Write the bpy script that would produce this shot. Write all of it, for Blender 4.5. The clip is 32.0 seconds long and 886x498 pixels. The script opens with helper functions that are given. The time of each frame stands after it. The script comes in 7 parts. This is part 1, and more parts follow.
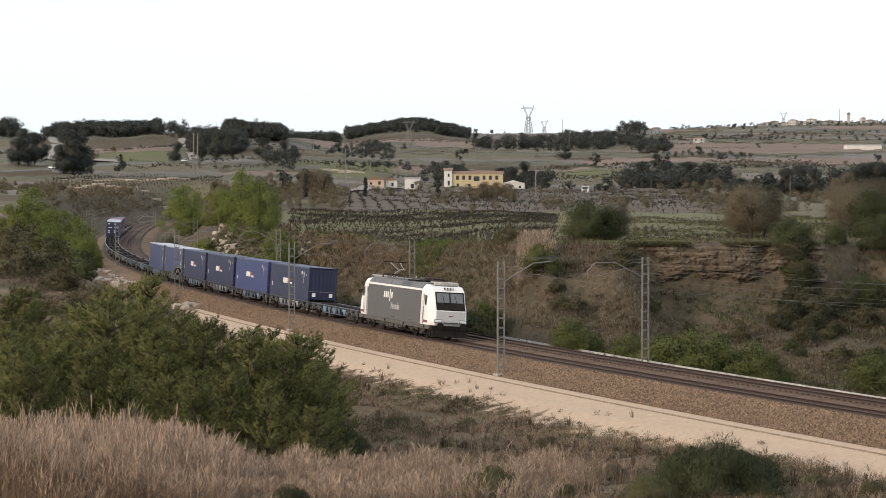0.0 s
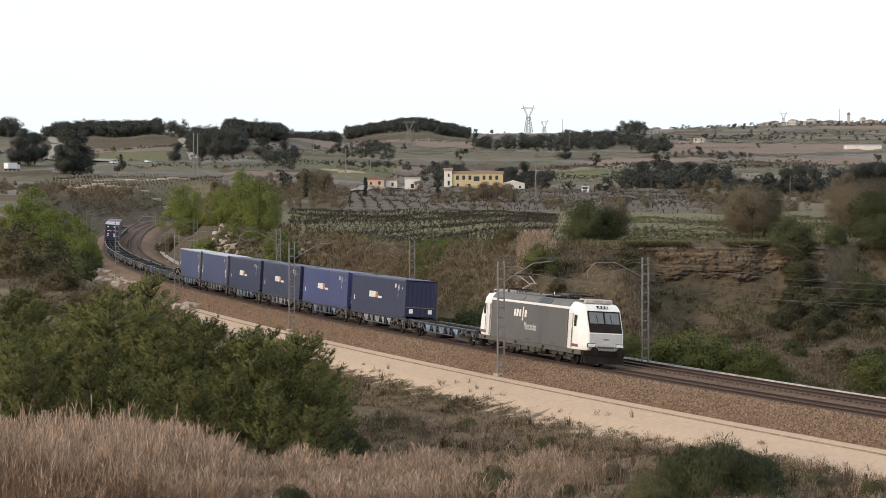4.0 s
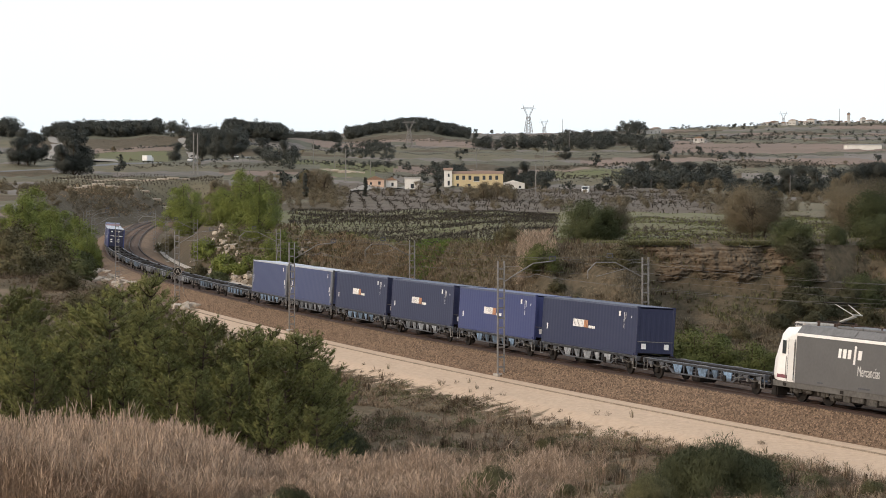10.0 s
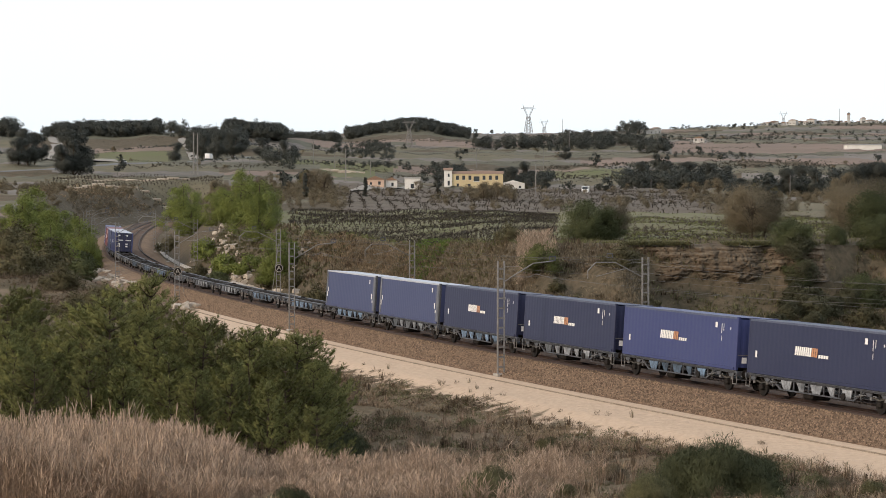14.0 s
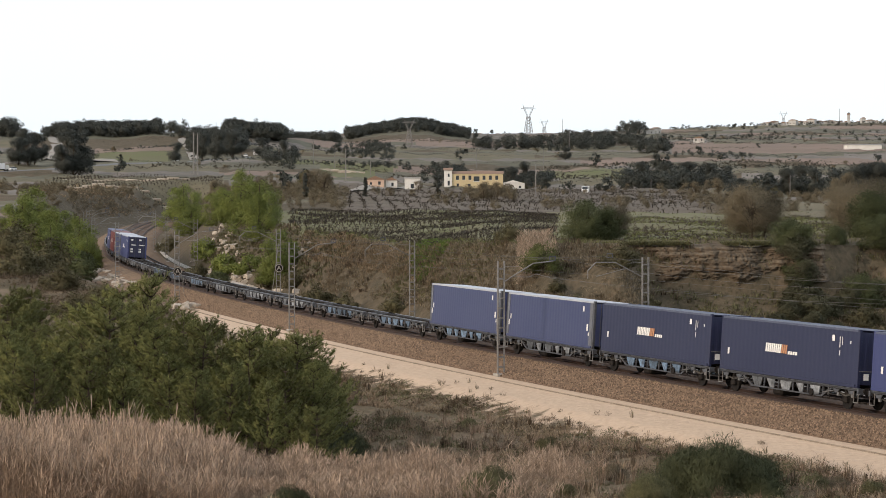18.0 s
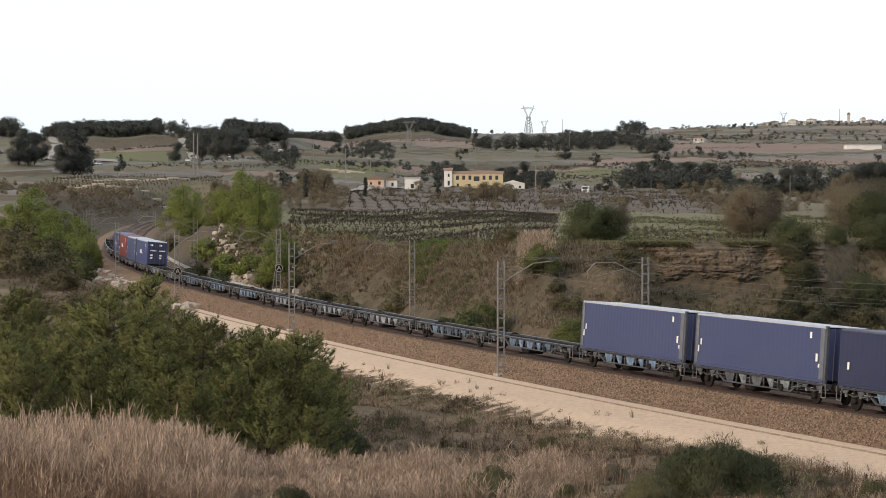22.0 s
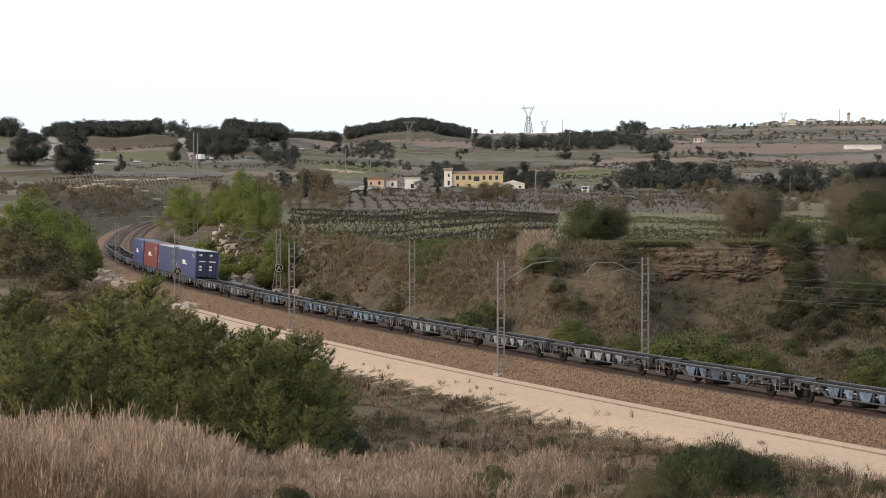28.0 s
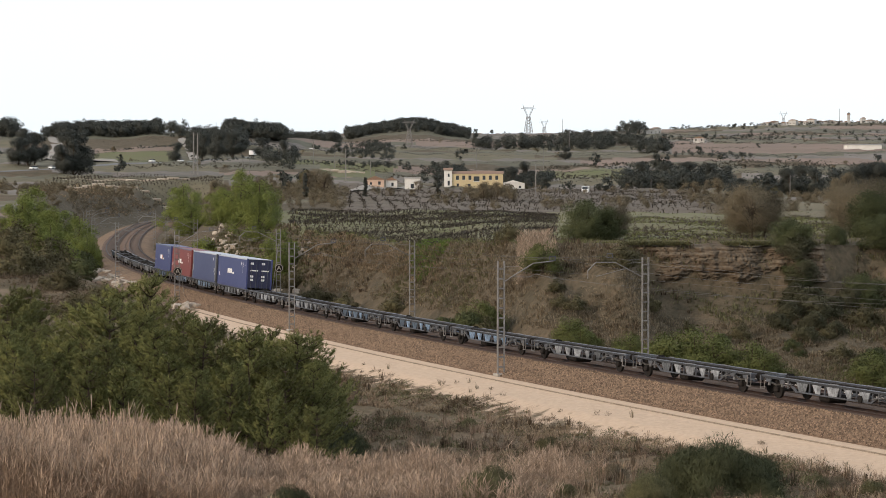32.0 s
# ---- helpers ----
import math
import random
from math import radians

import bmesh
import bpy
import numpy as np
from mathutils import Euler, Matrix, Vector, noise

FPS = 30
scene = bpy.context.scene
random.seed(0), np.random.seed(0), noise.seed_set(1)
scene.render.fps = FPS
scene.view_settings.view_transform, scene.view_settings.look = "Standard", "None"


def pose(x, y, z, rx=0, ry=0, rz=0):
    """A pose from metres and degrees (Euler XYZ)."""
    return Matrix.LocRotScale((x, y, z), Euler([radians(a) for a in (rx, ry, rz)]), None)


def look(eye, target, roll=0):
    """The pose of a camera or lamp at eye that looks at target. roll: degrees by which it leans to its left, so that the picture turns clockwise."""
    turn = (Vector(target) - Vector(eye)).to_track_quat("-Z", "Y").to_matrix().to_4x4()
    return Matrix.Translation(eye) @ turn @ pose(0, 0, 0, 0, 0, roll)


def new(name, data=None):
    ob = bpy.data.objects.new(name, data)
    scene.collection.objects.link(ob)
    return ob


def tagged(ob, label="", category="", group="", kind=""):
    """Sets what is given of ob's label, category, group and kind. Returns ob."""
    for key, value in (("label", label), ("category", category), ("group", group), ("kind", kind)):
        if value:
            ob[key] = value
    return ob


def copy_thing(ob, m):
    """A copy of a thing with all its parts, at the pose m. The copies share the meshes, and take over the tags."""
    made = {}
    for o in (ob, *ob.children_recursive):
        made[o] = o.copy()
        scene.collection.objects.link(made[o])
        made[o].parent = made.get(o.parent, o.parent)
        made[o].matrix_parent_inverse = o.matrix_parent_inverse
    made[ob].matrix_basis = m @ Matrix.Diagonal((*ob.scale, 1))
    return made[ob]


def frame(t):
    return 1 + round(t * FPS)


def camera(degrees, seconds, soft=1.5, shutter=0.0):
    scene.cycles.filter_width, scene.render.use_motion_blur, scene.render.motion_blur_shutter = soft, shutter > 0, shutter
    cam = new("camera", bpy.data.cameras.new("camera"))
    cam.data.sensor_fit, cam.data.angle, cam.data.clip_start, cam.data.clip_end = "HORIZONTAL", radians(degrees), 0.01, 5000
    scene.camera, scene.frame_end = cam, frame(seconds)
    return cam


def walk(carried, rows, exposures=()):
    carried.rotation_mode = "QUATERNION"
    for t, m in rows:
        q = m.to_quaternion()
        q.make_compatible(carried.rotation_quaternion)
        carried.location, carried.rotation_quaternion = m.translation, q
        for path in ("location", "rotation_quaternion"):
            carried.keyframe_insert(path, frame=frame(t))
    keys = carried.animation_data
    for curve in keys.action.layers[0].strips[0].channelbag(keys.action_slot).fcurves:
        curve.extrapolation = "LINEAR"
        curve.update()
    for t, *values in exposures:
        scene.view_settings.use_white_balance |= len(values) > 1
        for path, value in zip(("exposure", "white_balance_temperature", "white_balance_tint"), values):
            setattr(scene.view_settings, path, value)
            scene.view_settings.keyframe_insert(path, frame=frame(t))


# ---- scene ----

cam = camera(21.13, 32.0, soft=0.75, shutter=0.2)
EYE_Z = 11.397
walk(cam, [(0.0, pose(0, 0, EYE_Z, 90 - 1.636, 0, 0)), (32.0, pose(0, 0, EYE_Z, 90 - 1.636, 0, 0))])

# ---- light ----
world = bpy.data.worlds.new("sky")
scene.world = world
world.use_nodes = True
wn = world.node_tree
wn.nodes.clear()
w_out = wn.nodes.new("ShaderNodeOutputWorld")
w_bg = wn.nodes.new("ShaderNodeBackground")
w_sky = wn.nodes.new("ShaderNodeTexSky")
w_sky.sky_type, w_sky.sun_disc = "NISHITA", False
w_sky.sun_elevation, w_sky.sun_rotation = radians(22), radians(228)
w_sky.dust_density, w_sky.air_density = 2.0, 1.0
w_veil = wn.nodes.new("ShaderNodeMix")
w_veil.data_type = "RGBA"
w_veil.inputs[0].default_value = 0.71
w_veil.inputs[7].default_value = (8.25, 9.0, 9.9, 1)
wn.links.new(w_sky.outputs[0], w_veil.inputs[6])
wn.links.new(w_veil.outputs[2], w_bg.inputs[0])
w_bg.inputs[1].default_value = 0.115
wn.links.new(w_bg.outputs[0], w_out.inputs[0])
sun_data = bpy.data.lights.new("sun", "SUN")
sun_data.energy, sun_data.angle, sun_data.color = 1.8, radians(14), (1.0, 0.82, 0.64)
sun = new("sun", sun_data)
sun.matrix_world = look((-82, -57, 40), (0, 0, 0))
scene.view_settings.exposure = 0.35

# ---- materials ----


def paint(name, col, rough=0.7, vary=None, amount=0.5, scale=1.0, fine=12.0, bump=0.0, metal=0.0, spec=0.4, per_object=0.0, islands=0.0):
    """A surface with stains at one scale and grain at a second."""
    m = bpy.data.materials.new(name)
    m.use_nodes = True
    n, l = m.node_tree.nodes, m.node_tree.links
    b = n["Principled BSDF"]
    b.inputs["Roughness"].default_value, b.inputs["Metallic"].default_value = rough, metal
    b.inputs["Specular IOR Level"].default_value = spec
    vary = vary or tuple(c * 0.6 for c in col)
    geo = n.new("ShaderNodeTexCoord")
    big, small = n.new("ShaderNodeTexNoise"), n.new("ShaderNodeTexNoise")
    for node, s, d in ((big, scale, 3), (small, fine, 4)):
        node.inputs["Scale"].default_value, node.inputs["Detail"].default_value = s, d
        l.new(geo.outputs["Object"], node.inputs["Vector"])
    add = n.new("ShaderNodeMath")
    add.operation = "ADD"
    l.new(big.outputs[0], add.inputs[0])
    l.new(small.outputs[0], add.inputs[1])
    ramp = n.new("ShaderNodeMapRange")
    ramp.inputs[1].default_value, ramp.inputs[2].default_value = 0.75, 1.25
    ramp.inputs[3].default_value, ramp.inputs[4].default_value = 0.0, amount
    l.new(add.outputs[0], ramp.inputs[0])
    mix = n.new("ShaderNodeMix")
    mix.data_type = "RGBA"
    mix.inputs[6].default_value, mix.inputs[7].default_value = (*col, 1), (*vary, 1)
    l.new(ramp.outputs[0], mix.inputs[0])
    out = mix.outputs[2]
    if per_object or islands:
        hsv = n.new("ShaderNodeHueSaturation")
        info = n.new("ShaderNodeObjectInfo") if per_object else n.new("ShaderNodeNewGeometry")
        mr = n.new("ShaderNodeMapRange")
        k = per_object or islands
        mr.inputs[3].default_value, mr.inputs[4].default_value = 1 - k, 1 + k
        l.new(info.outputs["Random" if per_object else "Random Per Island"], mr.inputs[0])
        l.new(mr.outputs[0], hsv.inputs["Value"])
        l.new(out, hsv.inputs["Color"])
        out = hsv.outputs[0]
    l.new(out, b.inputs["Base Color"])
    if bump:
        bp = n.new("ShaderNodeBump")
        bp.inputs["Strength"].default_value, bp.inputs["Distance"].default_value = 0.8, bump
        l.new(add.outputs[0], bp.inputs["Height"])
        l.new(bp.outputs[0], b.inputs["Normal"])
    return m


M = {}
M["scrub"] = paint("scrub_soil", (0.12, 0.085, 0.055), 0.95, (0.060, 0.052, 0.030), 0.9, 0.25, 2.5, 0.15, spec=0.1)
M["sand"] = paint("pale_sand", (0.52, 0.39, 0.28), 0.95, (0.40, 0.29, 0.20), 0.6, 0.4, 5.0, 0.05, spec=0.1)


def verge_mix():
    """Scrub soil that gives way to sand where the ground's own sand share, frayed by noise, is high."""
    m = paint("scrub_and_sand", (0.175, 0.126, 0.082), 0.95, (0.095, 0.076, 0.046), 0.9, 0.25, 2.5, 0.15, spec=0.1)
    n, l = m.node_tree.nodes, m.node_tree.links
    b = n["Principled BSDF"]
    soil = b.inputs["Base Color"].links[0].from_socket
    share_of, geo = n.new("ShaderNodeAttribute"), n.new("ShaderNodeTexCoord")
    share_of.attribute_name = "sand"
    fray, grain = n.new("ShaderNodeTexNoise"), n.new("ShaderNodeTexNoise")
    fray.inputs["Scale"].default_value, fray.inputs["Detail"].default_value = 0.9, 6
    grain.inputs["Scale"].default_value, grain.inputs["Detail"].default_value = 3.0, 5
    l.new(geo.outputs["Object"], fray.inputs["Vector"])
    l.new(geo.outputs["Object"], grain.inputs["Vector"])
    tone = n.new("ShaderNodeMix")
    tone.data_type = "RGBA"
    tone.inputs[6].default_value, tone.inputs[7].default_value = (0.54, 0.40, 0.285, 1), (0.38, 0.275, 0.19, 1)
    l.new(grain.outputs[0], tone.inputs[0])
    add = n.new("ShaderNodeMath")
    l.new(share_of.outputs["Fac"], add.inputs[0])
    l.new(fray.outputs[0], add.inputs[1])
    edge = n.new("ShaderNodeMapRange")
    edge.inputs[1].default_value, edge.inputs[2].default_value = 0.94, 1.06
    l.new(add.outputs[0], edge.inputs[0])
    mix = n.new("ShaderNodeMix")
    mix.data_type = "RGBA"
    l.new(edge.outputs[0], mix.inputs[0])
    l.new(soil, mix.inputs[6])
    l.new(tone.outputs[2], mix.inputs[7])
    l.new(mix.outputs[2], b.inputs["Base Color"])
    return m


M["verge"] = verge_mix()
M["bank"] = paint("bank_soil", (0.122, 0.092, 0.060), 0.95, (0.060, 0.050, 0.032), 0.95, 0.35, 2.4, 0.3, spec=0.1)
M["cliff"] = paint("sandstone", (0.20, 0.15, 0.10), 0.95, (0.09, 0.068, 0.047), 0.8, 0.35, 2.0, 0.25, spec=0.1)


def layered_rock():
    """Bedded sandstone: thin level bands of colour, roughened."""
    m = paint("bedded_sandstone", (0.165, 0.128, 0.090), 0.95, (0.085, 0.067, 0.048), 0.9, 0.5, 4.0, 0.08, spec=0.1)
    n, l = m.node_tree.nodes, m.node_tree.links
    b = n["Principled BSDF"]
    rock = b.inputs["Base Color"].links[0].from_socket
    geo, scale, band = n.new("ShaderNodeTexCoord"), n.new("ShaderNodeMapping"), n.new("ShaderNodeTexNoise")
    scale.inputs["Scale"].default_value = (0.25, 0.25, 4.5)
    band.inputs["Scale"].default_value, band.inputs["Detail"].default_value = 1.0, 5
    l.new(geo.outputs["Object"], scale.inputs["Vector"])
    l.new(scale.outputs[0], band.inputs["Vector"])
    ramp = n.new("ShaderNodeMapRange")
    ramp.inputs[1].default_value, ramp.inputs[2].default_value = 0.38, 0.62
    l.new(band.outputs[0], ramp.inputs[0])
    mix = n.new("ShaderNodeMix")
    mix.data_type, mix.blend_type = "RGBA", "MULTIPLY"
    mix.inputs[7].default_value = (0.52, 0.47, 0.43, 1)
    l.new(ramp.outputs[0], mix.inputs[0])
    l.new(rock, mix.inputs[6])
    l.new(mix.outputs[2], b.inputs["Base Color"])
    return m


M["bedded"] = layered_rock()
M["vine_soil"] = paint("vineyard_soil", (0.155, 0.134, 0.086), 0.95, (0.125, 0.126, 0.062), 0.9, 0.15, 1.5, 0.1, spec=0.1)
M["meadow"] = paint("meadow", (0.115, 0.120, 0.050), 0.95, (0.125, 0.102, 0.062), 0.8, 0.05, 0.6, spec=0.1)
M["plough"] = paint("ploughed_soil", (0.21, 0.150, 0.115), 0.95, (0.145, 0.108, 0.086), 0.7, 0.02, 0.5, spec=0.1)
M["loam"] = paint("dark_loam", (0.130, 0.104, 0.080), 0.95, (0.095, 0.078, 0.058), 0.8, 0.05, 0.6, spec=0.1)
# Soil colour lifted towards grey, with the haze over far fields painted in.
M["fallow"] = paint("hazed_fallow_soil", (0.185, 0.157, 0.132), 0.95, (0.110, 0.097, 0.082), 0.95, 0.02, 0.12, spec=0.1)
M["ballast"] = paint("ballast", (0.24, 0.158, 0.10), 0.95, (0.11, 0.074, 0.05), 0.9, 0.8, 9.0, 0.08, spec=0.1)
M["stone"] = paint("ballast_stone", (0.25, 0.162, 0.102), 0.95, (0.15, 0.097, 0.063), 0.6, 3.0, 20.0, spec=0.15, islands=0.6)
M["stained"] = paint("rust_stained_ballast", (0.150, 0.100, 0.072), 0.95, (0.085, 0.058, 0.043), 0.9, 0.8, 9.0, 0.08, spec=0.1)
M["arm"] = paint("pale_collector_steel", (0.42, 0.40, 0.36), 0.6, (0.25, 0.23, 0.2), 0.6, 2.0, 9.0)
M["skirt"] = paint("dusty_grey_paint", (0.115, 0.105, 0.093), 0.7, (0.06, 0.053, 0.045), 0.8, 1.0, 6.0)
M["gear"] = paint("dusty_running_gear", (0.092, 0.082, 0.070), 0.8, (0.034, 0.030, 0.026), 0.9, 2.0, 9.0, spec=0.2)
M["brown"] = paint("brown_porcelain", (0.08, 0.045, 0.03), 0.35, amount=0.4)
M["silver"] = paint("silver_grey_paint", (0.50, 0.48, 0.45), 0.5, (0.38, 0.36, 0.33), 0.5, 0.8, 6.0)
M["unit"] = paint("dirty_cream_metal", (0.50, 0.46, 0.41), 0.6, (0.24, 0.21, 0.18), 0.8, 1.5, 7.0)
M["door_white"] = paint("off_white_paint", (0.66, 0.63, 0.59), 0.45, (0.5, 0.47, 0.43), 0.5, 0.8, 6.0)
M["maroon"] = paint("maroon_paint", (0.20, 0.06, 0.07), 0.5, amount=0.4)
M["pale_letter"] = paint("dulled_white_lettering", (0.55, 0.53, 0.50), 0.5, amount=0.3)
M["pane"] = paint("windscreen_glass", (0.10, 0.10, 0.10), 0.08, (0.16, 0.155, 0.15), 0.4, 1.0, 3.0, spec=0.9)
M["rust"] = paint("rail_steel", (0.042, 0.025, 0.020), 0.7, (0.05, 0.03, 0.022), 0.7, 1.0, 9.0, spec=0.3)
M["railhead"] = paint("rail_head_steel", (0.07, 0.045, 0.036), 0.65, (0.04, 0.027, 0.022), 0.6, 1.0, 9.0, metal=0.3)
M["sleeper"] = paint("rust_stained_concrete", (0.135, 0.094, 0.070), 0.95, (0.085, 0.060, 0.045), 0.8, 1.0, 8.0, 0.02, spec=0.1, per_object=0.2)
M["concrete"] = paint("concrete", (0.36, 0.32, 0.27), 0.9, (0.2, 0.17, 0.14), 0.7, 0.8, 8.0, 0.02, spec=0.2, per_object=0.12)
M["galv"] = paint("galvanised_steel", (0.25, 0.235, 0.215), 0.6, (0.13, 0.11, 0.095), 0.8, 2.0, 14.0, metal=0.3)
M["white"] = paint("white_paint", (0.80, 0.77, 0.73), 0.4, (0.62, 0.58, 0.53), 0.5, 0.7, 6.0)
M["grey"] = paint("grey_paint", (0.105, 0.098, 0.092), 0.45, (0.075, 0.07, 0.065), 0.6, 0.6, 6.0)
M["roofgrey"] = paint("roof_grey_paint", (0.15, 0.143, 0.137), 0.6, (0.08, 0.074, 0.07), 0.7, 0.8, 6.0)
M["black"] = paint("dirty_black_steel", (0.014, 0.0125, 0.0115), 0.85, (0.028, 0.022, 0.018), 0.8, 1.5, 10.0, spec=0.12)
M["glass"] = paint("dark_glass", (0.03, 0.033, 0.036), 0.12, (0.05, 0.05, 0.05), 0.3, 1.0, 3.0, spec=0.6)
M["navy"] = paint("navy_paint", (0.018, 0.0205, 0.052), 0.5, (0.026, 0.029, 0.062), 0.6, 0.4, 5.0)
M["blue"] = paint("blue_paint", (0.034, 0.042, 0.125), 0.5, (0.048, 0.055, 0.135), 0.6, 0.4, 5.0)
M["pale_blue"] = paint("faded_blue_paint", (0.040, 0.048, 0.112), 0.5, (0.052, 0.060, 0.122), 0.6, 0.4, 5.0)
# Paler than the box walls; used on the top rails.
M["edge_blue"] = paint("pale_blue_edge", (0.10, 0.11, 0.15), 0.5, (0.05, 0.055, 0.09), 0.8, 0.8, 6.0)
M["red"] = paint("red_paint", (0.17, 0.030, 0.024), 0.55, (0.12, 0.03, 0.024), 0.6, 0.4, 5.0)
M["tarpaulin"] = paint("white_roof_sheet", (0.42, 0.43, 0.46), 0.5, (0.28, 0.28, 0.31), 0.5, 0.6, 5.0)
M["orange"] = paint("orange_paint", (0.48, 0.23, 0.12), 0.5, amount=0.3)
M["wagon"] = paint("weathered_blue_paint", (0.145, 0.215, 0.305), 0.6, (0.030, 0.034, 0.042), 0.95, 1.6, 6.0, per_object=0.6)
M["wagon_grey"] = paint("weathered_grey_paint", (0.23, 0.235, 0.24), 0.6, (0.04, 0.04, 0.042), 0.95, 1.6, 6.0, per_object=0.65)
M["frame_grey"] = paint("dull_grey_steel", (0.085, 0.088, 0.098), 0.6, (0.04, 0.036, 0.034), 0.8, 1.2, 8.0)
M["shackle"] = paint("dusty_pale_steel", (0.17, 0.165, 0.16), 0.7, (0.05, 0.047, 0.043), 0.9, 2.0, 8.0)
M["sill"] = paint("grimy_steel", (0.05, 0.052, 0.058), 0.7, (0.022, 0.021, 0.021), 0.9, 1.4, 7.0)
M["flange"] = paint("pale_steel", (0.135, 0.15, 0.178), 0.5, (0.06, 0.058, 0.06), 0.8, 0.8, 5.0)
M["end_grey"] = paint("worn_grey_steel", (0.155, 0.16, 0.178), 0.6, (0.07, 0.07, 0.078), 0.7, 1.0, 6.0)
M["lamp"] = paint("headlamp_glass", (0.85, 0.85, 0.82), 0.2, amount=0.1)
M["ochre"] = paint("ochre_render", (0.52, 0.41, 0.235), 0.9, (0.43, 0.33, 0.19), 0.6, 0.3, 2.0)
M["pink"] = paint("pinkish_render", (0.55, 0.38, 0.28), 0.9, (0.45, 0.33, 0.25), 0.6, 0.3, 2.0)
M["far_render"] = paint("dull_render", (0.50, 0.47, 0.43), 0.9, (0.22, 0.20, 0.18), 0.6, 0.3, 2.0)
M["cream"] = paint("white_render", (0.68, 0.64, 0.58), 0.9, (0.5, 0.46, 0.4), 0.5, 0.3, 2.0)
M["tile"] = paint("roof_tile", (0.25, 0.15, 0.095), 0.9, (0.16, 0.10, 0.07), 0.6, 0.5, 4.0)
M["bark"] = paint("bark", (0.085, 0.062, 0.045), 0.95, (0.045, 0.035, 0.026), 0.8, 2.0, 12.0, spec=0.1)
M["pale_bark"] = paint("pale_bark", (0.16, 0.125, 0.09), 0.95, (0.09, 0.07, 0.05), 0.8, 2.0, 12.0, spec=0.1)


def leaf(name, a, b, k=0.2, tone=0.18):
    """Foliage: varies from leaf to leaf and from plant to plant, and lets some light through."""
    m = paint(name, a, 0.75, b, 0.9, 0.6, 4.0, spec=0.15, islands=k)
    n, l = m.node_tree.nodes, m.node_tree.links
    b = n["Principled BSDF"]
    colour = b.inputs["Base Color"].links[0].from_socket
    info, mr, hsv = n.new("ShaderNodeObjectInfo"), n.new("ShaderNodeMapRange"), n.new("ShaderNodeHueSaturation")
    mr.inputs[3].default_value, mr.inputs[4].default_value = 1.3 * (1 - tone), 1.3 * (1 + tone)
    l.new(info.outputs["Random"], mr.inputs[0])
    l.new(mr.outputs[0], hsv.inputs["Value"])
    l.new(colour, hsv.inputs["Color"])
    l.new(hsv.outputs[0], b.inputs["Base Color"])
    thin, mix = n.new("ShaderNodeBsdfTranslucent"), n.new("ShaderNodeMixShader")
    l.new(hsv.outputs[0], thin.inputs["Color"])
    mix.inputs[0].default_value = 0.28
    l.new(b.outputs[0], mix.inputs[1])
    l.new(thin.outputs[0], mix.inputs[2])
    l.new(mix.outputs[0], n["Material Output"].inputs["Surface"])
    return m


M["pine"] = leaf("pine_needles", (0.152, 0.150, 0.050), (0.090, 0.093, 0.036), 0.3, 0.32)
# Aerial haze is put into this colour: greyer and bluer than the near pines.
M["far_pine"] = leaf("hazed_pine_needles", (0.072, 0.074, 0.062), (0.052, 0.054, 0.046), 0.12)
M["young"] = leaf("young_foliage", (0.165, 0.185, 0.048), (0.092, 0.108, 0.030))
M["bushgreen"] = leaf("shrub_foliage", (0.074, 0.080, 0.034), (0.042, 0.048, 0.022))
M["gully"] = leaf("gully_foliage", (0.105, 0.112, 0.036), (0.058, 0.063, 0.024))
M["pasture"] = paint("pasture", (0.138, 0.122, 0.084), 0.95, (0.082, 0.076, 0.052), 0.95, 0.02, 0.15, spec=0.1)
M["olive"] = leaf("dull_foliage", (0.105, 0.090, 0.045), (0.07, 0.062, 0.035))
# Greyed in the colour to stand for haze over the far slope.
M["far_brush"] = leaf("hazed_scrub", (0.088, 0.078, 0.058), (0.062, 0.056, 0.044), 0.12)
M["twig"] = leaf("bare_twigs", (0.150, 0.120, 0.076), (0.095, 0.078, 0.052))
M["dark"] = leaf("ivy_foliage", (0.072, 0.068, 0.038), (0.044, 0.042, 0.025))
M["broom"] = leaf("broom_twigs", (0.066, 0.070, 0.034), (0.040, 0.043, 0.022), 0.3)
M["straw"] = leaf("dry_grass", (0.260, 0.188, 0.118), (0.130, 0.096, 0.060), 0.5)
M["reed"] = leaf("dry_reed", (0.232, 0.162, 0.112), (0.128, 0.090, 0.062), 0.45)
M["plume"] = leaf("reed_plume", (0.30, 0.218, 0.156), (0.19, 0.136, 0.096), 0.45)
M["brush"] = leaf("brown_brush", (0.125, 0.088, 0.055), (0.055, 0.041, 0.027), 0.6)
M["weed"] = leaf("dull_weeds", (0.115, 0.105, 0.050), (0.075, 0.070, 0.036), 0.4)
M["bankstraw"] = leaf("bank_straw", (0.170, 0.130, 0.084), (0.092, 0.074, 0.048), 0.4)
M["terrace"] = paint("terrace_soil", (0.150, 0.124, 0.080), 0.95, (0.092, 0.082, 0.050), 0.8, 0.1, 1.0, spec=0.1)
M["cane"] = leaf("dry_cane", (0.27, 0.21, 0.15), (0.15, 0.118, 0.085), 0.4)
M["vine"] = leaf("vine_wood", (0.085, 0.068, 0.052), (0.046, 0.037, 0.029), 0.5)
M["wire"] = paint("wire_steel", (0.10, 0.09, 0.08), 0.7, amount=0.3)
M["rock"] = paint("pale_rock", (0.42, 0.36, 0.29), 0.95, (0.26, 0.21, 0.16), 0.8, 0.8, 6.0, 0.05, spec=0.15, per_object=0.25)
M["gutter"] = paint("pale_concrete", (0.46, 0.42, 0.37), 0.9, (0.22, 0.19, 0.16), 0.9, 0.5, 6.0, spec=0.2)
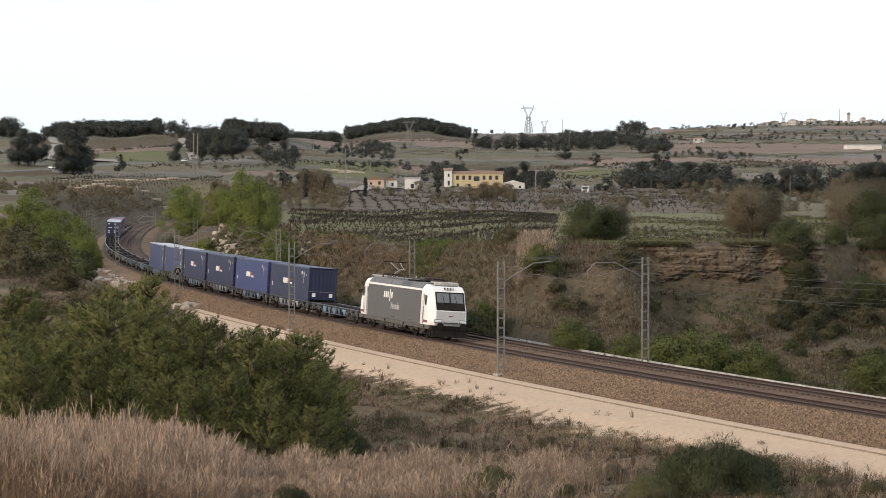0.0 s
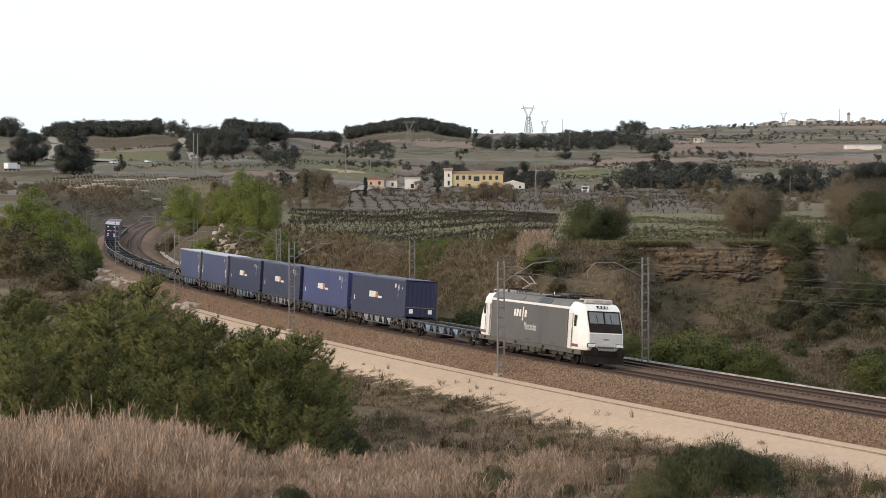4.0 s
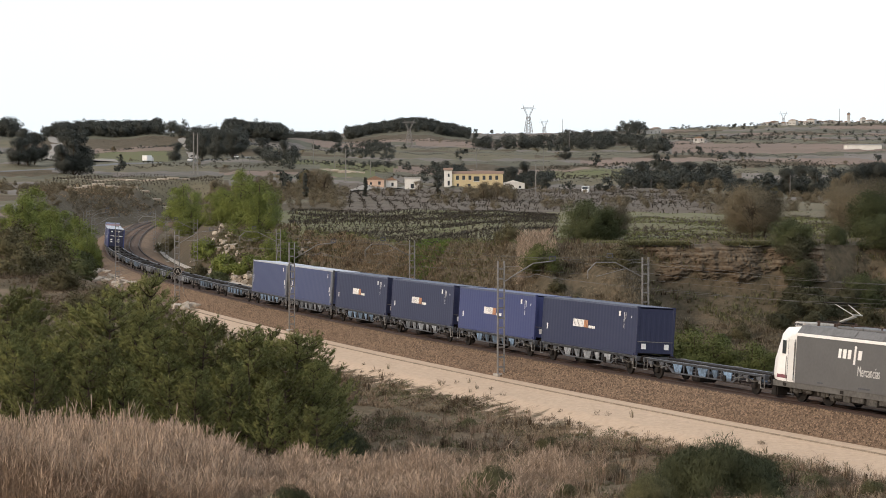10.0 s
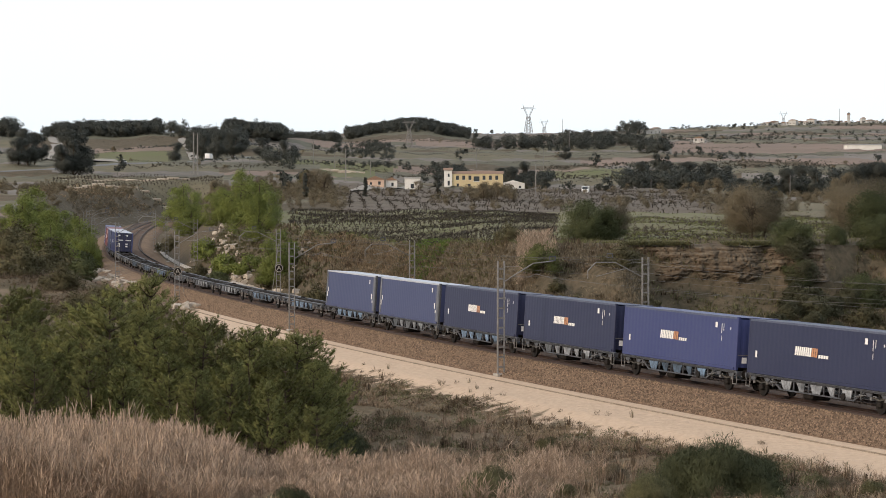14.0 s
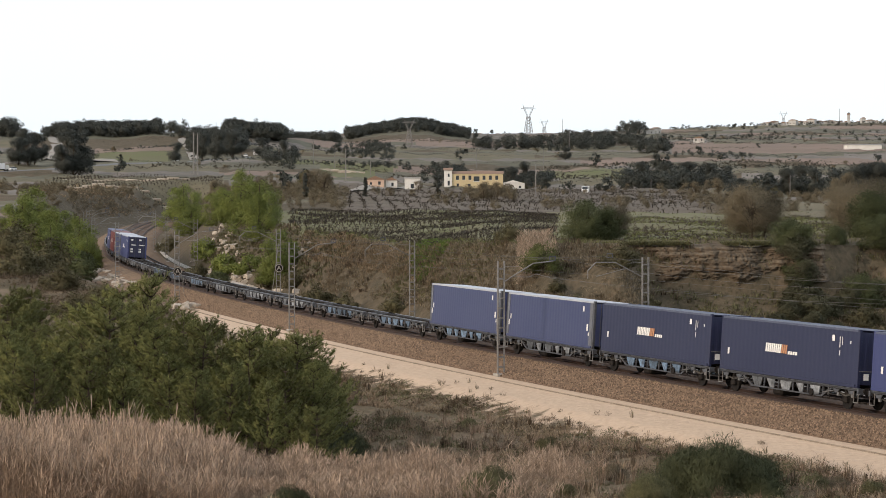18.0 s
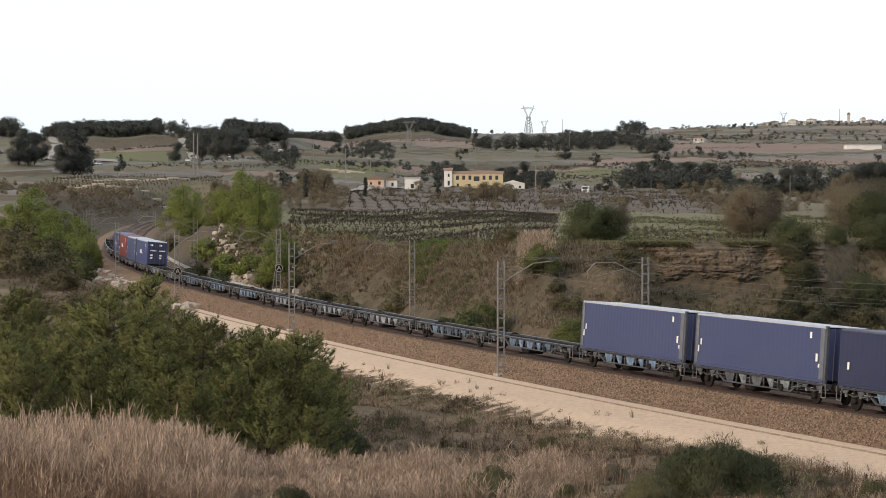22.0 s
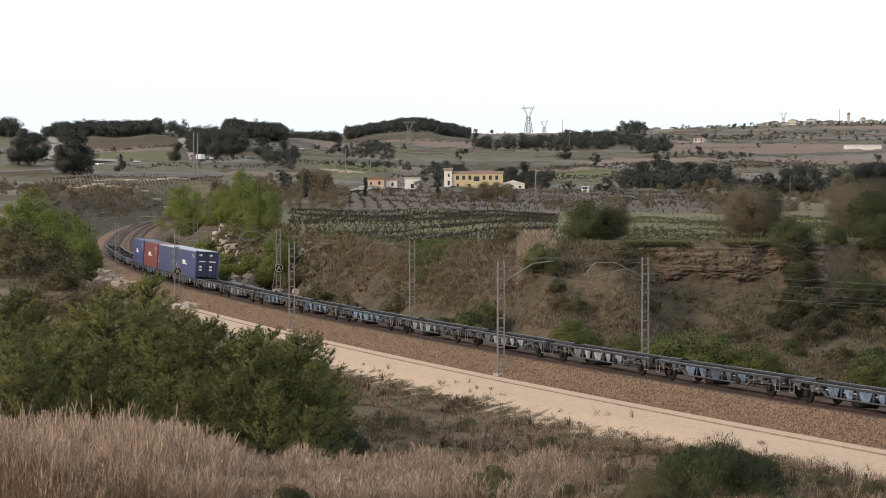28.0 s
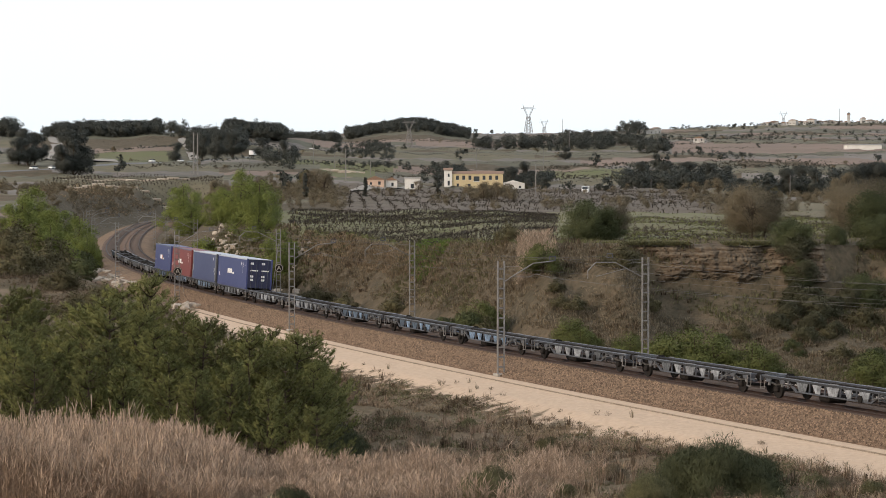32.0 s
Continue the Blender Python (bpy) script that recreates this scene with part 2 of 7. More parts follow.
# Brown below the sand's tone, standing for the shaded ditch line in the path.
M["path_shade"] = paint("path_shadow_brown", (0.30, 0.23, 0.165), 0.95, (0.16, 0.12, 0.085), 0.9, 1.5, 8.0, spec=0.1)
M["asphalt"] = paint("asphalt", (0.13, 0.125, 0.12), 0.9, (0.09, 0.085, 0.08), 0.5, 0.2, 3.0)
M["lane"] = paint("pale_lane_dust", (0.29, 0.262, 0.228), 0.95, (0.20, 0.178, 0.15), 0.7, 0.2, 2.0, spec=0.1)
M["verge_green"] = leaf("verge_grass", (0.15, 0.155, 0.062), (0.12, 0.11, 0.055), 0.35)
M["greengrass"] = leaf("green_grass", (0.13, 0.17, 0.04), (0.09, 0.115, 0.035), 0.3)

# ---- plan: the railway line ----
LINE_Y = [70, 110, 150, 200, 255, 320, 390, 470, 570, 700, 900]
LINE_X = [43.10, 24.98, 8.42, -9.45, -26.11, -41.64, -54.34, -64.90, -75.55, -84.66, -84.50]


def spline(xs, ys, q):
    """Natural cubic spline with straight ends."""
    xs, ys = np.array(xs, float), np.array(ys, float)
    n, h = len(xs), np.diff(xs)
    a, b = np.eye(n), np.zeros(n)
    for i in range(1, n - 1):
        a[i, i - 1], a[i, i], a[i, i + 1] = h[i - 1], 2 * (h[i - 1] + h[i]), h[i]
        b[i] = 6 * ((ys[i + 1] - ys[i]) / h[i] - (ys[i] - ys[i - 1]) / h[i - 1])
    m = np.linalg.solve(a, b)
    k = np.clip(np.searchsorted(xs, q) - 1, 0, n - 2)
    c = np.clip(q, xs[0], xs[-1])
    t, hk = c - xs[k], h[k]
    v = m[k] * (hk - t) ** 3 / (6 * hk) + m[k + 1] * t ** 3 / (6 * hk) + (ys[k] / hk - m[k] * hk / 6) * (hk - t) + (ys[k + 1] / hk - m[k + 1] * hk / 6) * t
    s0 = (ys[1] - ys[0]) / h[0] - h[0] * m[1] / 6
    s1 = (ys[-1] - ys[-2]) / h[-1] + h[-1] * m[-2] / 6
    return v + np.where(q < xs[0], (q - xs[0]) * s0, 0) + np.where(q > xs[-1], (q - xs[-1]) * s1, 0)


T_Y = np.arange(-120, 1100, 0.5)
T_X = spline(LINE_Y, LINE_X, T_Y)
T_S = np.concatenate([[0], np.cumsum(np.hypot(np.diff(T_X), np.diff(T_Y)))])
T_S -= np.interp(70, T_Y, T_S)
T_A = np.arctan2(np.gradient(T_Y), np.gradient(T_X))


def along(s, off=0.0):
    """Place and direction on the line, s metres along it away from the viewer, off metres to its near side."""
    x, y, a = np.interp(s, T_S, T_X), np.interp(s, T_S, T_Y), np.interp(s, T_S, T_A)
    return x - np.sin(a) * off, y + np.cos(a) * off, a


def line_offset(x, y):
    """Metres from the near track's axis, positive on the viewer's side, and the length along the line."""
    x, y = np.atleast_1d(np.asarray(x, float)), np.atleast_1d(np.asarray(y, float))
    px, py, ps, pa = T_X[::6], T_Y[::6], T_S[::6], T_A[::6]
    d, s = np.empty(len(x)), np.empty(len(x))
    for i in range(0, len(x), 4000):
        q = slice(i, i + 4000)
        k = ((x[q, None] - px) ** 2 + (y[q, None] - py) ** 2).argmin(1)
        ex, ey = x[q] - px[k], y[q] - py[k]
        lat, lon = -np.sin(pa[k]) * ex + np.cos(pa[k]) * ey, np.cos(pa[k]) * ex + np.sin(pa[k]) * ey
        d[q] = np.where(np.abs(lon) > 6, np.where(lat < 0, -1, 1) * np.hypot(lat, lon), lat)
        s[q] = ps[k] + np.cos(pa[k]) * ex + np.sin(pa[k]) * ey
    return d, s


RNG = np.random.default_rng(5)
LAT = RNG.random((256, 256))


def vnoise(x, y, size, seed=0):
    """Smooth value noise, 0 to 1."""
    x, y = np.asarray(x, float) / size + seed * 17.3, np.asarray(y, float) / size + seed * 9.1
    i, j = np.floor(x).astype(int), np.floor(y).astype(int)
    fx, fy = x - i, y - j
    fx, fy = fx * fx * (3 - 2 * fx), fy * fy * (3 - 2 * fy)
    g = lambda a, b: LAT[a % 256, b % 256]
    return (g(i, j) * (1 - fx) + g(i + 1, j) * fx) * (1 - fy) + (g(i, j + 1) * (1 - fx) + g(i + 1, j + 1) * fx) * fy


def smooth(t):
    t = np.clip(t, 0, 1)
    return t * t * (3 - 2 * t)


HILLS = [(-0.143, 1540, 7, 100, 130), (-0.088, 1500, 6, 60, 170), (-0.013, 2100, 11, 40, 200), (0.17, 3200, 15.5, 300, 500), (-0.30, 1700, 20, 150, 300), (0.36, 2800, 25, 300, 400)]


# the country road on the far slope: picture column, depth and height of its axis
ROAD_PX, ROAD_Y = [-120, 0, 90, 220, 340, 440, 500, 560], [960, 980, 1010, 1060, 1140, 1260, 1360, 1480]
ROAD_Z = [14.8, 15.1, 16.2, 19.0, 20.4, 24.0, 26.0, 28.3]


def plateau_edge(x, y):
    u = x / np.maximum(y, 20)
    return 200 + 34 * smooth((0.02 - u) / 0.09) + 7 * (vnoise(x, y * 0, 14, 3) - 0.5) + 5 * (vnoise(x, y * 0, 4, 4) - 0.5)


def natural(x, y, d):
    u = x / np.maximum(y, 20)
    fore = np.interp(y, [-4000, 0, 30, 50, 68, 85, 100, 120, 150, 185], [14, 9.8, 5.2, 3.0, 1.2, -0.1, -1.2, -1.9, -2.7, -2.4])
    left = np.interp(y, [185, 240, 300, 360, 600, 800], [-1.6, 1.0, 3.0, 4.5, 7.0, 9.0])
    near = np.where(y < 185, fore, left)
    plat = np.interp(y, [150, 200, 260, 340, 600, 900, 1000, 1200, 1500, 2000, 2500, 3000, 3500, 4600], [5.2, 6.05, 6.55, 7.0, 7.3, 8.4, 11, 19, 31, 46, 60, 70, 74, 60])
    low = np.interp(y, [230, 250, 270, 300, 340], [5.3, 5.65, 5.95, 6.4, 7.0])
    plat = np.where(y < 340, plat + (low - plat) * smooth((0.03 - u) / 0.06), plat)
    ye = plateau_edge(x, y)
    cliffy = smooth((u - 0.075) / 0.02)
    t = (y - (ye - 42)) / 42
    gentle = smooth(t)
    stepped = np.interp(t, [0, 0.9, 0.92, 0.955, 0.97, 0.995, 1.0], [0, 0.55, 0.61, 0.66, 0.88, 0.93, 1.0])
    k = gentle * (1 - cliffy) + stepped * cliffy
    floor = 2.6 - 6.1 * smooth((u + 0.02) / 0.06)
    far = floor + (plat - floor) * np.where(y > ye, 1, k)
    z = np.where(d > 0, near, far)
    blend = smooth((y - 700) / 150)
    rise = smooth(-u / 0.08) * np.interp(y, [690, 760, 800, 850, 900, 1000, 1060, 1140, 1260, 1500, 1900], [0, -3, -1, 1.3, 4, 5, 5.6, 4, 2.5, 2, 0])
    z = z * (1 - blend) + plat * blend + rise
    on_road = np.interp(u * 4203 + 784, ROAD_PX, ROAD_Z)
    off_road = np.abs(y - np.interp(u * 4203 + 784, ROAD_PX, ROAD_Y))
    z = z + (on_road - z) * (1 - smooth((off_road - 10) / 45)) * (u < -0.045) * (y > 600)
    for hu, hy, amp, wx, wy in HILLS:
        z = z + amp * np.exp(-(((x - hu * hy) / wx) ** 2 + ((y - hy) / wy) ** 2))
    r = np.hypot(x, y)
    amp = np.interp(r, [0, 40, 80, 200, 1000], [0.1, 0.2, 0.5, 0.7, 2.0])
    z = z + amp * ((vnoise(x, y, 9, 1) - 0.5) + 0.5 * (vnoise(x, y, 3, 2) - 0.5) + 1.2 * (vnoise(x, y, 60, 5) - 0.5) * (r > 260)) * np.where((u < -0.045) & (y > 600), smooth((off_road - 8) / 30), 1)
    hump = vnoise(x, y, 2.6, 60) + 0.7 * vnoise(x, y, 1.1, 61) - 0.85
    z = z + 0.6 * hump * smooth((d - 9.5) / 5) * smooth((y - 72) / 8) * smooth((185 - y) / 20)
    gully = (1 - np.abs(2 * vnoise(x + 0.35 * y, y * 0.12, 5.0, 30) - 1)) + 0.5 * (1 - np.abs(2 * vnoise(x + 0.3 * y, y * 0.15, 2.2, 31) - 1))
    z = z - 1.3 * gully * (d < -11) * np.clip(4 * t * (1 - t), 0, 1) * (y < ye)
    return z


def height(x, y):
    """The ground: the natural lie of the land, graded along the line."""
    x, y = np.atleast_1d(np.asarray(x, float)), np.atleast_1d(np.asarray(y, float))
    d, s = line_offset(x, y)
    n = natural(x, y, d)
    bed = np.interp(d, [-13, -9.5, -8.2, -6.0, 4.4, 5.0, 8.0, 9.0], [-1.2, -1.2, -0.95, -0.95, -0.95, -0.95, -1.35, -1.55])
    out = np.where(d > 0, np.maximum(d - 8.0, 0), np.maximum(-d - 9.0, 0)) + np.maximum(s - 800, 0) * 0.6
    up, down = bed + out * np.where(d > 0, np.interp(s, [500, 650], [0.55, 0.75]), np.interp(s, [60, 120, 300, 450], [0.75, 1.1, 1.1, 0.8])), bed - out * np.where(d > 0, 0.16, 0.6)
    return np.clip(n, np.minimum(down, up), up)


def on_plateau(x, y):
    """Where the land above the bank is left as it lies."""
    d, s = line_offset(x, y)
    return (np.abs(height(x, y) - natural(x, y, d)) < 0.05) & (y > plateau_edge(x, y)) & (d < 0)


# ---- mesh helpers ----


def box(bm, x0, x1, y0, y1, z0, z1):
    v = [bm.verts.new((x, y, z)) for x in (x0, x1) for y in (y0, y1) for z in (z0, z1)]
    for f in ((0, 1, 3, 2), (4, 6, 7, 5), (0, 4, 5, 1), (2, 3, 7, 6), (0, 2, 6, 4), (1, 5, 7, 3)):
        bm.faces.new([v[i] for i in f])
    return v


def boxed(*dims, bevel=0.0):
    bm = bmesh.new()
    box(bm, *dims)
    if bevel:
        bmesh.ops.bevel(bm, geom=bm.edges[:], offset=bevel, segments=1, affect="EDGES")
    return bm


def prism(outline, y0, y1):
    """An outline in x and z, drawn out along y."""
    bm = bmesh.new()
    a = [bm.verts.new((x, y0, z)) for x, z in outline]
    b = [bm.verts.new((x, y1, z)) for x, z in outline]
    bm.faces.new(a)
    bm.faces.new(b[::-1])
    for i in range(len(a)):
        j = (i + 1) % len(a)
        bm.faces.new((a[j], a[i], b[i], b[j]))
    bmesh.ops.recalc_face_normals(bm, faces=bm.faces[:])
    return bm


def rod(bm, p, q, r=0.03, n=6, r2=None):
    p, q = Vector(p), Vector(q)
    m = (q - p).to_track_quat("Z", "Y").to_matrix()
    r2 = r if r2 is None else r2
    rings = []
    for c, rr in ((p, r), (q, r2)):
        rings.append([bm.verts.new(c + m @ Vector((rr * math.cos(k * math.tau / n), rr * math.sin(k * math.tau / n), 0))) for k in range(n)])
    for k in range(n):
        bm.faces.new((rings[0][k], rings[0][(k + 1) % n], rings[1][(k + 1) % n], rings[1][k]))
    bm.faces.new(rings[0][::-1])
    bm.faces.new(rings[1])


def rods(*list_of):
    bm = bmesh.new()
    for p, q, r in list_of:
        rod(bm, p, q, r)
    return bm


def meshed(name, bm, material):
    me = bpy.data.meshes.new(name)
    bm.to_mesh(me)
    bm.free()
    me.materials.append(material)
    return me


def part(name, bm, material, parent, label=""):
    ob = new(name, meshed(name, bm, material))
    ob.parent = parent
    return tagged(ob, label)


def share(name, me, parent, m):
    """One more piece on a mesh that is already there."""
    ob = new(name, me)
    ob.parent = parent
    ob.matrix_basis = m
    return ob


def raw(name, verts, faces, material, smooth_faces=False, normals=None):
    """A mesh from arrays of corners and triangles or quads."""
    verts, faces = np.asarray(verts, np.float32), np.asarray(faces, np.int32)
    me = bpy.data.meshes.new(name)
    me.vertices.add(len(verts))
    me.vertices.foreach_set("co", verts.ravel())
    k = faces.shape[1]
    me.loops.add(faces.size)
    me.loops.foreach_set("vertex_index", faces.ravel())
    me.polygons.add(len(faces))
    me.polygons.foreach_set("loop_start", np.arange(0, faces.size, k, dtype=np.int32))
    if smooth_faces:
        me.polygons.foreach_set("use_smooth", np.ones(len(faces), bool))
    for mm in material if isinstance(material, (list, tuple)) else [material]:
        me.materials.append(mm)
    me.update(calc_edges=True)
    me.validate()
    if normals is not None:
        me.polygons.foreach_set("use_smooth", np.ones(len(me.polygons), bool))
        me.normals_split_custom_set_from_vertices(np.asarray(normals, np.float32))
    return me


def thing(name, m, label, category, group="", kind=""):
    ob = new(name)
    ob.matrix_basis = m
    return tagged(ob, label, category, group, kind)


def at(px, y):
    """World x of a place seen in picture column px at depth y."""
    return (px - 784) / 4203.0 * y

# ---- ground ----


def build_ground():
    ang = np.concatenate([np.arange(-180, -12, 4.0), np.arange(-12, 12, 0.11), np.arange(12, 180, 4.0)])
    rad = [0.01, 1.5]
    while rad[-1] < 4700:
        r = rad[-1]
        rad.append(r + (4.0 if r < 55 else 0.55 if r < 262 else r * 0.013 if r < 1000 else r * 0.03))
    rad = np.array(rad)
    na, nr = len(ang), len(rad)
    a, r = np.meshgrid(np.radians(ang), rad, indexing="ij")
    x, y = (r * np.sin(a)).ravel() + 0.4, (r * np.cos(a)).ravel()
    z = height(x, y)
    i, j = np.meshgrid(np.arange(na), np.arange(nr - 1), indexing="ij")
    i2 = (i + 1) % na
    quad = np.stack([i * nr + j, i2 * nr + j, i2 * nr + j + 1, i * nr + j + 1], -1).reshape(-1, 4)[:, ::-1]
    names = ["scrub", "sand", "bank", "cliff", "vine_soil", "meadow", "plough", "fallow", "ballast", "verge", "terrace", "pasture", "loam"]
    hub = len(x)
    verts = np.column_stack([np.append(x, 0), np.append(y, 0), np.append(z, height(0, 0))])
    me = raw("ground", verts, quad, [M[k] for k in names], True)
    cx, cy = x[quad].mean(1), y[quad].mean(1)
    d, s = line_offset(cx, cy)
    jit = vnoise(cx, cy, 1.5, 6) - 0.5
    fine = vnoise(cx, cy, 0.7, 8) - 0.5
    u = cx / np.maximum(cy, 20)
    ye = plateau_edge(cx, cy)
    mi = np.full(len(cx), 7)
    mi[(d > 0) & (cy < 700)] = 0
    far = (d < 0) & (cy < 420)
    mi[far] = 2
    vine = far & (cy > ye + 12) & (cy < 345)
    mi[vine] = 4
    mi[far & (cy > ye + 1) & (cy <= ye + 12)] = 0
    mi[far & (cy < 345) & ~on_plateau(cx, cy)] = 2
    mi[(d > 4.2) & (d < 30) & (s < 185) & (cy < 260)] = 9
    mi[(d > 4.2) & (d < 9.0 + 2.0 * jit) & (s >= 175) & (s < 420)] = 8
    # patchwork of fields beyond the vineyard
    FIELDS = [(100, 400, 835, 935, 10), (-40, 330, 1085, 1330, 11), (490, 700, 1090, 1180, 5), (570, 660, 990, 1090, 5), (955, 1110, 1030, 1120, 5), (1190, 1520, 1450, 1800, 6), (735, 900, 1650, 1800, 6), (1040, 1110, 1180, 1260, 6), (1380, 1490, 300, 400, 10), (600, 1250, 345, 870, 12), (160, 310, 1120, 1330, 5)]
    cell = (np.floor(cx / np.maximum(cy, 1) * 14 + vnoise(cx, cy, 200, 9)) * 7 + np.floor(np.log(np.maximum(cy, 1)) * 21)).astype(int)
    pick = np.array([7, 11, 10, 0, 7, 6, 11, 2])[(cell * 2654435761 % 4093) % 8]
    beyond = cy > 420
    mi[beyond] = pick[beyond]
    col = 784 + 4203 * u
    mi[(col > 40) & (col < 430) & (cy > 400) & (cy < 835) & (mi != 8)] = 2
    for p0, p1, q0, q1, kind in FIELDS:
        mi[(col > p0) & (col < p1) & (cy > q0) & (cy < q1)] = kind
    dv, sv = line_offset(verts[:, 0], verts[:, 1])
    dv = dv - 1.4 * smooth((78 - sv) / 30)
    sand = np.interp(dv, [3.5, 4.5, 6.5, 9.0, 11.5, 15], [1, 1, 0.85, 0.55, 0.2, 0]) * np.clip((185 - sv) / 25, 0, 1)
    me.attributes.new("sand", "FLOAT", "POINT").data.foreach_set("value", sand.astype(np.float32))
    me.polygons.foreach_set("material_index", mi.astype(np.int32))
    ob = new("ground", me)
    tagged(ob, "dry scrubby ground with banks, fields and low hills", "ground", kind="structure")


build_ground()


def strip(name, section, s0, s1, step, material, label, category, parent=None):
    """A profile (offset, height) drawn out along the line."""
    s = np.arange(s0, s1, step)
    v = []
    for off, z in section:
        x, y, _ = along(s, off)
        v.append(np.column_stack([x, y, np.full(len(s), z)]))
    n, k = len(s), len(section)
    v = np.concatenate(v)
    f = []
    for c in range(k - 1):
        i = np.arange(n - 1)
        f.append(np.column_stack([c * n + i, c * n + i + 1, (c + 1) * n + i + 1, (c + 1) * n + i]))
    me = raw(name, v, np.concatenate(f), material)
    ob = new(name, me)
    if parent:
        ob.parent = parent
    else:
        tagged(ob, label, category, kind="structure")
    return ob


CANT = 0.065  # the outer, near rail lies higher through the bend
RAIL_Z = -0.08
strip("ballast_bed", [(4.9, -1.15), (4.6, -0.9), (2.3, -0.22), (1.6, -0.13), (-1.6, -0.34), (-2.4, -0.26), (-5.4, -0.46), (-6.2, -0.5), (-8.0, -0.95), (-8.1, -1.2)], -150, 850, 1.5, M["ballast"], "bed of brown crushed stone under two tracks", "ballast")
strip("track_bed", [(1.62, -0.3), (1.62, -0.124), (1.3, -0.1457), (-1.5, -0.329), (-1.5, -0.4)], -150, 850, 1.5, M["stained"], "dark rust-stained ballast between the rails", "ballast")
strip("track_bed", [(-2.6, -0.4), (-2.6, -0.25), (-5.3, -0.44), (-5.4, -0.6)], -150, 850, 1.5, M["stained"], "dark rust-stained ballast between the rails", "ballast")
strip("track_bed", [(-1.52, -0.4), (-1.52, -0.325), (-2.4, -0.24), (-2.58, -0.24), (-2.58, -0.4)], -150, 850, 1.5, M["stained"], "dark rust-stained ballast between the two tracks", "ballast")
TRACKS = []
for axis in (0.0, -4.0):
    track = thing("railway_track", Matrix.Identity(4), "rusty steel rails on concrete sleepers in brown ballast", "railway track", "railway tracks", "structure")
    TRACKS.append((axis, track))
    for side in (-0.87, 0.87):
        c, lift = axis + side, RAIL_Z + CANT * side + (0.0 if axis == 0 else -0.03)
        strip("rail", [(c + a, lift + b) for a, b in ((0.07, -0.16), (0.07, -0.14), (0.012, -0.12), (0.012, -0.04), (0.036, -0.03), (0.036, -0.004), (-0.036, -0.004), (-0.036, -0.03), (-0.012, -0.04), (-0.012, -0.12), (-0.07, -0.14), (-0.07, -0.16))], -150, 850, 1.5, M["rust"], "", "", track)
        strip("rail_head", [(c + 0.03, lift - 0.002), (c + 0.03, lift), (c - 0.03, lift), (c - 0.03, lift - 0.002)], -150, 850, 1.5, M["railhead"], "", "", track)
SLEEPER = meshed("sleeper", boxed(-0.13, 0.13, -1.3, 1.3, -0.2, 0.0, bevel=0.02), M["sleeper"])
for axis, track in TRACKS:
    for k in range(300):
        x, y, a = along(18 + k * 0.6, axis)
        share("sleeper", SLEEPER, track, pose(x, y, RAIL_Z - 0.135 + (0.0 if axis == 0 else -0.03), 0, 0, math.degrees(a)) @ pose(0, 0, 0, math.degrees(math.atan(CANT)), 0, 0))
# pale concrete gutter along the far shoulder
strip("concrete_gutter", [(-8.45, -1.2), (-8.45, -0.80), (-8.55, -0.80), (-8.57, -0.92), (-8.80, -0.92), (-8.82, -0.74), (-8.95, -0.74), (-8.95, -1.3)], 20, 420, 2.0, M["gutter"], "pale concrete drainage gutter beside the far track", "gutter")
# Narrow dark strip added where the path only shows a line of shadow.
strip("path_shadow_line", [(5.63, -1.3), (5.63, -0.972), (5.55, -0.972), (5.55, -1.3)], -40, 200, 2.0, M["path_shade"], "thin darker brown strip painted as the shadow line along the sandy path", "cable trough")

# ---- rolling stock ----
PITCH = 14.916
FRONT_AT_0 = 143.507  # front of the first loaded wagon's box at the start
SPEED = 6.7154


def wheelset(parent, x, r=0.46, label=""):
    bm = bmesh.new()
    for y in (-0.87, 0.87):
        rod(bm, (0, y - 0.065, 0), (0, y + 0.065, 0), r, 20)
        rod(bm, (0, y - 0.09, 0), (0, y + 0.09, 0), 0.13, 10)
    rod(bm, (0, -1.0, 0), (0, 1.0, 0), 0.08, 8)
    ob = part("wheelset", bm, M["black"], parent, label)
    ob.matrix_basis = pose(x, 0, r)
    return ob


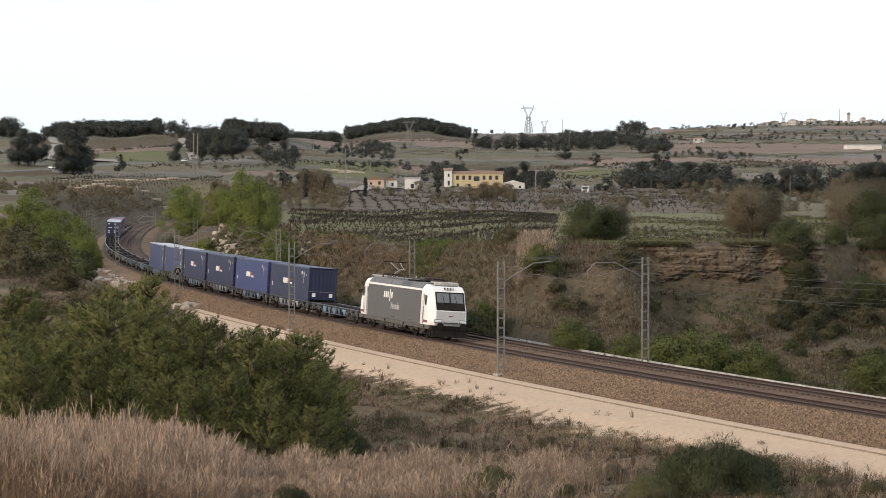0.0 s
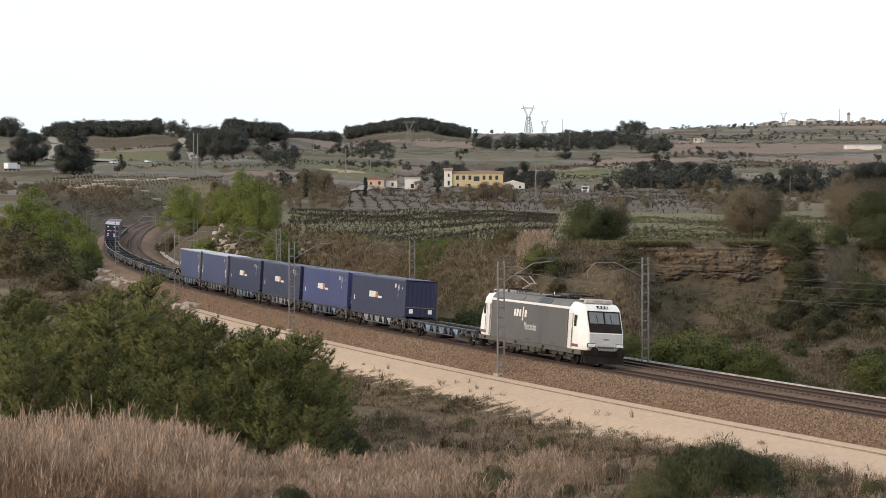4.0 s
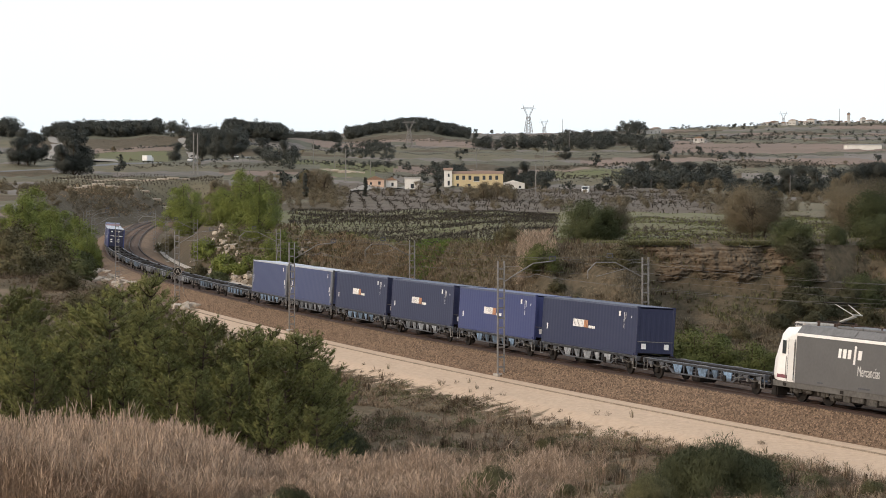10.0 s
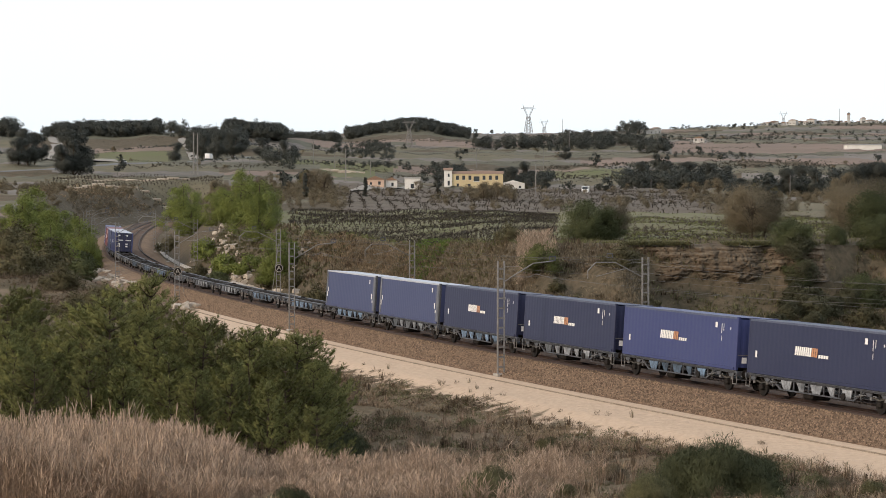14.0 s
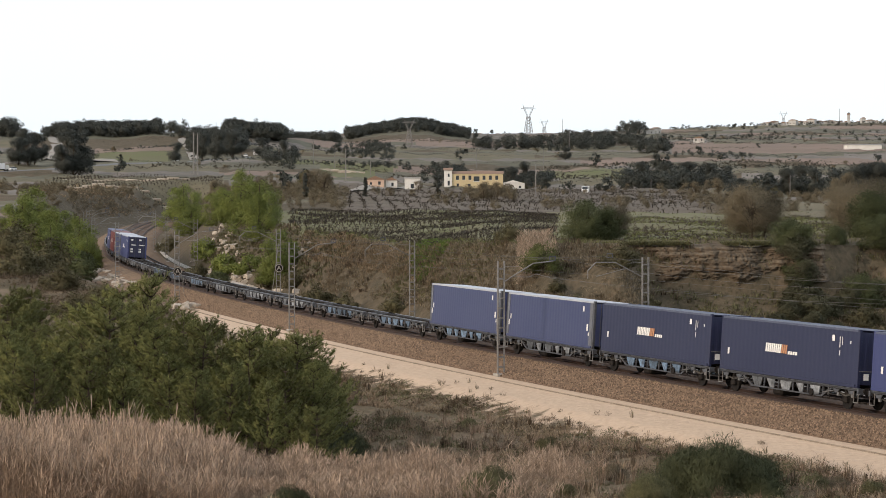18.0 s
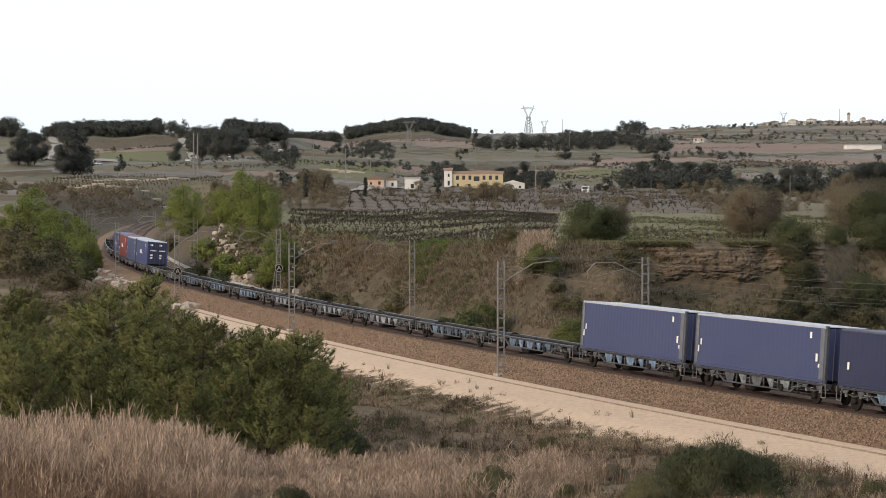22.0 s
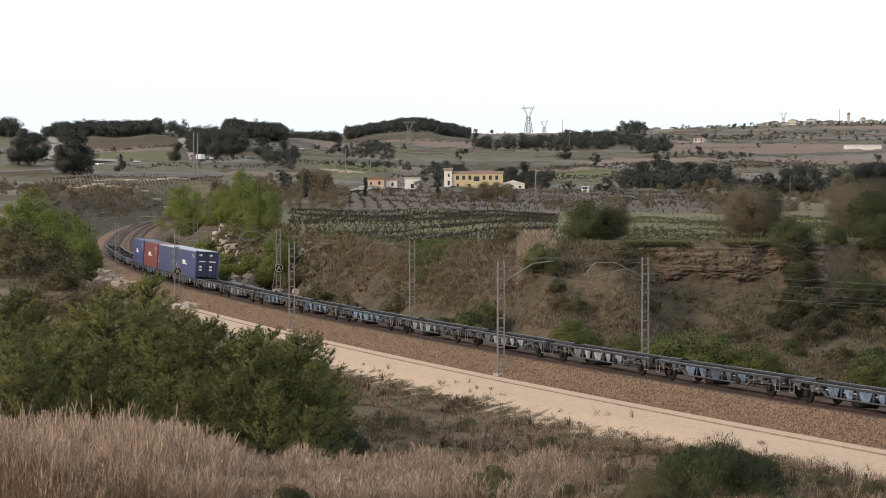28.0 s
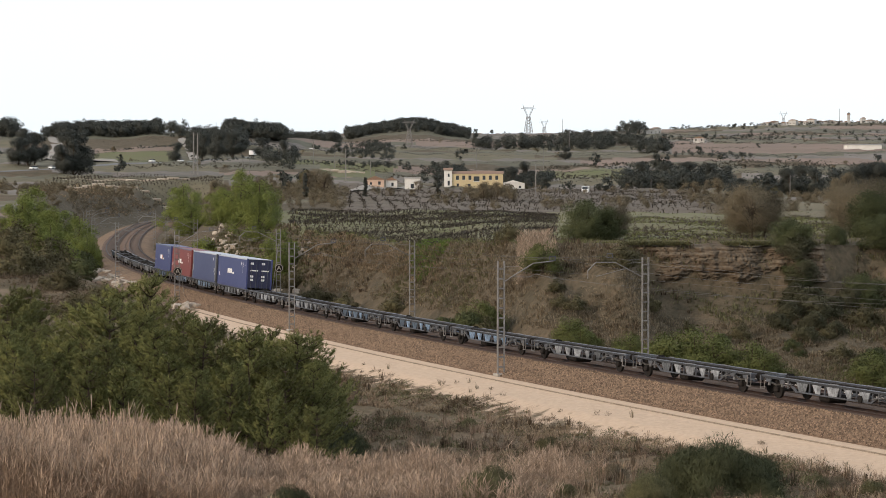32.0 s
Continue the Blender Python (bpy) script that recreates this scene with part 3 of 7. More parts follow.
def build_wagon(coat="wagon", tint="blue"):
    w = thing("flat_wagon", Matrix.Identity(4), "empty two-axle container flat wagon with weathered %s sides" % tint, "flat wagon", "wagons of the freight train")
    for sy in (-1, 1):
        y = sy * 1.12
        part("sill", boxed(-6.95, 6.95, y - 0.05, y + 0.05, 1.0, 1.10), M["sill"], w)
        part("sill_flange", boxed(-6.95, 6.95, y - 0.08, y + 0.08, 1.10, 1.13), M["flange"], w)
        lower = part("belly_rail", prism([(-4.5, 0.98), (-3.5, 0.46), (3.5, 0.46), (4.5, 0.98), (4.3, 0.98), (3.4, 0.53), (-3.4, 0.53), (-4.3, 0.98)], y - 0.045, y + 0.045), M["frame_grey"], w)
        for k in range(5):
            x = -2.9 + k * 1.45
            cut = (0.0, 0.16, -0.06, 0.22, 0.05)[k]
            part("side_plate", prism([(x - 0.58 + cut * 0.5, 0.985), (x + 0.50 - cut, 0.985), (x + 0.34 - 0.5 * cut, 0.54), (x - 0.30 + cut, 0.54)], y + sy * 0.02 - 0.02, y + sy * 0.02 + 0.02), M[coat], w)
            part("stiffener", prism([(x + 0.66, 0.985), (x + 0.76, 0.985), (x + 0.72, 0.54), (x + 0.66, 0.54)], y + sy * 0.01 - 0.03, y + sy * 0.01 + 0.03), M["frame_grey"], w)
        for x in (-3.95, 3.95):
            part("brace", rods(((x - 0.35, y, 0.95), (x + 0.3, y, 0.5), 0.035), ((x + 0.35, y, 0.95), (x - 0.3, y, 0.55), 0.03)), M["black"], w)
        for x in (-4.85, -6.25, 4.85, 6.25):
            part("side_bracket", prism([(x - 0.32, 0.975), (x + 0.32, 0.975), (x + 0.18, 0.80), (x - 0.18, 0.80)], y + sy * 0.03 - 0.02, y + sy * 0.03 + 0.02), M["frame_grey"], w)
        for x in (-5.6, 5.6):
            part("axle_box", boxed(x - 0.2, x + 0.2, sy * 1.02 - 0.1, sy * 1.02 + 0.1, 0.34, 0.60, bevel=0.04), M["black"], w)
            part("leaf_spring", prism([(x - 0.6, 0.76), (x, 0.64), (x + 0.6, 0.76), (x + 0.6, 0.82), (x, 0.72), (x - 0.6, 0.82)], sy * 1.02 - 0.05, sy * 1.02 + 0.05), M["gear"], w)
        for x in (-6.55, -0.2, 0.2, 6.55):
            part("spigot", boxed(x - 0.12, x + 0.12, y - 0.1, y + 0.1, 1.13, 1.155), M["galv"], w)
    for x in (-6.85, -5.6, -4.2, -2.1, 0, 2.1, 4.2, 5.6, 6.85):
        part("cross_beam", boxed(x - 0.08, x + 0.08, -1.07, 1.07, 0.86, 1.03), M["black"], w)
    for y in (-0.35, 0.35):
        part("centre_sill", boxed(-6.9, 6.9, y - 0.06, y + 0.06, 0.80, 1.09), M["black"], w)
    part("brake_box", boxed(-1.5, -0.6, -1.05, 0.2, 0.16, 0.60, bevel=0.12), M["black"], w)
    for x, sx in ((-6.95, -1), (6.95, 1)):
        part("headstock", boxed(x - 0.06, x + 0.06, -1.25, 1.25, 0.85, 1.12), M["frame_grey"], w)
        for y in (-0.9, 0.9):
            bm = rods(((x, y, 1.0), (x + sx * 0.34, y, 1.0), 0.09))
            rod(bm, (x + sx * 0.34, y, 1.0), (x + sx * 0.38, y, 1.0), 0.22, 12)
            part("buffer", bm, M["black"], w)
        part("coupling", rods(((x, 0, 0.95), (x + sx * 0.5, 0, 0.85), 0.05)), M["black"], w)
    for x in (6.75, -6.75):
        part("shunter_step", rods(((x - 0.2, -1.2, 1.0), (x - 0.2, -1.2, 0.42), 0.022), ((x + 0.2, -1.2, 1.0), (x + 0.2, -1.2, 0.42), 0.022), ((x - 0.2, -1.2, 0.42), (x + 0.2, -1.2, 0.42), 0.03)), M["galv"], w)
    for sy in (-1, 1):
        for x in (-6.25, -4.95, 4.95, 6.25):
            part("spring_shackle", boxed(x - 0.09, x + 0.09, sy * 1.08 - 0.05, sy * 1.08 + 0.05, 0.62, 0.98, bevel=0.02), M["shackle"], w)
        for x in (-4.2, 4.2):
            part("brake_lever", rods(((x - 0.5, sy * 1.2, 0.72), (x + 0.45, sy * 1.2, 0.86), 0.03), ((x, sy * 1.2, 0.6), (x, sy * 1.2, 1.0), 0.035)), M["shackle"], w)
    part("brake_wheel", rods(((2.6, -1.24, 0.62), (2.6, -1.18, 0.62), 0.2)), M["black"], w)
    for x in (-5.6, 5.6):
        wheelset(w, x)
    return w


def corrugated(axis_len, height_z, depth, pitch, thick, flat_ends=0.15):
    """A wall of trapezoid ribs, drawn in x, its foot at z = 0, ribs going in along +y."""
    xs, ys = [0.0, flat_ends], [0.0, 0.0]
    x = flat_ends
    n = int((axis_len - 2 * flat_ends) / pitch)
    p = (axis_len - 2 * flat_ends) / n
    for _ in range(n):
        xs += [x + p * 0.15, x + p * 0.5, x + p * 0.65, x + p]
        ys += [depth, depth, 0.0, 0.0]
        x += p
    xs.append(axis_len)
    ys.append(0.0)
    bm = bmesh.new()
    cols = [[bm.verts.new((a, b + o, z)) for o, z in ((0, 0), (0, height_z), (thick, height_z), (thick, 0))] for a, b in zip(xs, ys)]
    for c, e in zip(cols, cols[1:]):
        for k in range(4):
            bm.faces.new((c[k], c[(k + 1) % 4], e[(k + 1) % 4], e[k]))
    bm.faces.new(cols[0][::-1])
    bm.faces.new(cols[-1])
    bmesh.ops.recalc_face_normals(bm, faces=bm.faces[:])
    return bm


L45, H45, W45 = 13.716, 2.896, 1.25


def build_box(colour, label, doors_front, mark, grey_ends=False, white_top=False, door_colour=""):
    """A 45-foot box, its floor at z = 0."""
    c = thing("container", Matrix.Identity(4), label, "shipping container", "containers on the freight train")
    m = M[colour]
    post = M["frame_grey"] if grey_ends else m
    h = L45 / 2
    for sy in (-1, 1):
        bm = corrugated(L45 - 0.3, H45 - 0.28, 0.004, 0.42, 0.012, 0.1)
        if sy < 0:
            bmesh.ops.transform(bm, matrix=pose(-h + 0.15, -W45 + 0.012, 0.15), verts=bm.verts)
        else:
            bmesh.ops.transform(bm, matrix=pose(h - 0.15, W45 - 0.012, 0.15, 0, 0, 180), verts=bm.verts)
        part("side_wall", bm, m, c)
        part("bottom_rail", boxed(-h + 0.16, h - 0.16, sy * W45 - 0.05, sy * W45 + 0.05, 0.0, 0.15), m, c)
        part("top_rail", boxed(-h + 0.16, h - 0.16, sy * (W45 - 0.03) - 0.035, sy * (W45 - 0.03) + 0.035, H45 - 0.13, H45 - 0.02), M["tarpaulin"] if white_top else M["edge_blue"], c)
        for sx in (-1, 1):
            part("corner_post", boxed(sx * h - 0.16 if sx > 0 else -h, h if sx > 0 else -h + 0.16, sy * W45 - 0.16 if sy > 0 else -W45, W45 if sy > 0 else -W45 + 0.16, 0.12, H45 - 0.12, bevel=0.015), post, c)
            for z in (0.0, H45 - 0.12):
                part("corner_casting", boxed(sx * (h - 0.085) - 0.089, sx * (h - 0.085) + 0.089, sy * (W45 - 0.078) - 0.082, sy * (W45 - 0.078) + 0.082, z, z + 0.12, bevel=0.012), post, c)
    part("roof", boxed(-h + 0.02, h - 0.02, -W45 + 0.07, W45 - 0.07, H45 - 0.07, H45 - 0.03, bevel=0.01), M["tarpaulin"] if white_top else m, c)
    part("floor", boxed(-h + 0.1, h - 0.1, -W45 + 0.06, W45 - 0.06, 0.1, 0.16), M["black"], c)
    for sx in (-1, 1):
        if (sx > 0) == doors_front:
            for y0 in (-W45 + 0.17, 0.01):
                door = part("door", boxed(sx * h - 0.05, sx * h - 0.01, y0, y0 + W45 - 0.18, 0.14, H45 - 0.13, bevel=0.01), M[door_colour or colour], c)
                for yy in (y0 + 0.3, y0 + 0.78):
                    part("locking_bar", rods(((sx * (h + 0.02), yy, 0.08), (sx * (h + 0.02), yy, H45 - 0.08), 0.02)), M["frame_grey"], door)
                if door_colour:
                    for zz, ww in ((2.35, 0.3), (1.72, 0.72), (1.12, 0.3), (0.8, 0.3)):
                        part("marking", boxed(sx * h - 0.012, sx * h - 0.004, y0 + 0.2, y0 + 0.2 + ww, zz, zz + (0.12 if ww > 0.5 else 0.2)), M["white"], door)
        else:
            bm = corrugated(2 * W45 - 0.32, H45 - 0.28, 0.012, 0.3, 0.012, 0.05)
            bmesh.ops.transform(bm, matrix=pose(sx * (h - 0.02), -sx * (W45 - 0.16), 0.15, 0, 0, 90 * sx), verts=bm.verts)
            part("end_wall", bm, m, c)
            part("tie_bar", boxed(sx * (h + 0.012) - 0.012, sx * (h + 0.012) + 0.012, -W45 + 0.1, W45 - 0.1, 0.80, 0.84), M["galv"], c)
            for y in (-0.75, 0.75):
                part("reflector", boxed(sx * (h + 0.006) - 0.006, sx * (h + 0.006) + 0.006, y - 0.15, y + 0.15, 0.38, 0.70), M["white"], c, "white square plate")
    y = -W45 - 0.016
    if mark:
        marks = []
        for k, cc in enumerate(("white",) * 8 + (mark,) * 3):
            marks.append((-2.02 + 0.2 * k, 0.15, 0.46, 1.24, cc))
        marks += [(0.28 + 0.24 * k, 0.19, 0.17, 1.22, "white") for k in range(4)]
        for x, ww, hh, z, cc in marks:
            lean = 0.12 * (z - 1.24)
            bm = prism([(x - ww / 2 + lean, z), (x + ww / 2 + lean, z), (x + ww / 2 + lean + hh * 0.12, z + hh), (x - ww / 2 + lean + hh * 0.12, z + hh)], y, y + 0.008)
            part("emblem_bar", bm, M[cc], c)
    if grey_ends:
        for x, wd in ((-h + 0.30, 0.13), (h - 0.38, 0.2)):
            part("end_frame", boxed(x - wd, x + wd, y + 0.004, y + 0.03, 0.16, H45 - 0.14), M["end_grey"], c, "worn grey upright at the end of the side")
        plates = ((h - 1.5, 2.2, 0.2, 0.32), (h - 0.85, 1.05, 0.2, 0.4), (-h + 0.75, 1.15, 0.14, 0.34), (h - 0.62, 0.75, 0.14, 0.2), (-h + 0.5, 0.75, 0.16, 0.36))
    else:
        plates = ((4.5, 2.2, 0.24, 0.30), (5.12, 1.9, 0.05, 0.55), (5.14, 1.5, 0.04, 0.28), (5.34, 2.05, 0.04, 0.4), (-5.95, 0.85, 0.18, 0.36), (6.1, 2.15, 0.08, 0.14))
    for x, z, ww, hh in plates:
        part("marking", boxed(x - ww / 2, x + ww / 2, y - 0.006, y + 0.002, z, z + hh), M["white"], c)
    return c

def lettering(word, size, squeeze, material, name, parent, m):
    """A word in the built-in font as a thin raised mesh."""
    cu = bpy.data.curves.new(name, "FONT")
    cu.body, cu.size, cu.extrude, cu.resolution_u, cu.align_x = word, size, 0.006, 3, "CENTER"
    tmp = bpy.data.objects.new(name, cu)
    me = bpy.data.meshes.new_from_object(tmp)
    bpy.data.objects.remove(tmp)
    me.materials.clear()
    me.materials.append(material)
    me.transform(Matrix.Diagonal((squeeze, 1, 1, 1)))
    ob = new(name, me)
    ob.parent = parent
    ob.matrix_basis = m
    return ob


def span(sx, x0, x1):
    """The two x ends of a part on one end of the locomotive, in order."""
    return min(sx * x0, sx * x1), max(sx * x0, sx * x1)


def build_loco():
    e = thing("electric_locomotive", Matrix.Identity(4), "grey and white four-axle electric freight locomotive", "locomotive")
    hw, g = 1.49, 6.32
    part("body", prism([(-g, 1.0), (g, 1.0), (g, 3.42), (-g, 3.42)], -hw, hw), M["grey"], e)
    for sy in (-1, 1):
        part("side_stripe", boxed(-g - 0.1, g + 0.1, sy * (hw - 0.01) - 0.03, sy * (hw - 0.01) + 0.03, 3.42, 3.57, bevel=0.01), M["white"], e, "white stripe along the roof edge")
        part("skirt", boxed(-8.45, 8.45, sy * 1.44 - 0.03, sy * 1.44 + 0.03, 0.70, 1.0, bevel=0.015), M["skirt"], e)
        for x in (-7.3, -1.9, 2.6, 7.3):
            part("jacking_pocket", boxed(x - 0.16, x + 0.16, sy * 1.475 - 0.006, sy * 1.475 + 0.006, 0.76, 0.93), M["black"], e)
    y = -hw - 0.006
    for x, z, ww, hh in ((-2.25, 2.55, 0.26, 0.46), (-1.82, 2.55, 0.30, 0.46), (-1.38, 2.55, 0.28, 0.46), (-0.92, 2.30, 0.17, 0.92), (-0.45, 2.55, 0.32, 0.46)):
        part("emblem_bar", prism([(x - ww / 2, z), (x + ww / 2, z), (x + ww / 2 + 0.12 * hh, z + hh), (x - ww / 2 + 0.12 * hh, z + hh)], y - 0.005, y + 0.004), M["white"], e)
    lettering("Mercanc\u00edas", 0.72, 0.62, M["pale_letter"], "lettering", e, pose(0.42, y - 0.002, 1.76, 90, 0, 0))
    for x, ww in ((-3.9, 0.55), (0.1, 1.0), (4.2, 0.6)):
        part("number_bar", boxed(x - ww / 2, x + ww / 2, y - 0.004, y + 0.004, 1.12, 1.2), M["frame_grey"], e)
    # roof: steep grey cheeks, a dark top with equipment
    bm = bmesh.new()
    prof = [(-1.46, 3.56), (-1.12, 3.98), (1.12, 3.98), (1.46, 3.56)]
    ends = [[bm.verts.new((x, yy, z)) for yy, z in prof] for x in (-6.4, 6.4)]
    for k in range(3):
        bm.faces.new((ends[0][k], ends[1][k], ends[1][k + 1], ends[0][k + 1]))
    bm.faces.new(ends[0])
    bm.faces.new(ends[1][::-1])
    bmesh.ops.recalc_face_normals(bm, faces=bm.faces[:])
    part("roof", bm, M["roofgrey"], e)
    for x0, x1, mat in ((-3.4, -1.1, "roofgrey"), (-1.0, 1.5, "roofgrey"), (1.6, 3.4, "black")):
        part("roof_hatch", boxed(x0, x1, -1.0, 1.0, 3.97, 4.10, bevel=0.03), M[mat], e)
        for sy in (-1, 1):
            cheek = part("roof_panel", boxed(x0 + 0.04, x1 - 0.04, -0.012, 0.012, 0.05, 0.47), M["frame_grey"] if mat == "black" else M["roofgrey"], e)
            cheek.matrix_basis = pose(0, sy * 1.47, 3.57, sy * 39, 0, 0)
    for x in (-5.9, -4.0, 4.0, 5.9):
        for yy in (-0.5, 0.5):
            part("insulator", rods(((x, yy, 3.96), (x, yy, 4.26), 0.075)), M["brown"], e)
    part("busbar", rods(((-5.6, -0.85, 4.2), (5.6, -0.85, 4.2), 0.022)), M["rust"], e)
    for x in (-3.6, -2.2, 0.4, 2.4):
        part("insulator", rods(((x, -0.85, 3.96), (x, -0.85, 4.2), 0.05)), M["brown"], e)
    part("circuit_breaker", boxed(2.2, 3.1, -0.3, 0.3, 4.09, 4.28, bevel=0.05), M["frame_grey"], e)
    part("aerial", rods(((0.6, 0, 4.09), (0.6, 0, 4.32), 0.03)), M["white"], e)
    for sx in (-1, 1):
        cab = bmesh.new()
        base = [(6.33, 1.0), (8.78, 1.0), (8.95, 1.3), (8.86, 2.1), (8.22, 3.50), (7.75, 3.80), (6.33, 3.92)]
        rings = []
        for yy, inset, k in ((-hw - 0.004, 0.85, 0.0), (-1.16, 0.0, 1.0), (1.16, 0.0, 1.0), (hw + 0.004, 0.85, 0.0)):
            rings.append([cab.verts.new((sx * (x - (inset if x > 7 else 0)), yy * (1 if z < 3.4 or k else 0.97), z - (0.0 if k or z < 3.4 else 0.28 + 0.1 * (z > 3.6)))) for x, z in base])
        for p, q in zip(rings, rings[1:]):
            for k in range(len(base)):
                j = (k + 1) % len(base)
                cab.faces.new((p[k], p[j], q[j], q[k]))
        cab.faces.new(rings[0])
        cab.faces.new(rings[-1][::-1])
        bmesh.ops.recalc_face_normals(cab, faces=cab.faces[:])
        bmesh.ops.bevel(cab, geom=cab.edges[:], offset=0.035, segments=2, affect="EDGES")
        shell = part("cab", cab, M["white"], e, "white driver's cab")
        tilt = pose(sx * 8.875, 0, 2.1, 0, -sx * math.degrees(math.atan2(0.64, 1.4)), 0) @ Matrix.Diagonal((sx, 1, 1, 1))
        mask = part("windscreen_surround", boxed(-0.03, 0.012, -1.1, 1.1, 0.03, 1.46, bevel=0.01), M["black"], shell)
        mask.matrix_basis = tilt
        for y0, y1 in ((-1.0, -0.06), (0.06, 1.0)):
            pane = part("windscreen", boxed(0.0, 0.018, y0, y1, 0.62, 1.36, bevel=0.006), M["pane"], shell)
            pane.matrix_basis = tilt
        for yy in (-0.45, 0.5):
            wiper = part("wiper", rods(((0.03, yy, 0.5), (0.03, yy - 0.1, 1.2), 0.014)), M["black"], shell)
            wiper.matrix_basis = tilt
        part("lamp_recess", boxed(*span(sx, 7.9, 8.17), -0.34, 0.34, 3.60, 3.74, bevel=0.02), M["black"], shell)
        for yy in (-0.22, 0.0, 0.22):
            bm = bmesh.new()
            rod(bm, (sx * 8.12, yy, 3.67), (sx * 8.20, yy, 3.66), 0.075, 12)
            part("headlight", bm, M["lamp"], shell)
        part("air_unit", boxed(*span(sx, 6.55, 7.55), -0.95, 0.95, 3.85, 4.12, bevel=0.07), M["unit"], shell)
        for k in range(4):
            part("air_grille", boxed(*span(sx, 6.72 + 0.2 * k, 6.84 + 0.2 * k), -0.98, 0.98, 3.93, 4.05), M["frame_grey"], shell)
        for yy in (-0.95, 0.95):
            part("lamp_cluster", boxed(*span(sx, 8.85, 8.955), yy - 0.24, yy + 0.24, 1.24, 1.42, bevel=0.02), M["lamp"], shell)
            part("lamp_frame", boxed(*span(sx, 8.85, 8.945), yy - 0.29, yy + 0.29, 1.20, 1.46), M["frame_grey"], shell)
        front = part("nose_plate", boxed(-0.03, 0.008, -1.1, 1.1, 0.0, 0.76, bevel=0.006), M["silver"], shell, "dull silver front plate")
        front.matrix_basis = pose(sx * 8.95, 0, 1.3, 0, -sx * 6.4, 0) @ Matrix.Diagonal((sx, 1, 1, 1))
        part("nose_panel", boxed(*span(sx, 8.6, 8.958), -0.55, 0.55, 1.17, 1.27), M["frame_grey"], shell)
        part("nose_mark", boxed(*span(sx, 8.85, 8.935), -0.18, 0.18, 1.68, 1.74), M["red"], shell)
        for sy in (-1, 1):
            part("side_window", boxed(*span(sx, 7.32, 7.66), sy * 1.494 - 0.012, sy * 1.494 + 0.012, 2.42, 3.12, bevel=0.01), M["glass"], shell)
            part("cab_door", boxed(*span(sx, 6.46, 7.06), sy * 1.496 - 0.006, sy * 1.496 + 0.006, 1.06, 3.2), M["door_white"], shell)
            for x in (6.44, 7.08):
                part("door_seam", boxed(*span(sx, x - 0.014, x + 0.014), sy * 1.498 - 0.006, sy * 1.498 + 0.006, 1.04, 3.22), M["frame_grey"], shell)
            part("hand_rail", rods(((sx * 6.40, sy * 1.56, 1.1), (sx * 6.40, sy * 1.56, 3.1), 0.018), ((sx * 7.14, sy * 1.56, 1.1), (sx * 7.14, sy * 1.56, 2.3), 0.018)), M["galv"], shell)
            part("red_band", boxed(*span(sx, 7.12, 8.06), sy * 1.496 - 0.004, sy * 1.496 + 0.004, 1.16, 1.34), M["maroon"], shell)
            bm = rods(((sx * 8.7, sy * 0.875, 1.0), (sx * 9.2, sy * 0.875, 1.0), 0.1))
            rod(bm, (sx * 9.2, sy * 0.875, 1.0), (sx * 9.25, sy * 0.875, 1.0), 0.25, 14)
            part("buffer", bm, M["black"], e)
            part("cab_step", boxed(*span(sx, 6.5, 7.0), sy * 1.42 - 0.06, sy * 1.42 + 0.06, 0.36, 0.42), M["frame_grey"], e)
            part("rail_guard", boxed(*span(sx, 8.3, 8.5), sy * 1.3 - 0.06, sy * 1.3 + 0.06, 0.2, 0.7), M["black"], e)
        part("buffer_beam", boxed(*span(sx, 8.3, 8.78), -1.4, 1.4, 0.66, 1.0, bevel=0.03), M["black"], e)
        part("snow_plough", prism([(sx * 8.2, 0.2), (sx * 8.85, 0.2), (sx * 8.75, 0.72), (sx * 8.2, 0.72)], -1.3, 1.3), M["black"], e)
        bogie = part("bogie_frame", prism([(sx * 5.2 - 2.1, 0.62), (sx * 5.2 - 1.7, 0.86), (sx * 5.2 + 1.7, 0.86), (sx * 5.2 + 2.1, 0.62), (sx * 5.2 + 0.9, 0.62), (sx * 5.2 + 0.6, 0.44), (sx * 5.2 - 0.6, 0.44), (sx * 5.2 - 0.9, 0.62)], -1.18, 1.18), M["black"], e)
        for sy in (-1, 1):
            for dx in (-1.3, 1.3):
                part("axle_box", boxed(sx * 5.2 + dx - 0.22, sx * 5.2 + dx + 0.22, sy * 1.22 - 0.1, sy * 1.22 + 0.1, 0.42, 0.84, bevel=0.06), M["gear"], bogie)
                for off in (-0.42, 0.42):
                    bm = bmesh.new()
                    rod(bm, (sx * 5.2 + dx + off, sy * 1.24, 0.5), (sx * 5.2 + dx + off, sy * 1.24, 0.9), 0.10, 10)
                    part("spring", bm, M["gear"], bogie)
                part("sand_pipe", rods(((sx * 5.2 + dx * 1.62, sy * 1.2, 0.8), (sx * 5.2 + dx * 1.5, sy * 1.0, 0.2), 0.03)), M["gear"], bogie)
            part("damper", rods(((sx * 5.2 - 0.5, sy * 1.32, 0.62), (sx * 5.2 + 0.6, sy * 1.32, 0.78), 0.05)), M["gear"], bogie)
            part("side_bearer", boxed(sx * 5.2 - 0.28, sx * 5.2 + 0.28, sy * 1.26 - 0.08, sy * 1.26 + 0.08, 0.5, 1.0, bevel=0.04), M["gear"], bogie)
        pan = sx * 4.9
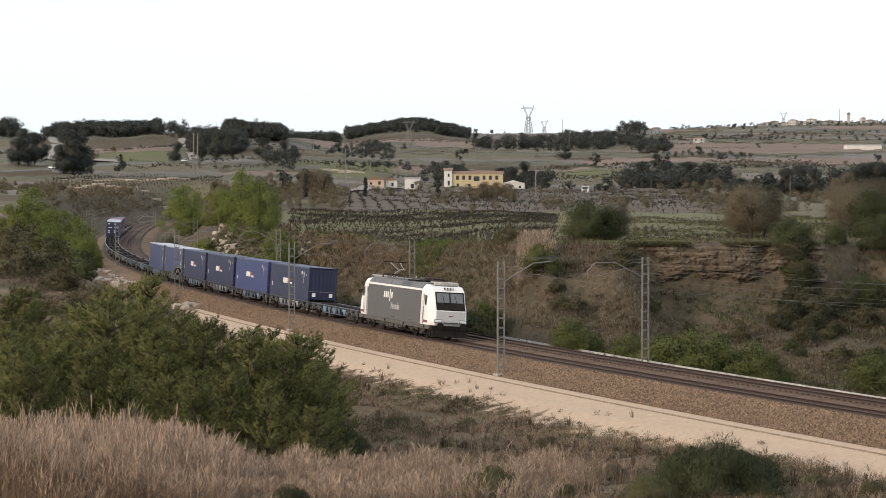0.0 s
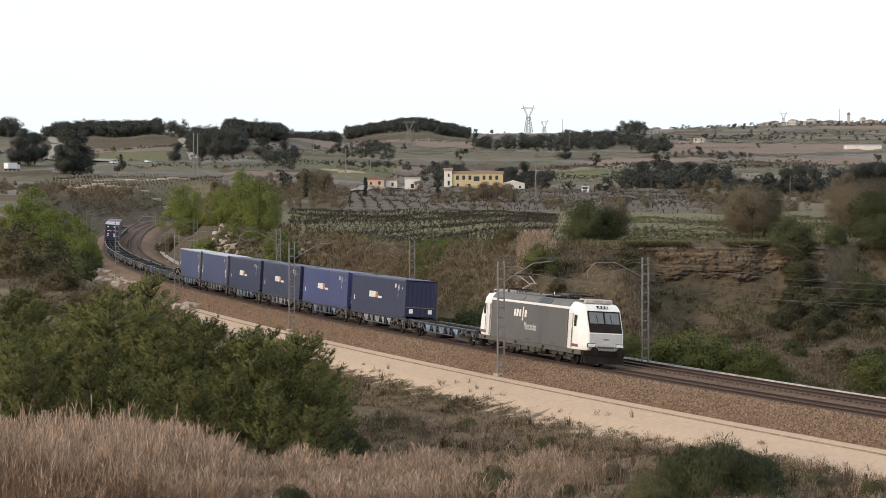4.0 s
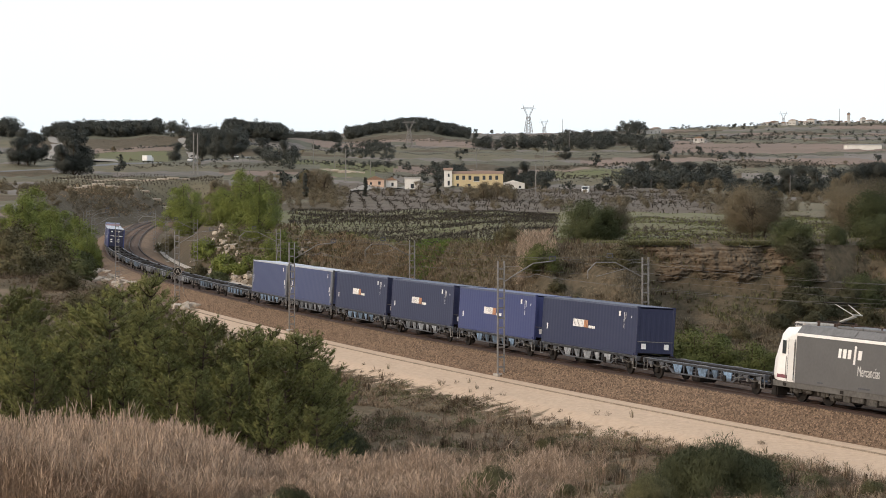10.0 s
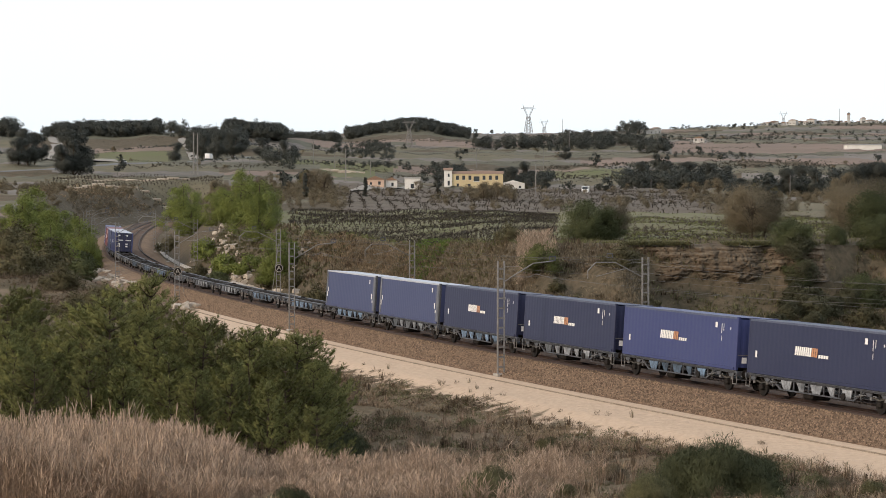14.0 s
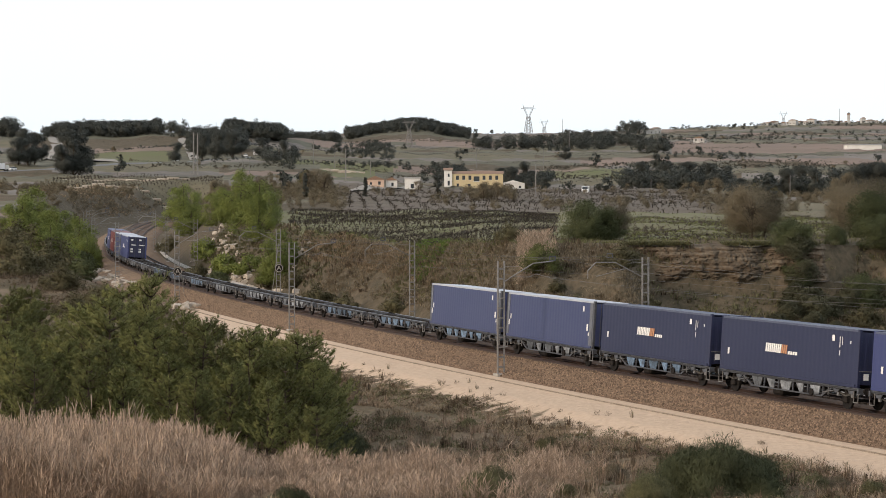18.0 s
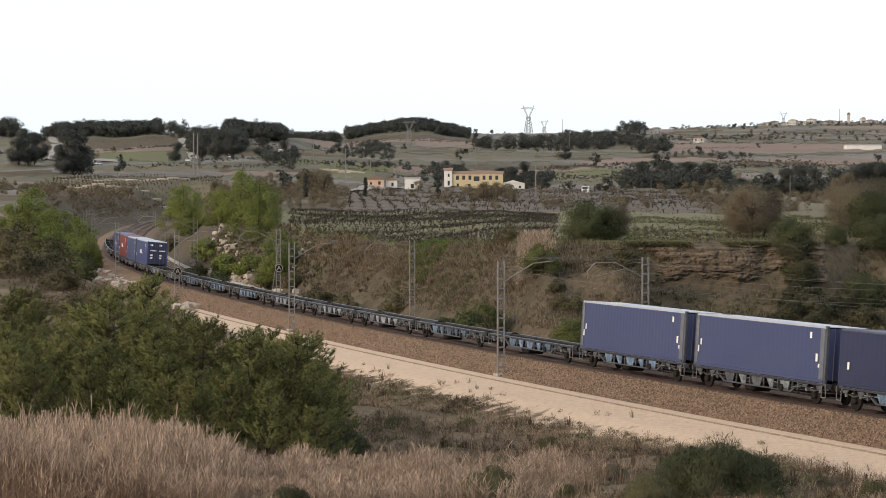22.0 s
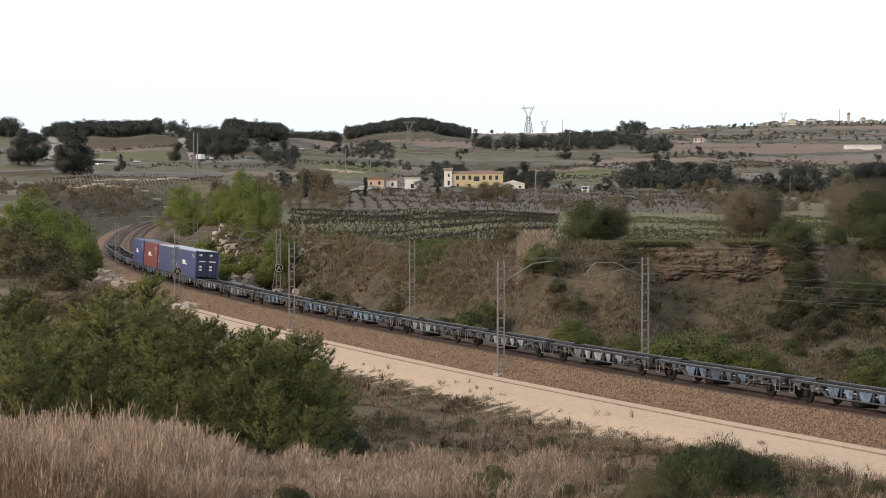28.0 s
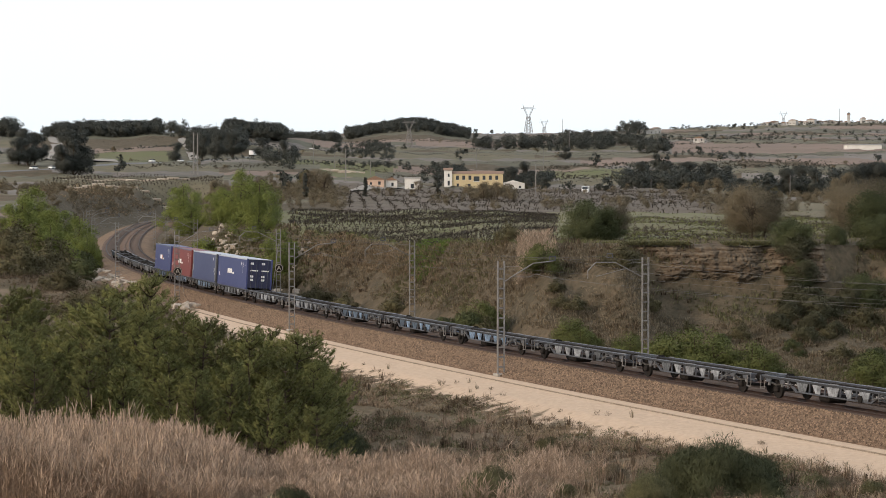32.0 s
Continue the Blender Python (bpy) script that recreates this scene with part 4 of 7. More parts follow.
        bm = rods(((pan - sx * 0.9, -0.45, 4.24), (pan + sx * 0.9, -0.45, 4.24), 0.04), ((pan - sx * 0.9, 0.45, 4.24), (pan + sx * 0.9, 0.45, 4.24), 0.04), ((pan - sx * 0.9, -0.45, 4.24), (pan - sx * 0.9, 0.45, 4.24), 0.04), ((pan + sx * 0.9, -0.45, 4.24), (pan + sx * 0.9, 0.45, 4.24), 0.04))
        pantograph = part("pantograph", bm, M["black"], e)
        if sx < 0:
            part("lower_arm", rods(((pan + 0.2, 0, 4.3), (pan + 1.75, 0, 4.70), 0.045), ((pan + 0.1, 0.15, 4.25), (pan + 1.5, 0.12, 4.6), 0.025)), M["arm"], pantograph)
            part("upper_arm", rods(((pan + 1.75, -0.25, 4.70), (pan + 0.2, -0.4, 5.20), 0.025), ((pan + 1.75, 0.25, 4.70), (pan + 0.2, 0.4, 5.20), 0.025), ((pan + 1.75, -0.3, 4.70), (pan + 1.75, 0.3, 4.70), 0.04)), M["arm"], pantograph)
            for dx in (0.05, 0.35):
                part("contact_strip", rods(((pan + dx, -0.9, 5.22), (pan + dx, 0.9, 5.22), 0.03)), M["black"], pantograph)
        else:
            part("lower_arm", rods(((pan - 0.9, 0, 4.30), (pan + 0.9, 0, 4.36), 0.045)), M["gear"], pantograph)
            for dx in (-0.7, -0.5):
                part("contact_strip", rods(((pan + dx, -0.8, 4.40), (pan + dx, 0.8, 4.40), 0.03)), M["gear"], pantograph)
    part("transformer_case", boxed(-2.6, 2.6, -1.3, 1.3, 0.35, 1.0, bevel=0.06), M["black"], e)
    for x, ww, z0 in ((-2.3, 0.32, 0.5), (-1.55, 0.3, 0.36), (-0.55, 0.52, 0.42), (0.7, 0.45, 0.36), (1.75, 0.4, 0.46), (2.6, 0.25, 0.55)):
        part("equipment_box", boxed(x - ww, x + ww, -1.42, -1.30, z0, 0.92, bevel=0.03), M["gear"], e)
    part("air_tank", rods(((-3.1, -1.22, 0.52), (-2.7, -1.22, 0.52), 0.2)), M["gear"], e)
    for x in (-6.5, -3.9, 3.9, 6.5):
        wheelset(e, x, 0.625)
    return e


LOCO = build_loco()
WAGONS = [build_wagon(), build_wagon("wagon_grey", "grey")]
KINDS = {
    "navy": build_box("navy", "dark navy 45-foot container with a white and orange emblem", False, "orange"),
    "blue": build_box("blue", "mid-blue 45-foot container with a white and orange emblem", False, "orange"),
    "plain": build_box("pale_blue", "faded blue 45-foot container with grey ends", True, "", True, True),
    "doors": build_box("blue", "blue 45-foot container with navy doors and white markings", True, "white", False, True, "navy"),
    "red": build_box("red", "dull red 45-foot container with a small white emblem", False, "white"),
}
LOADS = {1: "navy", 2: "blue", 3: "navy", 4: "navy", 5: "plain", 6: "plain", 17: "doors", 18: "plain", 19: "red", 20: "blue"}
TRAIN = []  # thing, metres behind the first loaded box's front to the middle, half of its axle base, height
used = set()
for i in range(0, 26):
    coat = (i * 7 // 3) % 2 if i > 6 else i % 2
    w = WAGONS[i] if i < 2 else copy_thing(WAGONS[coat], Matrix.Identity(4))
    mid = (i - 1) * PITCH + L45 / 2
    TRAIN.append((w, mid, 5.6, 0.0))
    if i in LOADS:
        k = LOADS[i]
        b = KINDS[k] if k not in used else copy_thing(KINDS[k], Matrix.Identity(4))
        used.add(k)
        w["label"] = "two-axle flat wagon with weathered sides, loaded with one container"
        TRAIN.append((b, mid, 5.6, 1.16))
TRAIN.append((LOCO, -PITCH - (PITCH - L45) / 2 - 9.25, 5.2, 0.0))


def train_pose(t, mid, half, z):
    """Forward is towards lower s: the thing stands on two points of the line."""
    s = FRONT_AT_0 - SPEED * t + mid
    x0, y0, _ = along(s + half)
    x1, y1, _ = along(s - half)
    lean = -math.degrees(math.atan(CANT))
    return pose((x0 + x1) / 2, (y0 + y1) / 2, RAIL_Z, lean, 0, math.degrees(math.atan2(y1 - y0, x1 - x0))) @ pose(0, 0, z)


# ---- masts and wires ----


def build_mast(h, near, sign):
    """Lattice post of two channels; its arm reaches along +x over the track."""
    m = thing("catenary_mast", Matrix.Identity(4), "grey lattice steel catenary mast with a bracket arm", "catenary mast", "masts along the railway")
    part("footing", boxed(-0.4, 0.4, -0.4, 0.4, -0.9, 0.12, bevel=0.03), M["concrete"], m)
    for x, wd in ((-0.22, 0.036), (0.22, 0.026)):
        part("upright", boxed(x - wd, x + wd, -0.08, 0.08, 0.1, h), M["galv"], m)
    z = 0.5
    while z < h - 0.1:
        part("batten", boxed(-0.185, 0.185, -0.09, -0.075, z, z + 0.07), M["galv"], m)
        part("batten", boxed(-0.185, 0.185, 0.075, 0.09, z + 0.03, z + 0.10), M["galv"], m)
        z += 0.62
    if near:
        path = [(0.25, h - 1.3), (2.2, h - 0.18), (3.6, h - 0.05)]
        box_x = 3.55
        lower = [(0.9, h - 1.0), (1.9, h - 1.05), (2.4, h - 0.85), (3.4, h - 1.1)]
    else:
        path = [(0.25, h - 1.3), (2.2, h - 0.32), (3.6, h - 0.3), (4.2, h - 0.85), (4.2, h - 1.35)]
        box_x = 2.6
        lower = [(1.5, h - 0.75), (3.2, h - 1.15), (3.6, h - 1.25)]
    for (x0, z0), (x1, z1) in zip(path, path[1:]):
        part("bracket_tube", rods(((x0, 0, z0), (x1, 0, z1), 0.042)), M["galv"], m)
    for (x0, z0), (x1, z1) in zip(lower, lower[1:]):
        part("registration_arm", rods(((x0, 0, z0), (x1, 0, z1), 0.022)), M["galv"], m)
    part("stay", rods(((0.2, 0, h - 0.35), (path[1][0] * 0.6, 0, h - 0.38), 0.014)), M["galv"], m)
    part("pulley_frame", rods(((box_x - 0.2, 0, h - 0.02), (box_x - 0.2, 0, h + 0.26), 0.035), ((box_x + 0.2, 0, h - 0.02), (box_x + 0.2, 0, h + 0.26), 0.035), ((box_x - 0.2, 0, h + 0.26), (box_x + 0.2, 0, h + 0.26), 0.035), ((box_x - 0.2, 0, h + 0.0), (box_x + 0.2, 0, h + 0.0), 0.035)), M["frame_grey"], m)
    if sign:
        bm = bmesh.new()
        f = -1 if near else 1
        rod(bm, (0, f * 0.35, 3.1), (0, f * 0.30, 3.1), 0.46, 20)
        part("sign_plate", bm, M["black"], m, "black round plate with a white ring")
        bm = bmesh.new()
        for a in range(20):
            c, s, c2, s2 = math.cos(a * math.tau / 20), math.sin(a * math.tau / 20), math.cos((a + 1) * math.tau / 20), math.sin((a + 1) * math.tau / 20)
            vs = [bm.verts.new((r * cc, f * 0.356, 3.1 + r * ss)) for r, cc, ss in ((0.36, c, s), (0.43, c, s), (0.43, c2, s2), (0.36, c2, s2))]
            bm.faces.new(vs)
        part("sign_ring", bm, M["concrete"], m)
        part("sign_letter", rods(((-0.2, f * 0.36, 2.88), (0, f * 0.36, 3.34), 0.04), ((0.2, f * 0.36, 2.88), (0, f * 0.36, 3.34), 0.04), ((-0.12, f * 0.36, 3.04), (0.12, f * 0.36, 3.04), 0.035)), M["concrete"], m)
        part("guy_wire", rods(((0, 0.2, h - 1.5), (1.2, 2.2, 0.0), 0.03)), M["galv"], m)
    return m


MAST_H = 7.25
for near, stations in ((True, (-8, 40.5, 89, 136.5, 186, 238, 284, 335, 385)), (False, (-6, 43.5, 92.5, 141, 192, 256, 305, 355))):
    protos = {}
    for k, s in enumerate(stations):
        off = 4.4 if near else -7.4
        x, y, a = along(s, off)
        sign = s in (186, 192)
        m = pose(x, y, -0.9, 0, 0, math.degrees(a) - 90 if near else math.degrees(a) + 90)
        if sign not in protos:
            protos[sign] = build_mast(MAST_H, near, sign)
            protos[sign].matrix_basis = m
        else:
            copy_thing(protos[sign], m)


def wire(name, off, z, sag, stations, r, label):
    bm = bmesh.new()
    for s0, s1 in zip(stations, stations[1:]):
        prev = None
        for k in range(9):
            q = k / 8
            x, y, _ = along(s0 + (s1 - s0) * q, off)
            p = (float(x), float(y), z - sag * 4 * q * (1 - q))
            if prev:
                rod(bm, prev, p, r, 4)
            prev = p
    ob = new(name, meshed(name, bm, M["wire"]))
    tagged(ob, label, "overhead wire", "overhead wires", "structure")


near_s, far_s = (-8, 40.5, 89, 136.5, 186, 238, 284, 335, 385), (-6, 43.5, 92.5, 141, 192, 256, 305, 355)
for off, st in ((0.4, near_s), (-4.4, far_s)):
    wire("messenger_wire", off, 6.45, 0.6, st, 0.008, "thin steel messenger wire over the track")
    wire("contact_wire", off, 5.15, 0.05, st, 0.007, "thin copper contact wire over the track")
wire("return_wire", 4.4, 5.9, 0.5, near_s, 0.007, "thin wire strung from mast to mast")
wire("return_wire", -7.4, 6.2, 0.5, far_s, 0.007, "thin wire strung from mast to mast")


def stones():
    """Loose ballast stones on the near shoulder."""
    n = 42000
    s = 20 + 190 * RNG.random(n) ** 1.3
    off = 1.66 + 3.04 * RNG.random(n)
    x, y, _ = along(s, off)
    z = np.interp(off, [0.95, 1.6, 2.2, 4.6], [-0.17, -0.13, -0.22, -0.9]) + 0.02
    r = 0.04 + 0.045 * RNG.random(n)
    o = np.array([[1, 0, 0], [-0.5, 0.87, 0], [-0.5, -0.87, 0], [0.1, 0.1, 1.1]])
    a = RNG.random(n) * math.tau
    c, q = np.cos(a)[:, None], np.sin(a)[:, None]
    vx = (o[:, 0] * c - o[:, 1] * q) * r[:, None] + x[:, None]
    vy = (o[:, 0] * q + o[:, 1] * c) * r[:, None] + y[:, None]
    vz = o[:, 2] * r[:, None] + z[:, None] + (RNG.random((n, 4)) - 0.5) * 0.03
    f = (np.arange(n)[:, None, None] * 4 + np.array([[0, 1, 3], [1, 2, 3], [2, 0, 3]])).reshape(-1, 3)
    ob = new("ballast_stones", raw("ballast_stones", np.stack([vx, vy, vz], -1).reshape(-1, 3), f, M["stone"]))
    tagged(ob, "loose brown ballast stones on the shoulder", "ballast", kind="stuff")


stones()
# ---- plants ----


def leaves(rng, centres, spread, per, size, squash=0.8, slim=0.5, up=0.0, whole=True):
    """Small leaf blades round clump centres: corners, quads and the normals of the clump's outside."""
    c = np.repeat(np.asarray(centres, float), per, 0)
    n = len(c)
    o = rng.normal(size=(n, 3))
    o /= np.linalg.norm(o, axis=1)[:, None]
    out = 0.7 * o + np.array([0, 0, 0.3])
    if whole:
        q = c - np.mean(centres, 0)
        out = out + 0.7 * q / (np.linalg.norm(q, axis=1)[:, None] + 1e-6)
    out /= np.linalg.norm(out, axis=1)[:, None]
    sp = np.repeat(np.broadcast_to(np.asarray(spread, float), (len(centres),)), per)
    o *= (sp * rng.random(n) ** 0.45)[:, None]
    o[:, 2] *= squash
    p = c + o
    a = rng.normal(size=(n, 3)) + np.array([0, 0, up])
    a /= np.linalg.norm(a, axis=1)[:, None]
    b = np.cross(a, rng.normal(size=(n, 3)))
    b /= np.linalg.norm(b, axis=1)[:, None]
    b *= np.where((np.cross(b, a) * out).sum(1) < 0, -1, 1)[:, None]
    k = size * (0.6 + 0.8 * rng.random(n))[:, None]
    v = np.stack([p - a * k, p + b * k * slim, p + a * k, p - b * k * slim], 1).reshape(-1, 3)
    f = np.arange(n * 4).reshape(-1, 4)
    return v, f, np.repeat(out, 4, 0)


def clump_centres(rng, n, rx, rz, z0, shape="round"):
    q = rng.normal(size=(n, 3))
    q /= np.linalg.norm(q, axis=1)[:, None]
    q *= (0.35 + 0.65 * rng.random(n) ** 0.5)[:, None]
    if shape == "bush":
        q[:, 2] = np.abs(q[:, 2])
    if shape == "cone":
        h = rng.random(n)
        r = (1 - h) ** 0.8 * (0.4 + 0.6 * rng.random(n))
        a = rng.random(n) * math.tau
        q = np.column_stack([r * np.cos(a), r * np.sin(a), 2 * h - 1])
    if shape == "lobed":
        lobe = rng.normal(size=(8, 3))
        lobe *= (0.72 / np.linalg.norm(lobe, axis=1))[:, None] * (0.5 + 0.5 * rng.random(8))[:, None]
        q = lobe[rng.integers(0, 8, n)] + rng.normal(size=(n, 3)) * np.array([0.22, 0.22, 0.16])
    lop = 1 + 0.25 * np.sin(np.arctan2(q[:, 1], q[:, 0]) * 2 + rng.random() * 6)
    return np.column_stack([q[:, 0] * rx * lop, q[:, 1] * rx * lop, z0 + q[:, 2] * rz])


def build_tree(name, label, seed, h, rx, mat_leaf, clumps=26, per=150, size=0.12, shape="round", low=0.3, spread=0.28, bark="bark", slim=0.5, limbs=9, category="tree", group="", up=0.0):
    """A tree of height h: a tapered trunk, limbs, and a crown of leaf clumps."""
    rng = np.random.default_rng(seed)
    t = thing(name, Matrix.Identity(4), label, category, group)
    z0 = h * (low + (1 - low) / 2) if shape != "bush" else h * low
    rz = h * (1 - low) / 2 * 0.92 if shape != "bush" else h * (1 - low) * 0.92
    cs = clump_centres(rng, clumps, rx * 0.82, rz * 0.9, z0, shape)
    sp = spread * rx * (0.7 + 0.6 * rng.random(clumps))
    v, f, nv = leaves(rng, cs, sp, per, size, 0.8, slim, up)
    v[:, 2] = np.maximum(v[:, 2], 0.02)
    crown = new("crown", raw("crown", v, f, M[mat_leaf], normals=nv))
    crown.parent = t
    bm = bmesh.new()
    r0 = max(0.05, h * 0.022)
    fork = Vector((rng.normal() * 0.05 * h * 0.3, rng.normal() * 0.05 * h * 0.3, max(h * low * 0.9, 0.25)))
    rod(bm, (0, 0, -0.4), fork, r0 * 1.25, 7, r0 * 0.85)
    top = Vector((fork.x * 1.5, fork.y * 1.5, h * 0.8))
    rod(bm, fork, top, r0 * 0.8, 6, r0 * 0.25)
    part("trunk", bm, M[bark], t)
    bm = bmesh.new()
    for k in range(min(limbs, clumps)):
        s = fork.lerp(top, rng.random() * 0.7)
        e = Vector(cs[k])
        mid = s.lerp(e, 0.55) + Vector((0, 0, 0.05 * h))
        rod(bm, s, mid, r0 * 0.42, 5, r0 * 0.28)
        rod(bm, mid, e, r0 * 0.28, 5, r0 * 0.1)
    part("branchwork", bm, M[bark], t)
    return t


PLACED = {}


def plant(proto, x, y, scale=1.0, turn=None, sink=0.0, sz=None):
    z = float(height(x, y)[0]) - sink
    turn = (x * 37.7 + y * 91.3) % 360 if turn is None else turn
    m = pose(x, y, z, 0, 0, turn)
    if proto.name not in PLACED:
        PLACED[proto.name] = True
        proto.matrix_basis = m
        ob = proto
    else:
        ob = copy_thing(proto, m)
    ob.scale = (scale, scale, scale * (sz or 1.0))
    return ob


rnd = random.Random(7)
# thicket between the viewer and the line
def build_pine(label, seed, h, rx, group):
    """A young pine: whorls of upturned branches set with needle-clad shoots."""
    rng = np.random.default_rng(seed)
    t = thing("pine_sapling", Matrix.Identity(4), label, "tree", group)
    lean = rng.normal(size=2) * 0.03 * h
    stem = lambda z: np.array([lean[0] * z / h, lean[1] * z / h, z])
    wood_bm, limb_bm = bmesh.new(), bmesh.new()
    rod(wood_bm, (0, 0, -0.4), tuple(stem(h * 0.5)), 0.075, 7, 0.05)
    rod(wood_bm, tuple(stem(h * 0.5)), tuple(stem(h * 0.97)), 0.05, 6, 0.012)
    root, tip = [stem(h * 0.93)], [stem(h)]
    z = 0.12 * h
    while z < 0.95 * h:
        full = rx * (1 - (z / h) ** 1.6) * (0.55 + 0.45 * min(1, z / (0.25 * h))) + 0.18
        for k in range(rng.integers(5, 8)):
            a, l = rng.random() * math.tau, full * rng.uniform(0.6, 1.12)
            out = np.array([math.cos(a), math.sin(a), 0.0])
            side = np.array([-out[1], out[0], 0.0])
            rise = rng.uniform(0.15, 0.5)
            curve = lambda q: stem(z) + out * l * q + np.array([0, 0, l * (rise * q + 0.35 * q * q)])
            rod(limb_bm, tuple(curve(0)), tuple(curve(0.55)), 0.022, 4, 0.016)
            rod(limb_bm, tuple(curve(0.55)), tuple(curve(1.0)), 0.016, 4, 0.006)
            for q in np.arange(0.25, 1.0, 0.2 / max(l, 0.3)):
                for s in (-1, 1):
                    p = curve(q)
                    w = out * rng.uniform(0.2, 0.7) + side * s * rng.uniform(0.3, 0.8) + np.array([0, 0, rng.uniform(0.2, 0.9)])
                    root.append(p)
                    tip.append(p + w / np.linalg.norm(w) * rng.uniform(0.2, 0.42) * (1.1 - 0.35 * q))
            root.append(curve(0.9))
            tip.append(curve(1.0) + np.array([0, 0, 0.22]) + out * 0.1)
        z += rng.uniform(0.26, 0.42)
    root, tip = np.array(root), np.array(tip)
    per = 20
    r, e = np.repeat(root, per, 0), np.repeat(tip, per, 0)
    n = len(r)
    q = rng.random(n)[:, None]
    axis = (e - r) / np.linalg.norm(e - r, axis=1)[:, None]
    ray = np.cross(axis, rng.normal(size=(n, 3)))
    ray /= np.linalg.norm(ray, axis=1)[:, None]
    way = axis * 0.75 + ray * 0.7
    p = r + (e - r) * (0.15 + 0.85 * q)
    ln = (0.11 + 0.09 * rng.random(n))[:, None]
    wide = np.cross(way, rng.normal(size=(n, 3)))
    wide /= np.linalg.norm(wide, axis=1)[:, None]
    core = np.column_stack([np.zeros(n), np.zeros(n), np.clip(p[:, 2] - 0.6, 0, h * 0.8)])
    dome = (p - core) / (np.linalg.norm(p - core, axis=1)[:, None] + 1e-6)
    nrm = 0.75 * dome + 0.35 * ray + 0.25 * axis
    nrm /= np.linalg.norm(nrm, axis=1)[:, None]
    wide *= np.where((np.cross(wide, way) * nrm).sum(1) < 0, -1, 1)[:, None] * 0.014
    v = np.stack([p - wide, p + wide, p + way * ln], 1).reshape(-1, 3)
    v[:, 2] = np.maximum(v[:, 2], 0.02)
    needles = new("crown", raw("crown", v, np.arange(n * 3).reshape(-1, 3), M["pine"], normals=np.repeat(nrm, 3, 0)))
    needles.parent = t
    part("trunk", wood_bm, M["bark"], t)
    part("branchwork", limb_bm, M["bark"], t)
    return t


NEAR = [build_pine("dense green young pine in a thicket", 20 + k, 5.2, (2.3, 2.15, 1.9)[k], "thicket of young pines") for k in range(3)]
thicket = [(30, 112, .9), (60, 100, .85), (110, 120, .9), (150, 104, .85), (190, 124, 1.3), (235, 118, 1.15), (258, 128, 1.42), (300, 108, .85), (315, 122, 1.14), (352, 114, 1.16), (385, 120, 1.08), (430, 124, 1.0), (210, 132, 1.3), (150, 128, 1.2), (455, 112, .85), (490, 120, .9), (520, 112, 1.0), (548, 106, .85), (470, 121, 1.0), (508, 117, .95), (400, 104, .8), (215, 104, .75), (65, 142, .92), (10, 138, .8), (95, 132, .85), (40, 130, .9), (30, 160, .8), (470, 101, .7), (560, 99, .6), (340, 100, .75), (545, 113, 1.0), (578, 110, .72), (505, 104, .75), (440, 110, .95), (18, 150, 1.15), (58, 156, 1.2), (92, 150, .8), (8, 118, 1.0), (85, 112, .85), (28, 170, 1.1), (180, 112, .95), (270, 113, 1.0)]
for k, (px, y, sc) in enumerate(thicket):
    plant(NEAR[k % 3], at(px, y), y, sc * 1.2, sz=0.93)
DEAD = build_tree("dead_bush", "pale leafless bush among young pines", 45, 2.0, 1.3, "cane", 24, 30, 0.12, "bush", 0.05, 0.25, bark="cane", slim=0.05, limbs=24, category="bush")
plant(DEAD, at(236, 97), 97, 1.1)
# low bushes in the foreground
LOW = [build_tree("bush", "low dark green bush in dry grass", 40 + k, 1.6, 1.5, ("broom", "weed", "twig")[k], 70, 420, 0.085, "bush", 0.05, 0.30, slim=0.07, up=1.4, category="bush", group="foreground bushes") for k in range(3)]
for px, y, sc, k in ((1275, 85, 1.45, 0), (1222, 86, 1.15, 0), (1330, 87, 1.1, 0), (1250, 88, 1.35, 0), (1300, 89, 1.25, 0), (1355, 84, .75, 0), (1150, 82, .8, 1), (870, 82, .95, 1), (512, 77.5, .62, 0), (596, 111, 1.1, 0), (572, 108, 1.2, 0), (612, 114, 0.95, 0), (545, 104, 1.1, 0), (586, 104, 0.9, 0), (875, 84, .8, 1), (1160, 85, .55, 1), (1545, 86, .5, 1), (1000, 83, .35, 1), (700, 125, .6, 1), (830, 128, .5, 1), (970, 112, .5, 1), (1440, 92, .55, 1), (1475, 93, .5, 2), (1080, 100, .5, 2)):
    plant(LOW[k], at(px, y), y, sc)
# bright green trees by the bend
YOUNG = [build_tree("leafy_tree", "tree in bright green spring leaf beside the cutting", 60 + k, 9.0, 4.2, "young", 110, 280, 0.085, "bush", 0.05, 0.22, slim=0.45, group="trees by the bend") for k in range(2)]
for px, y, sc, k in ((325, 420, 1.15, 0), (425, 330, 1.0, 1), (460, 300, 1.0, 0), (492, 266, .8, 1), (392, 350, .75, 0), (515, 268, .4, 0), (55, 385, 1.25, 1), (100, 360, 1.15, 0), (40, 350, 1.0, 0), (138, 345, 1.0, 1), (90, 320, .8, 0), (155, 330, .7, 0), (70, 300, .6, 1), (120, 310, .6, 0), (340, 385, .7, 1)):
    plant(YOUNG[k], at(px, y), y, sc, sink=0.3)
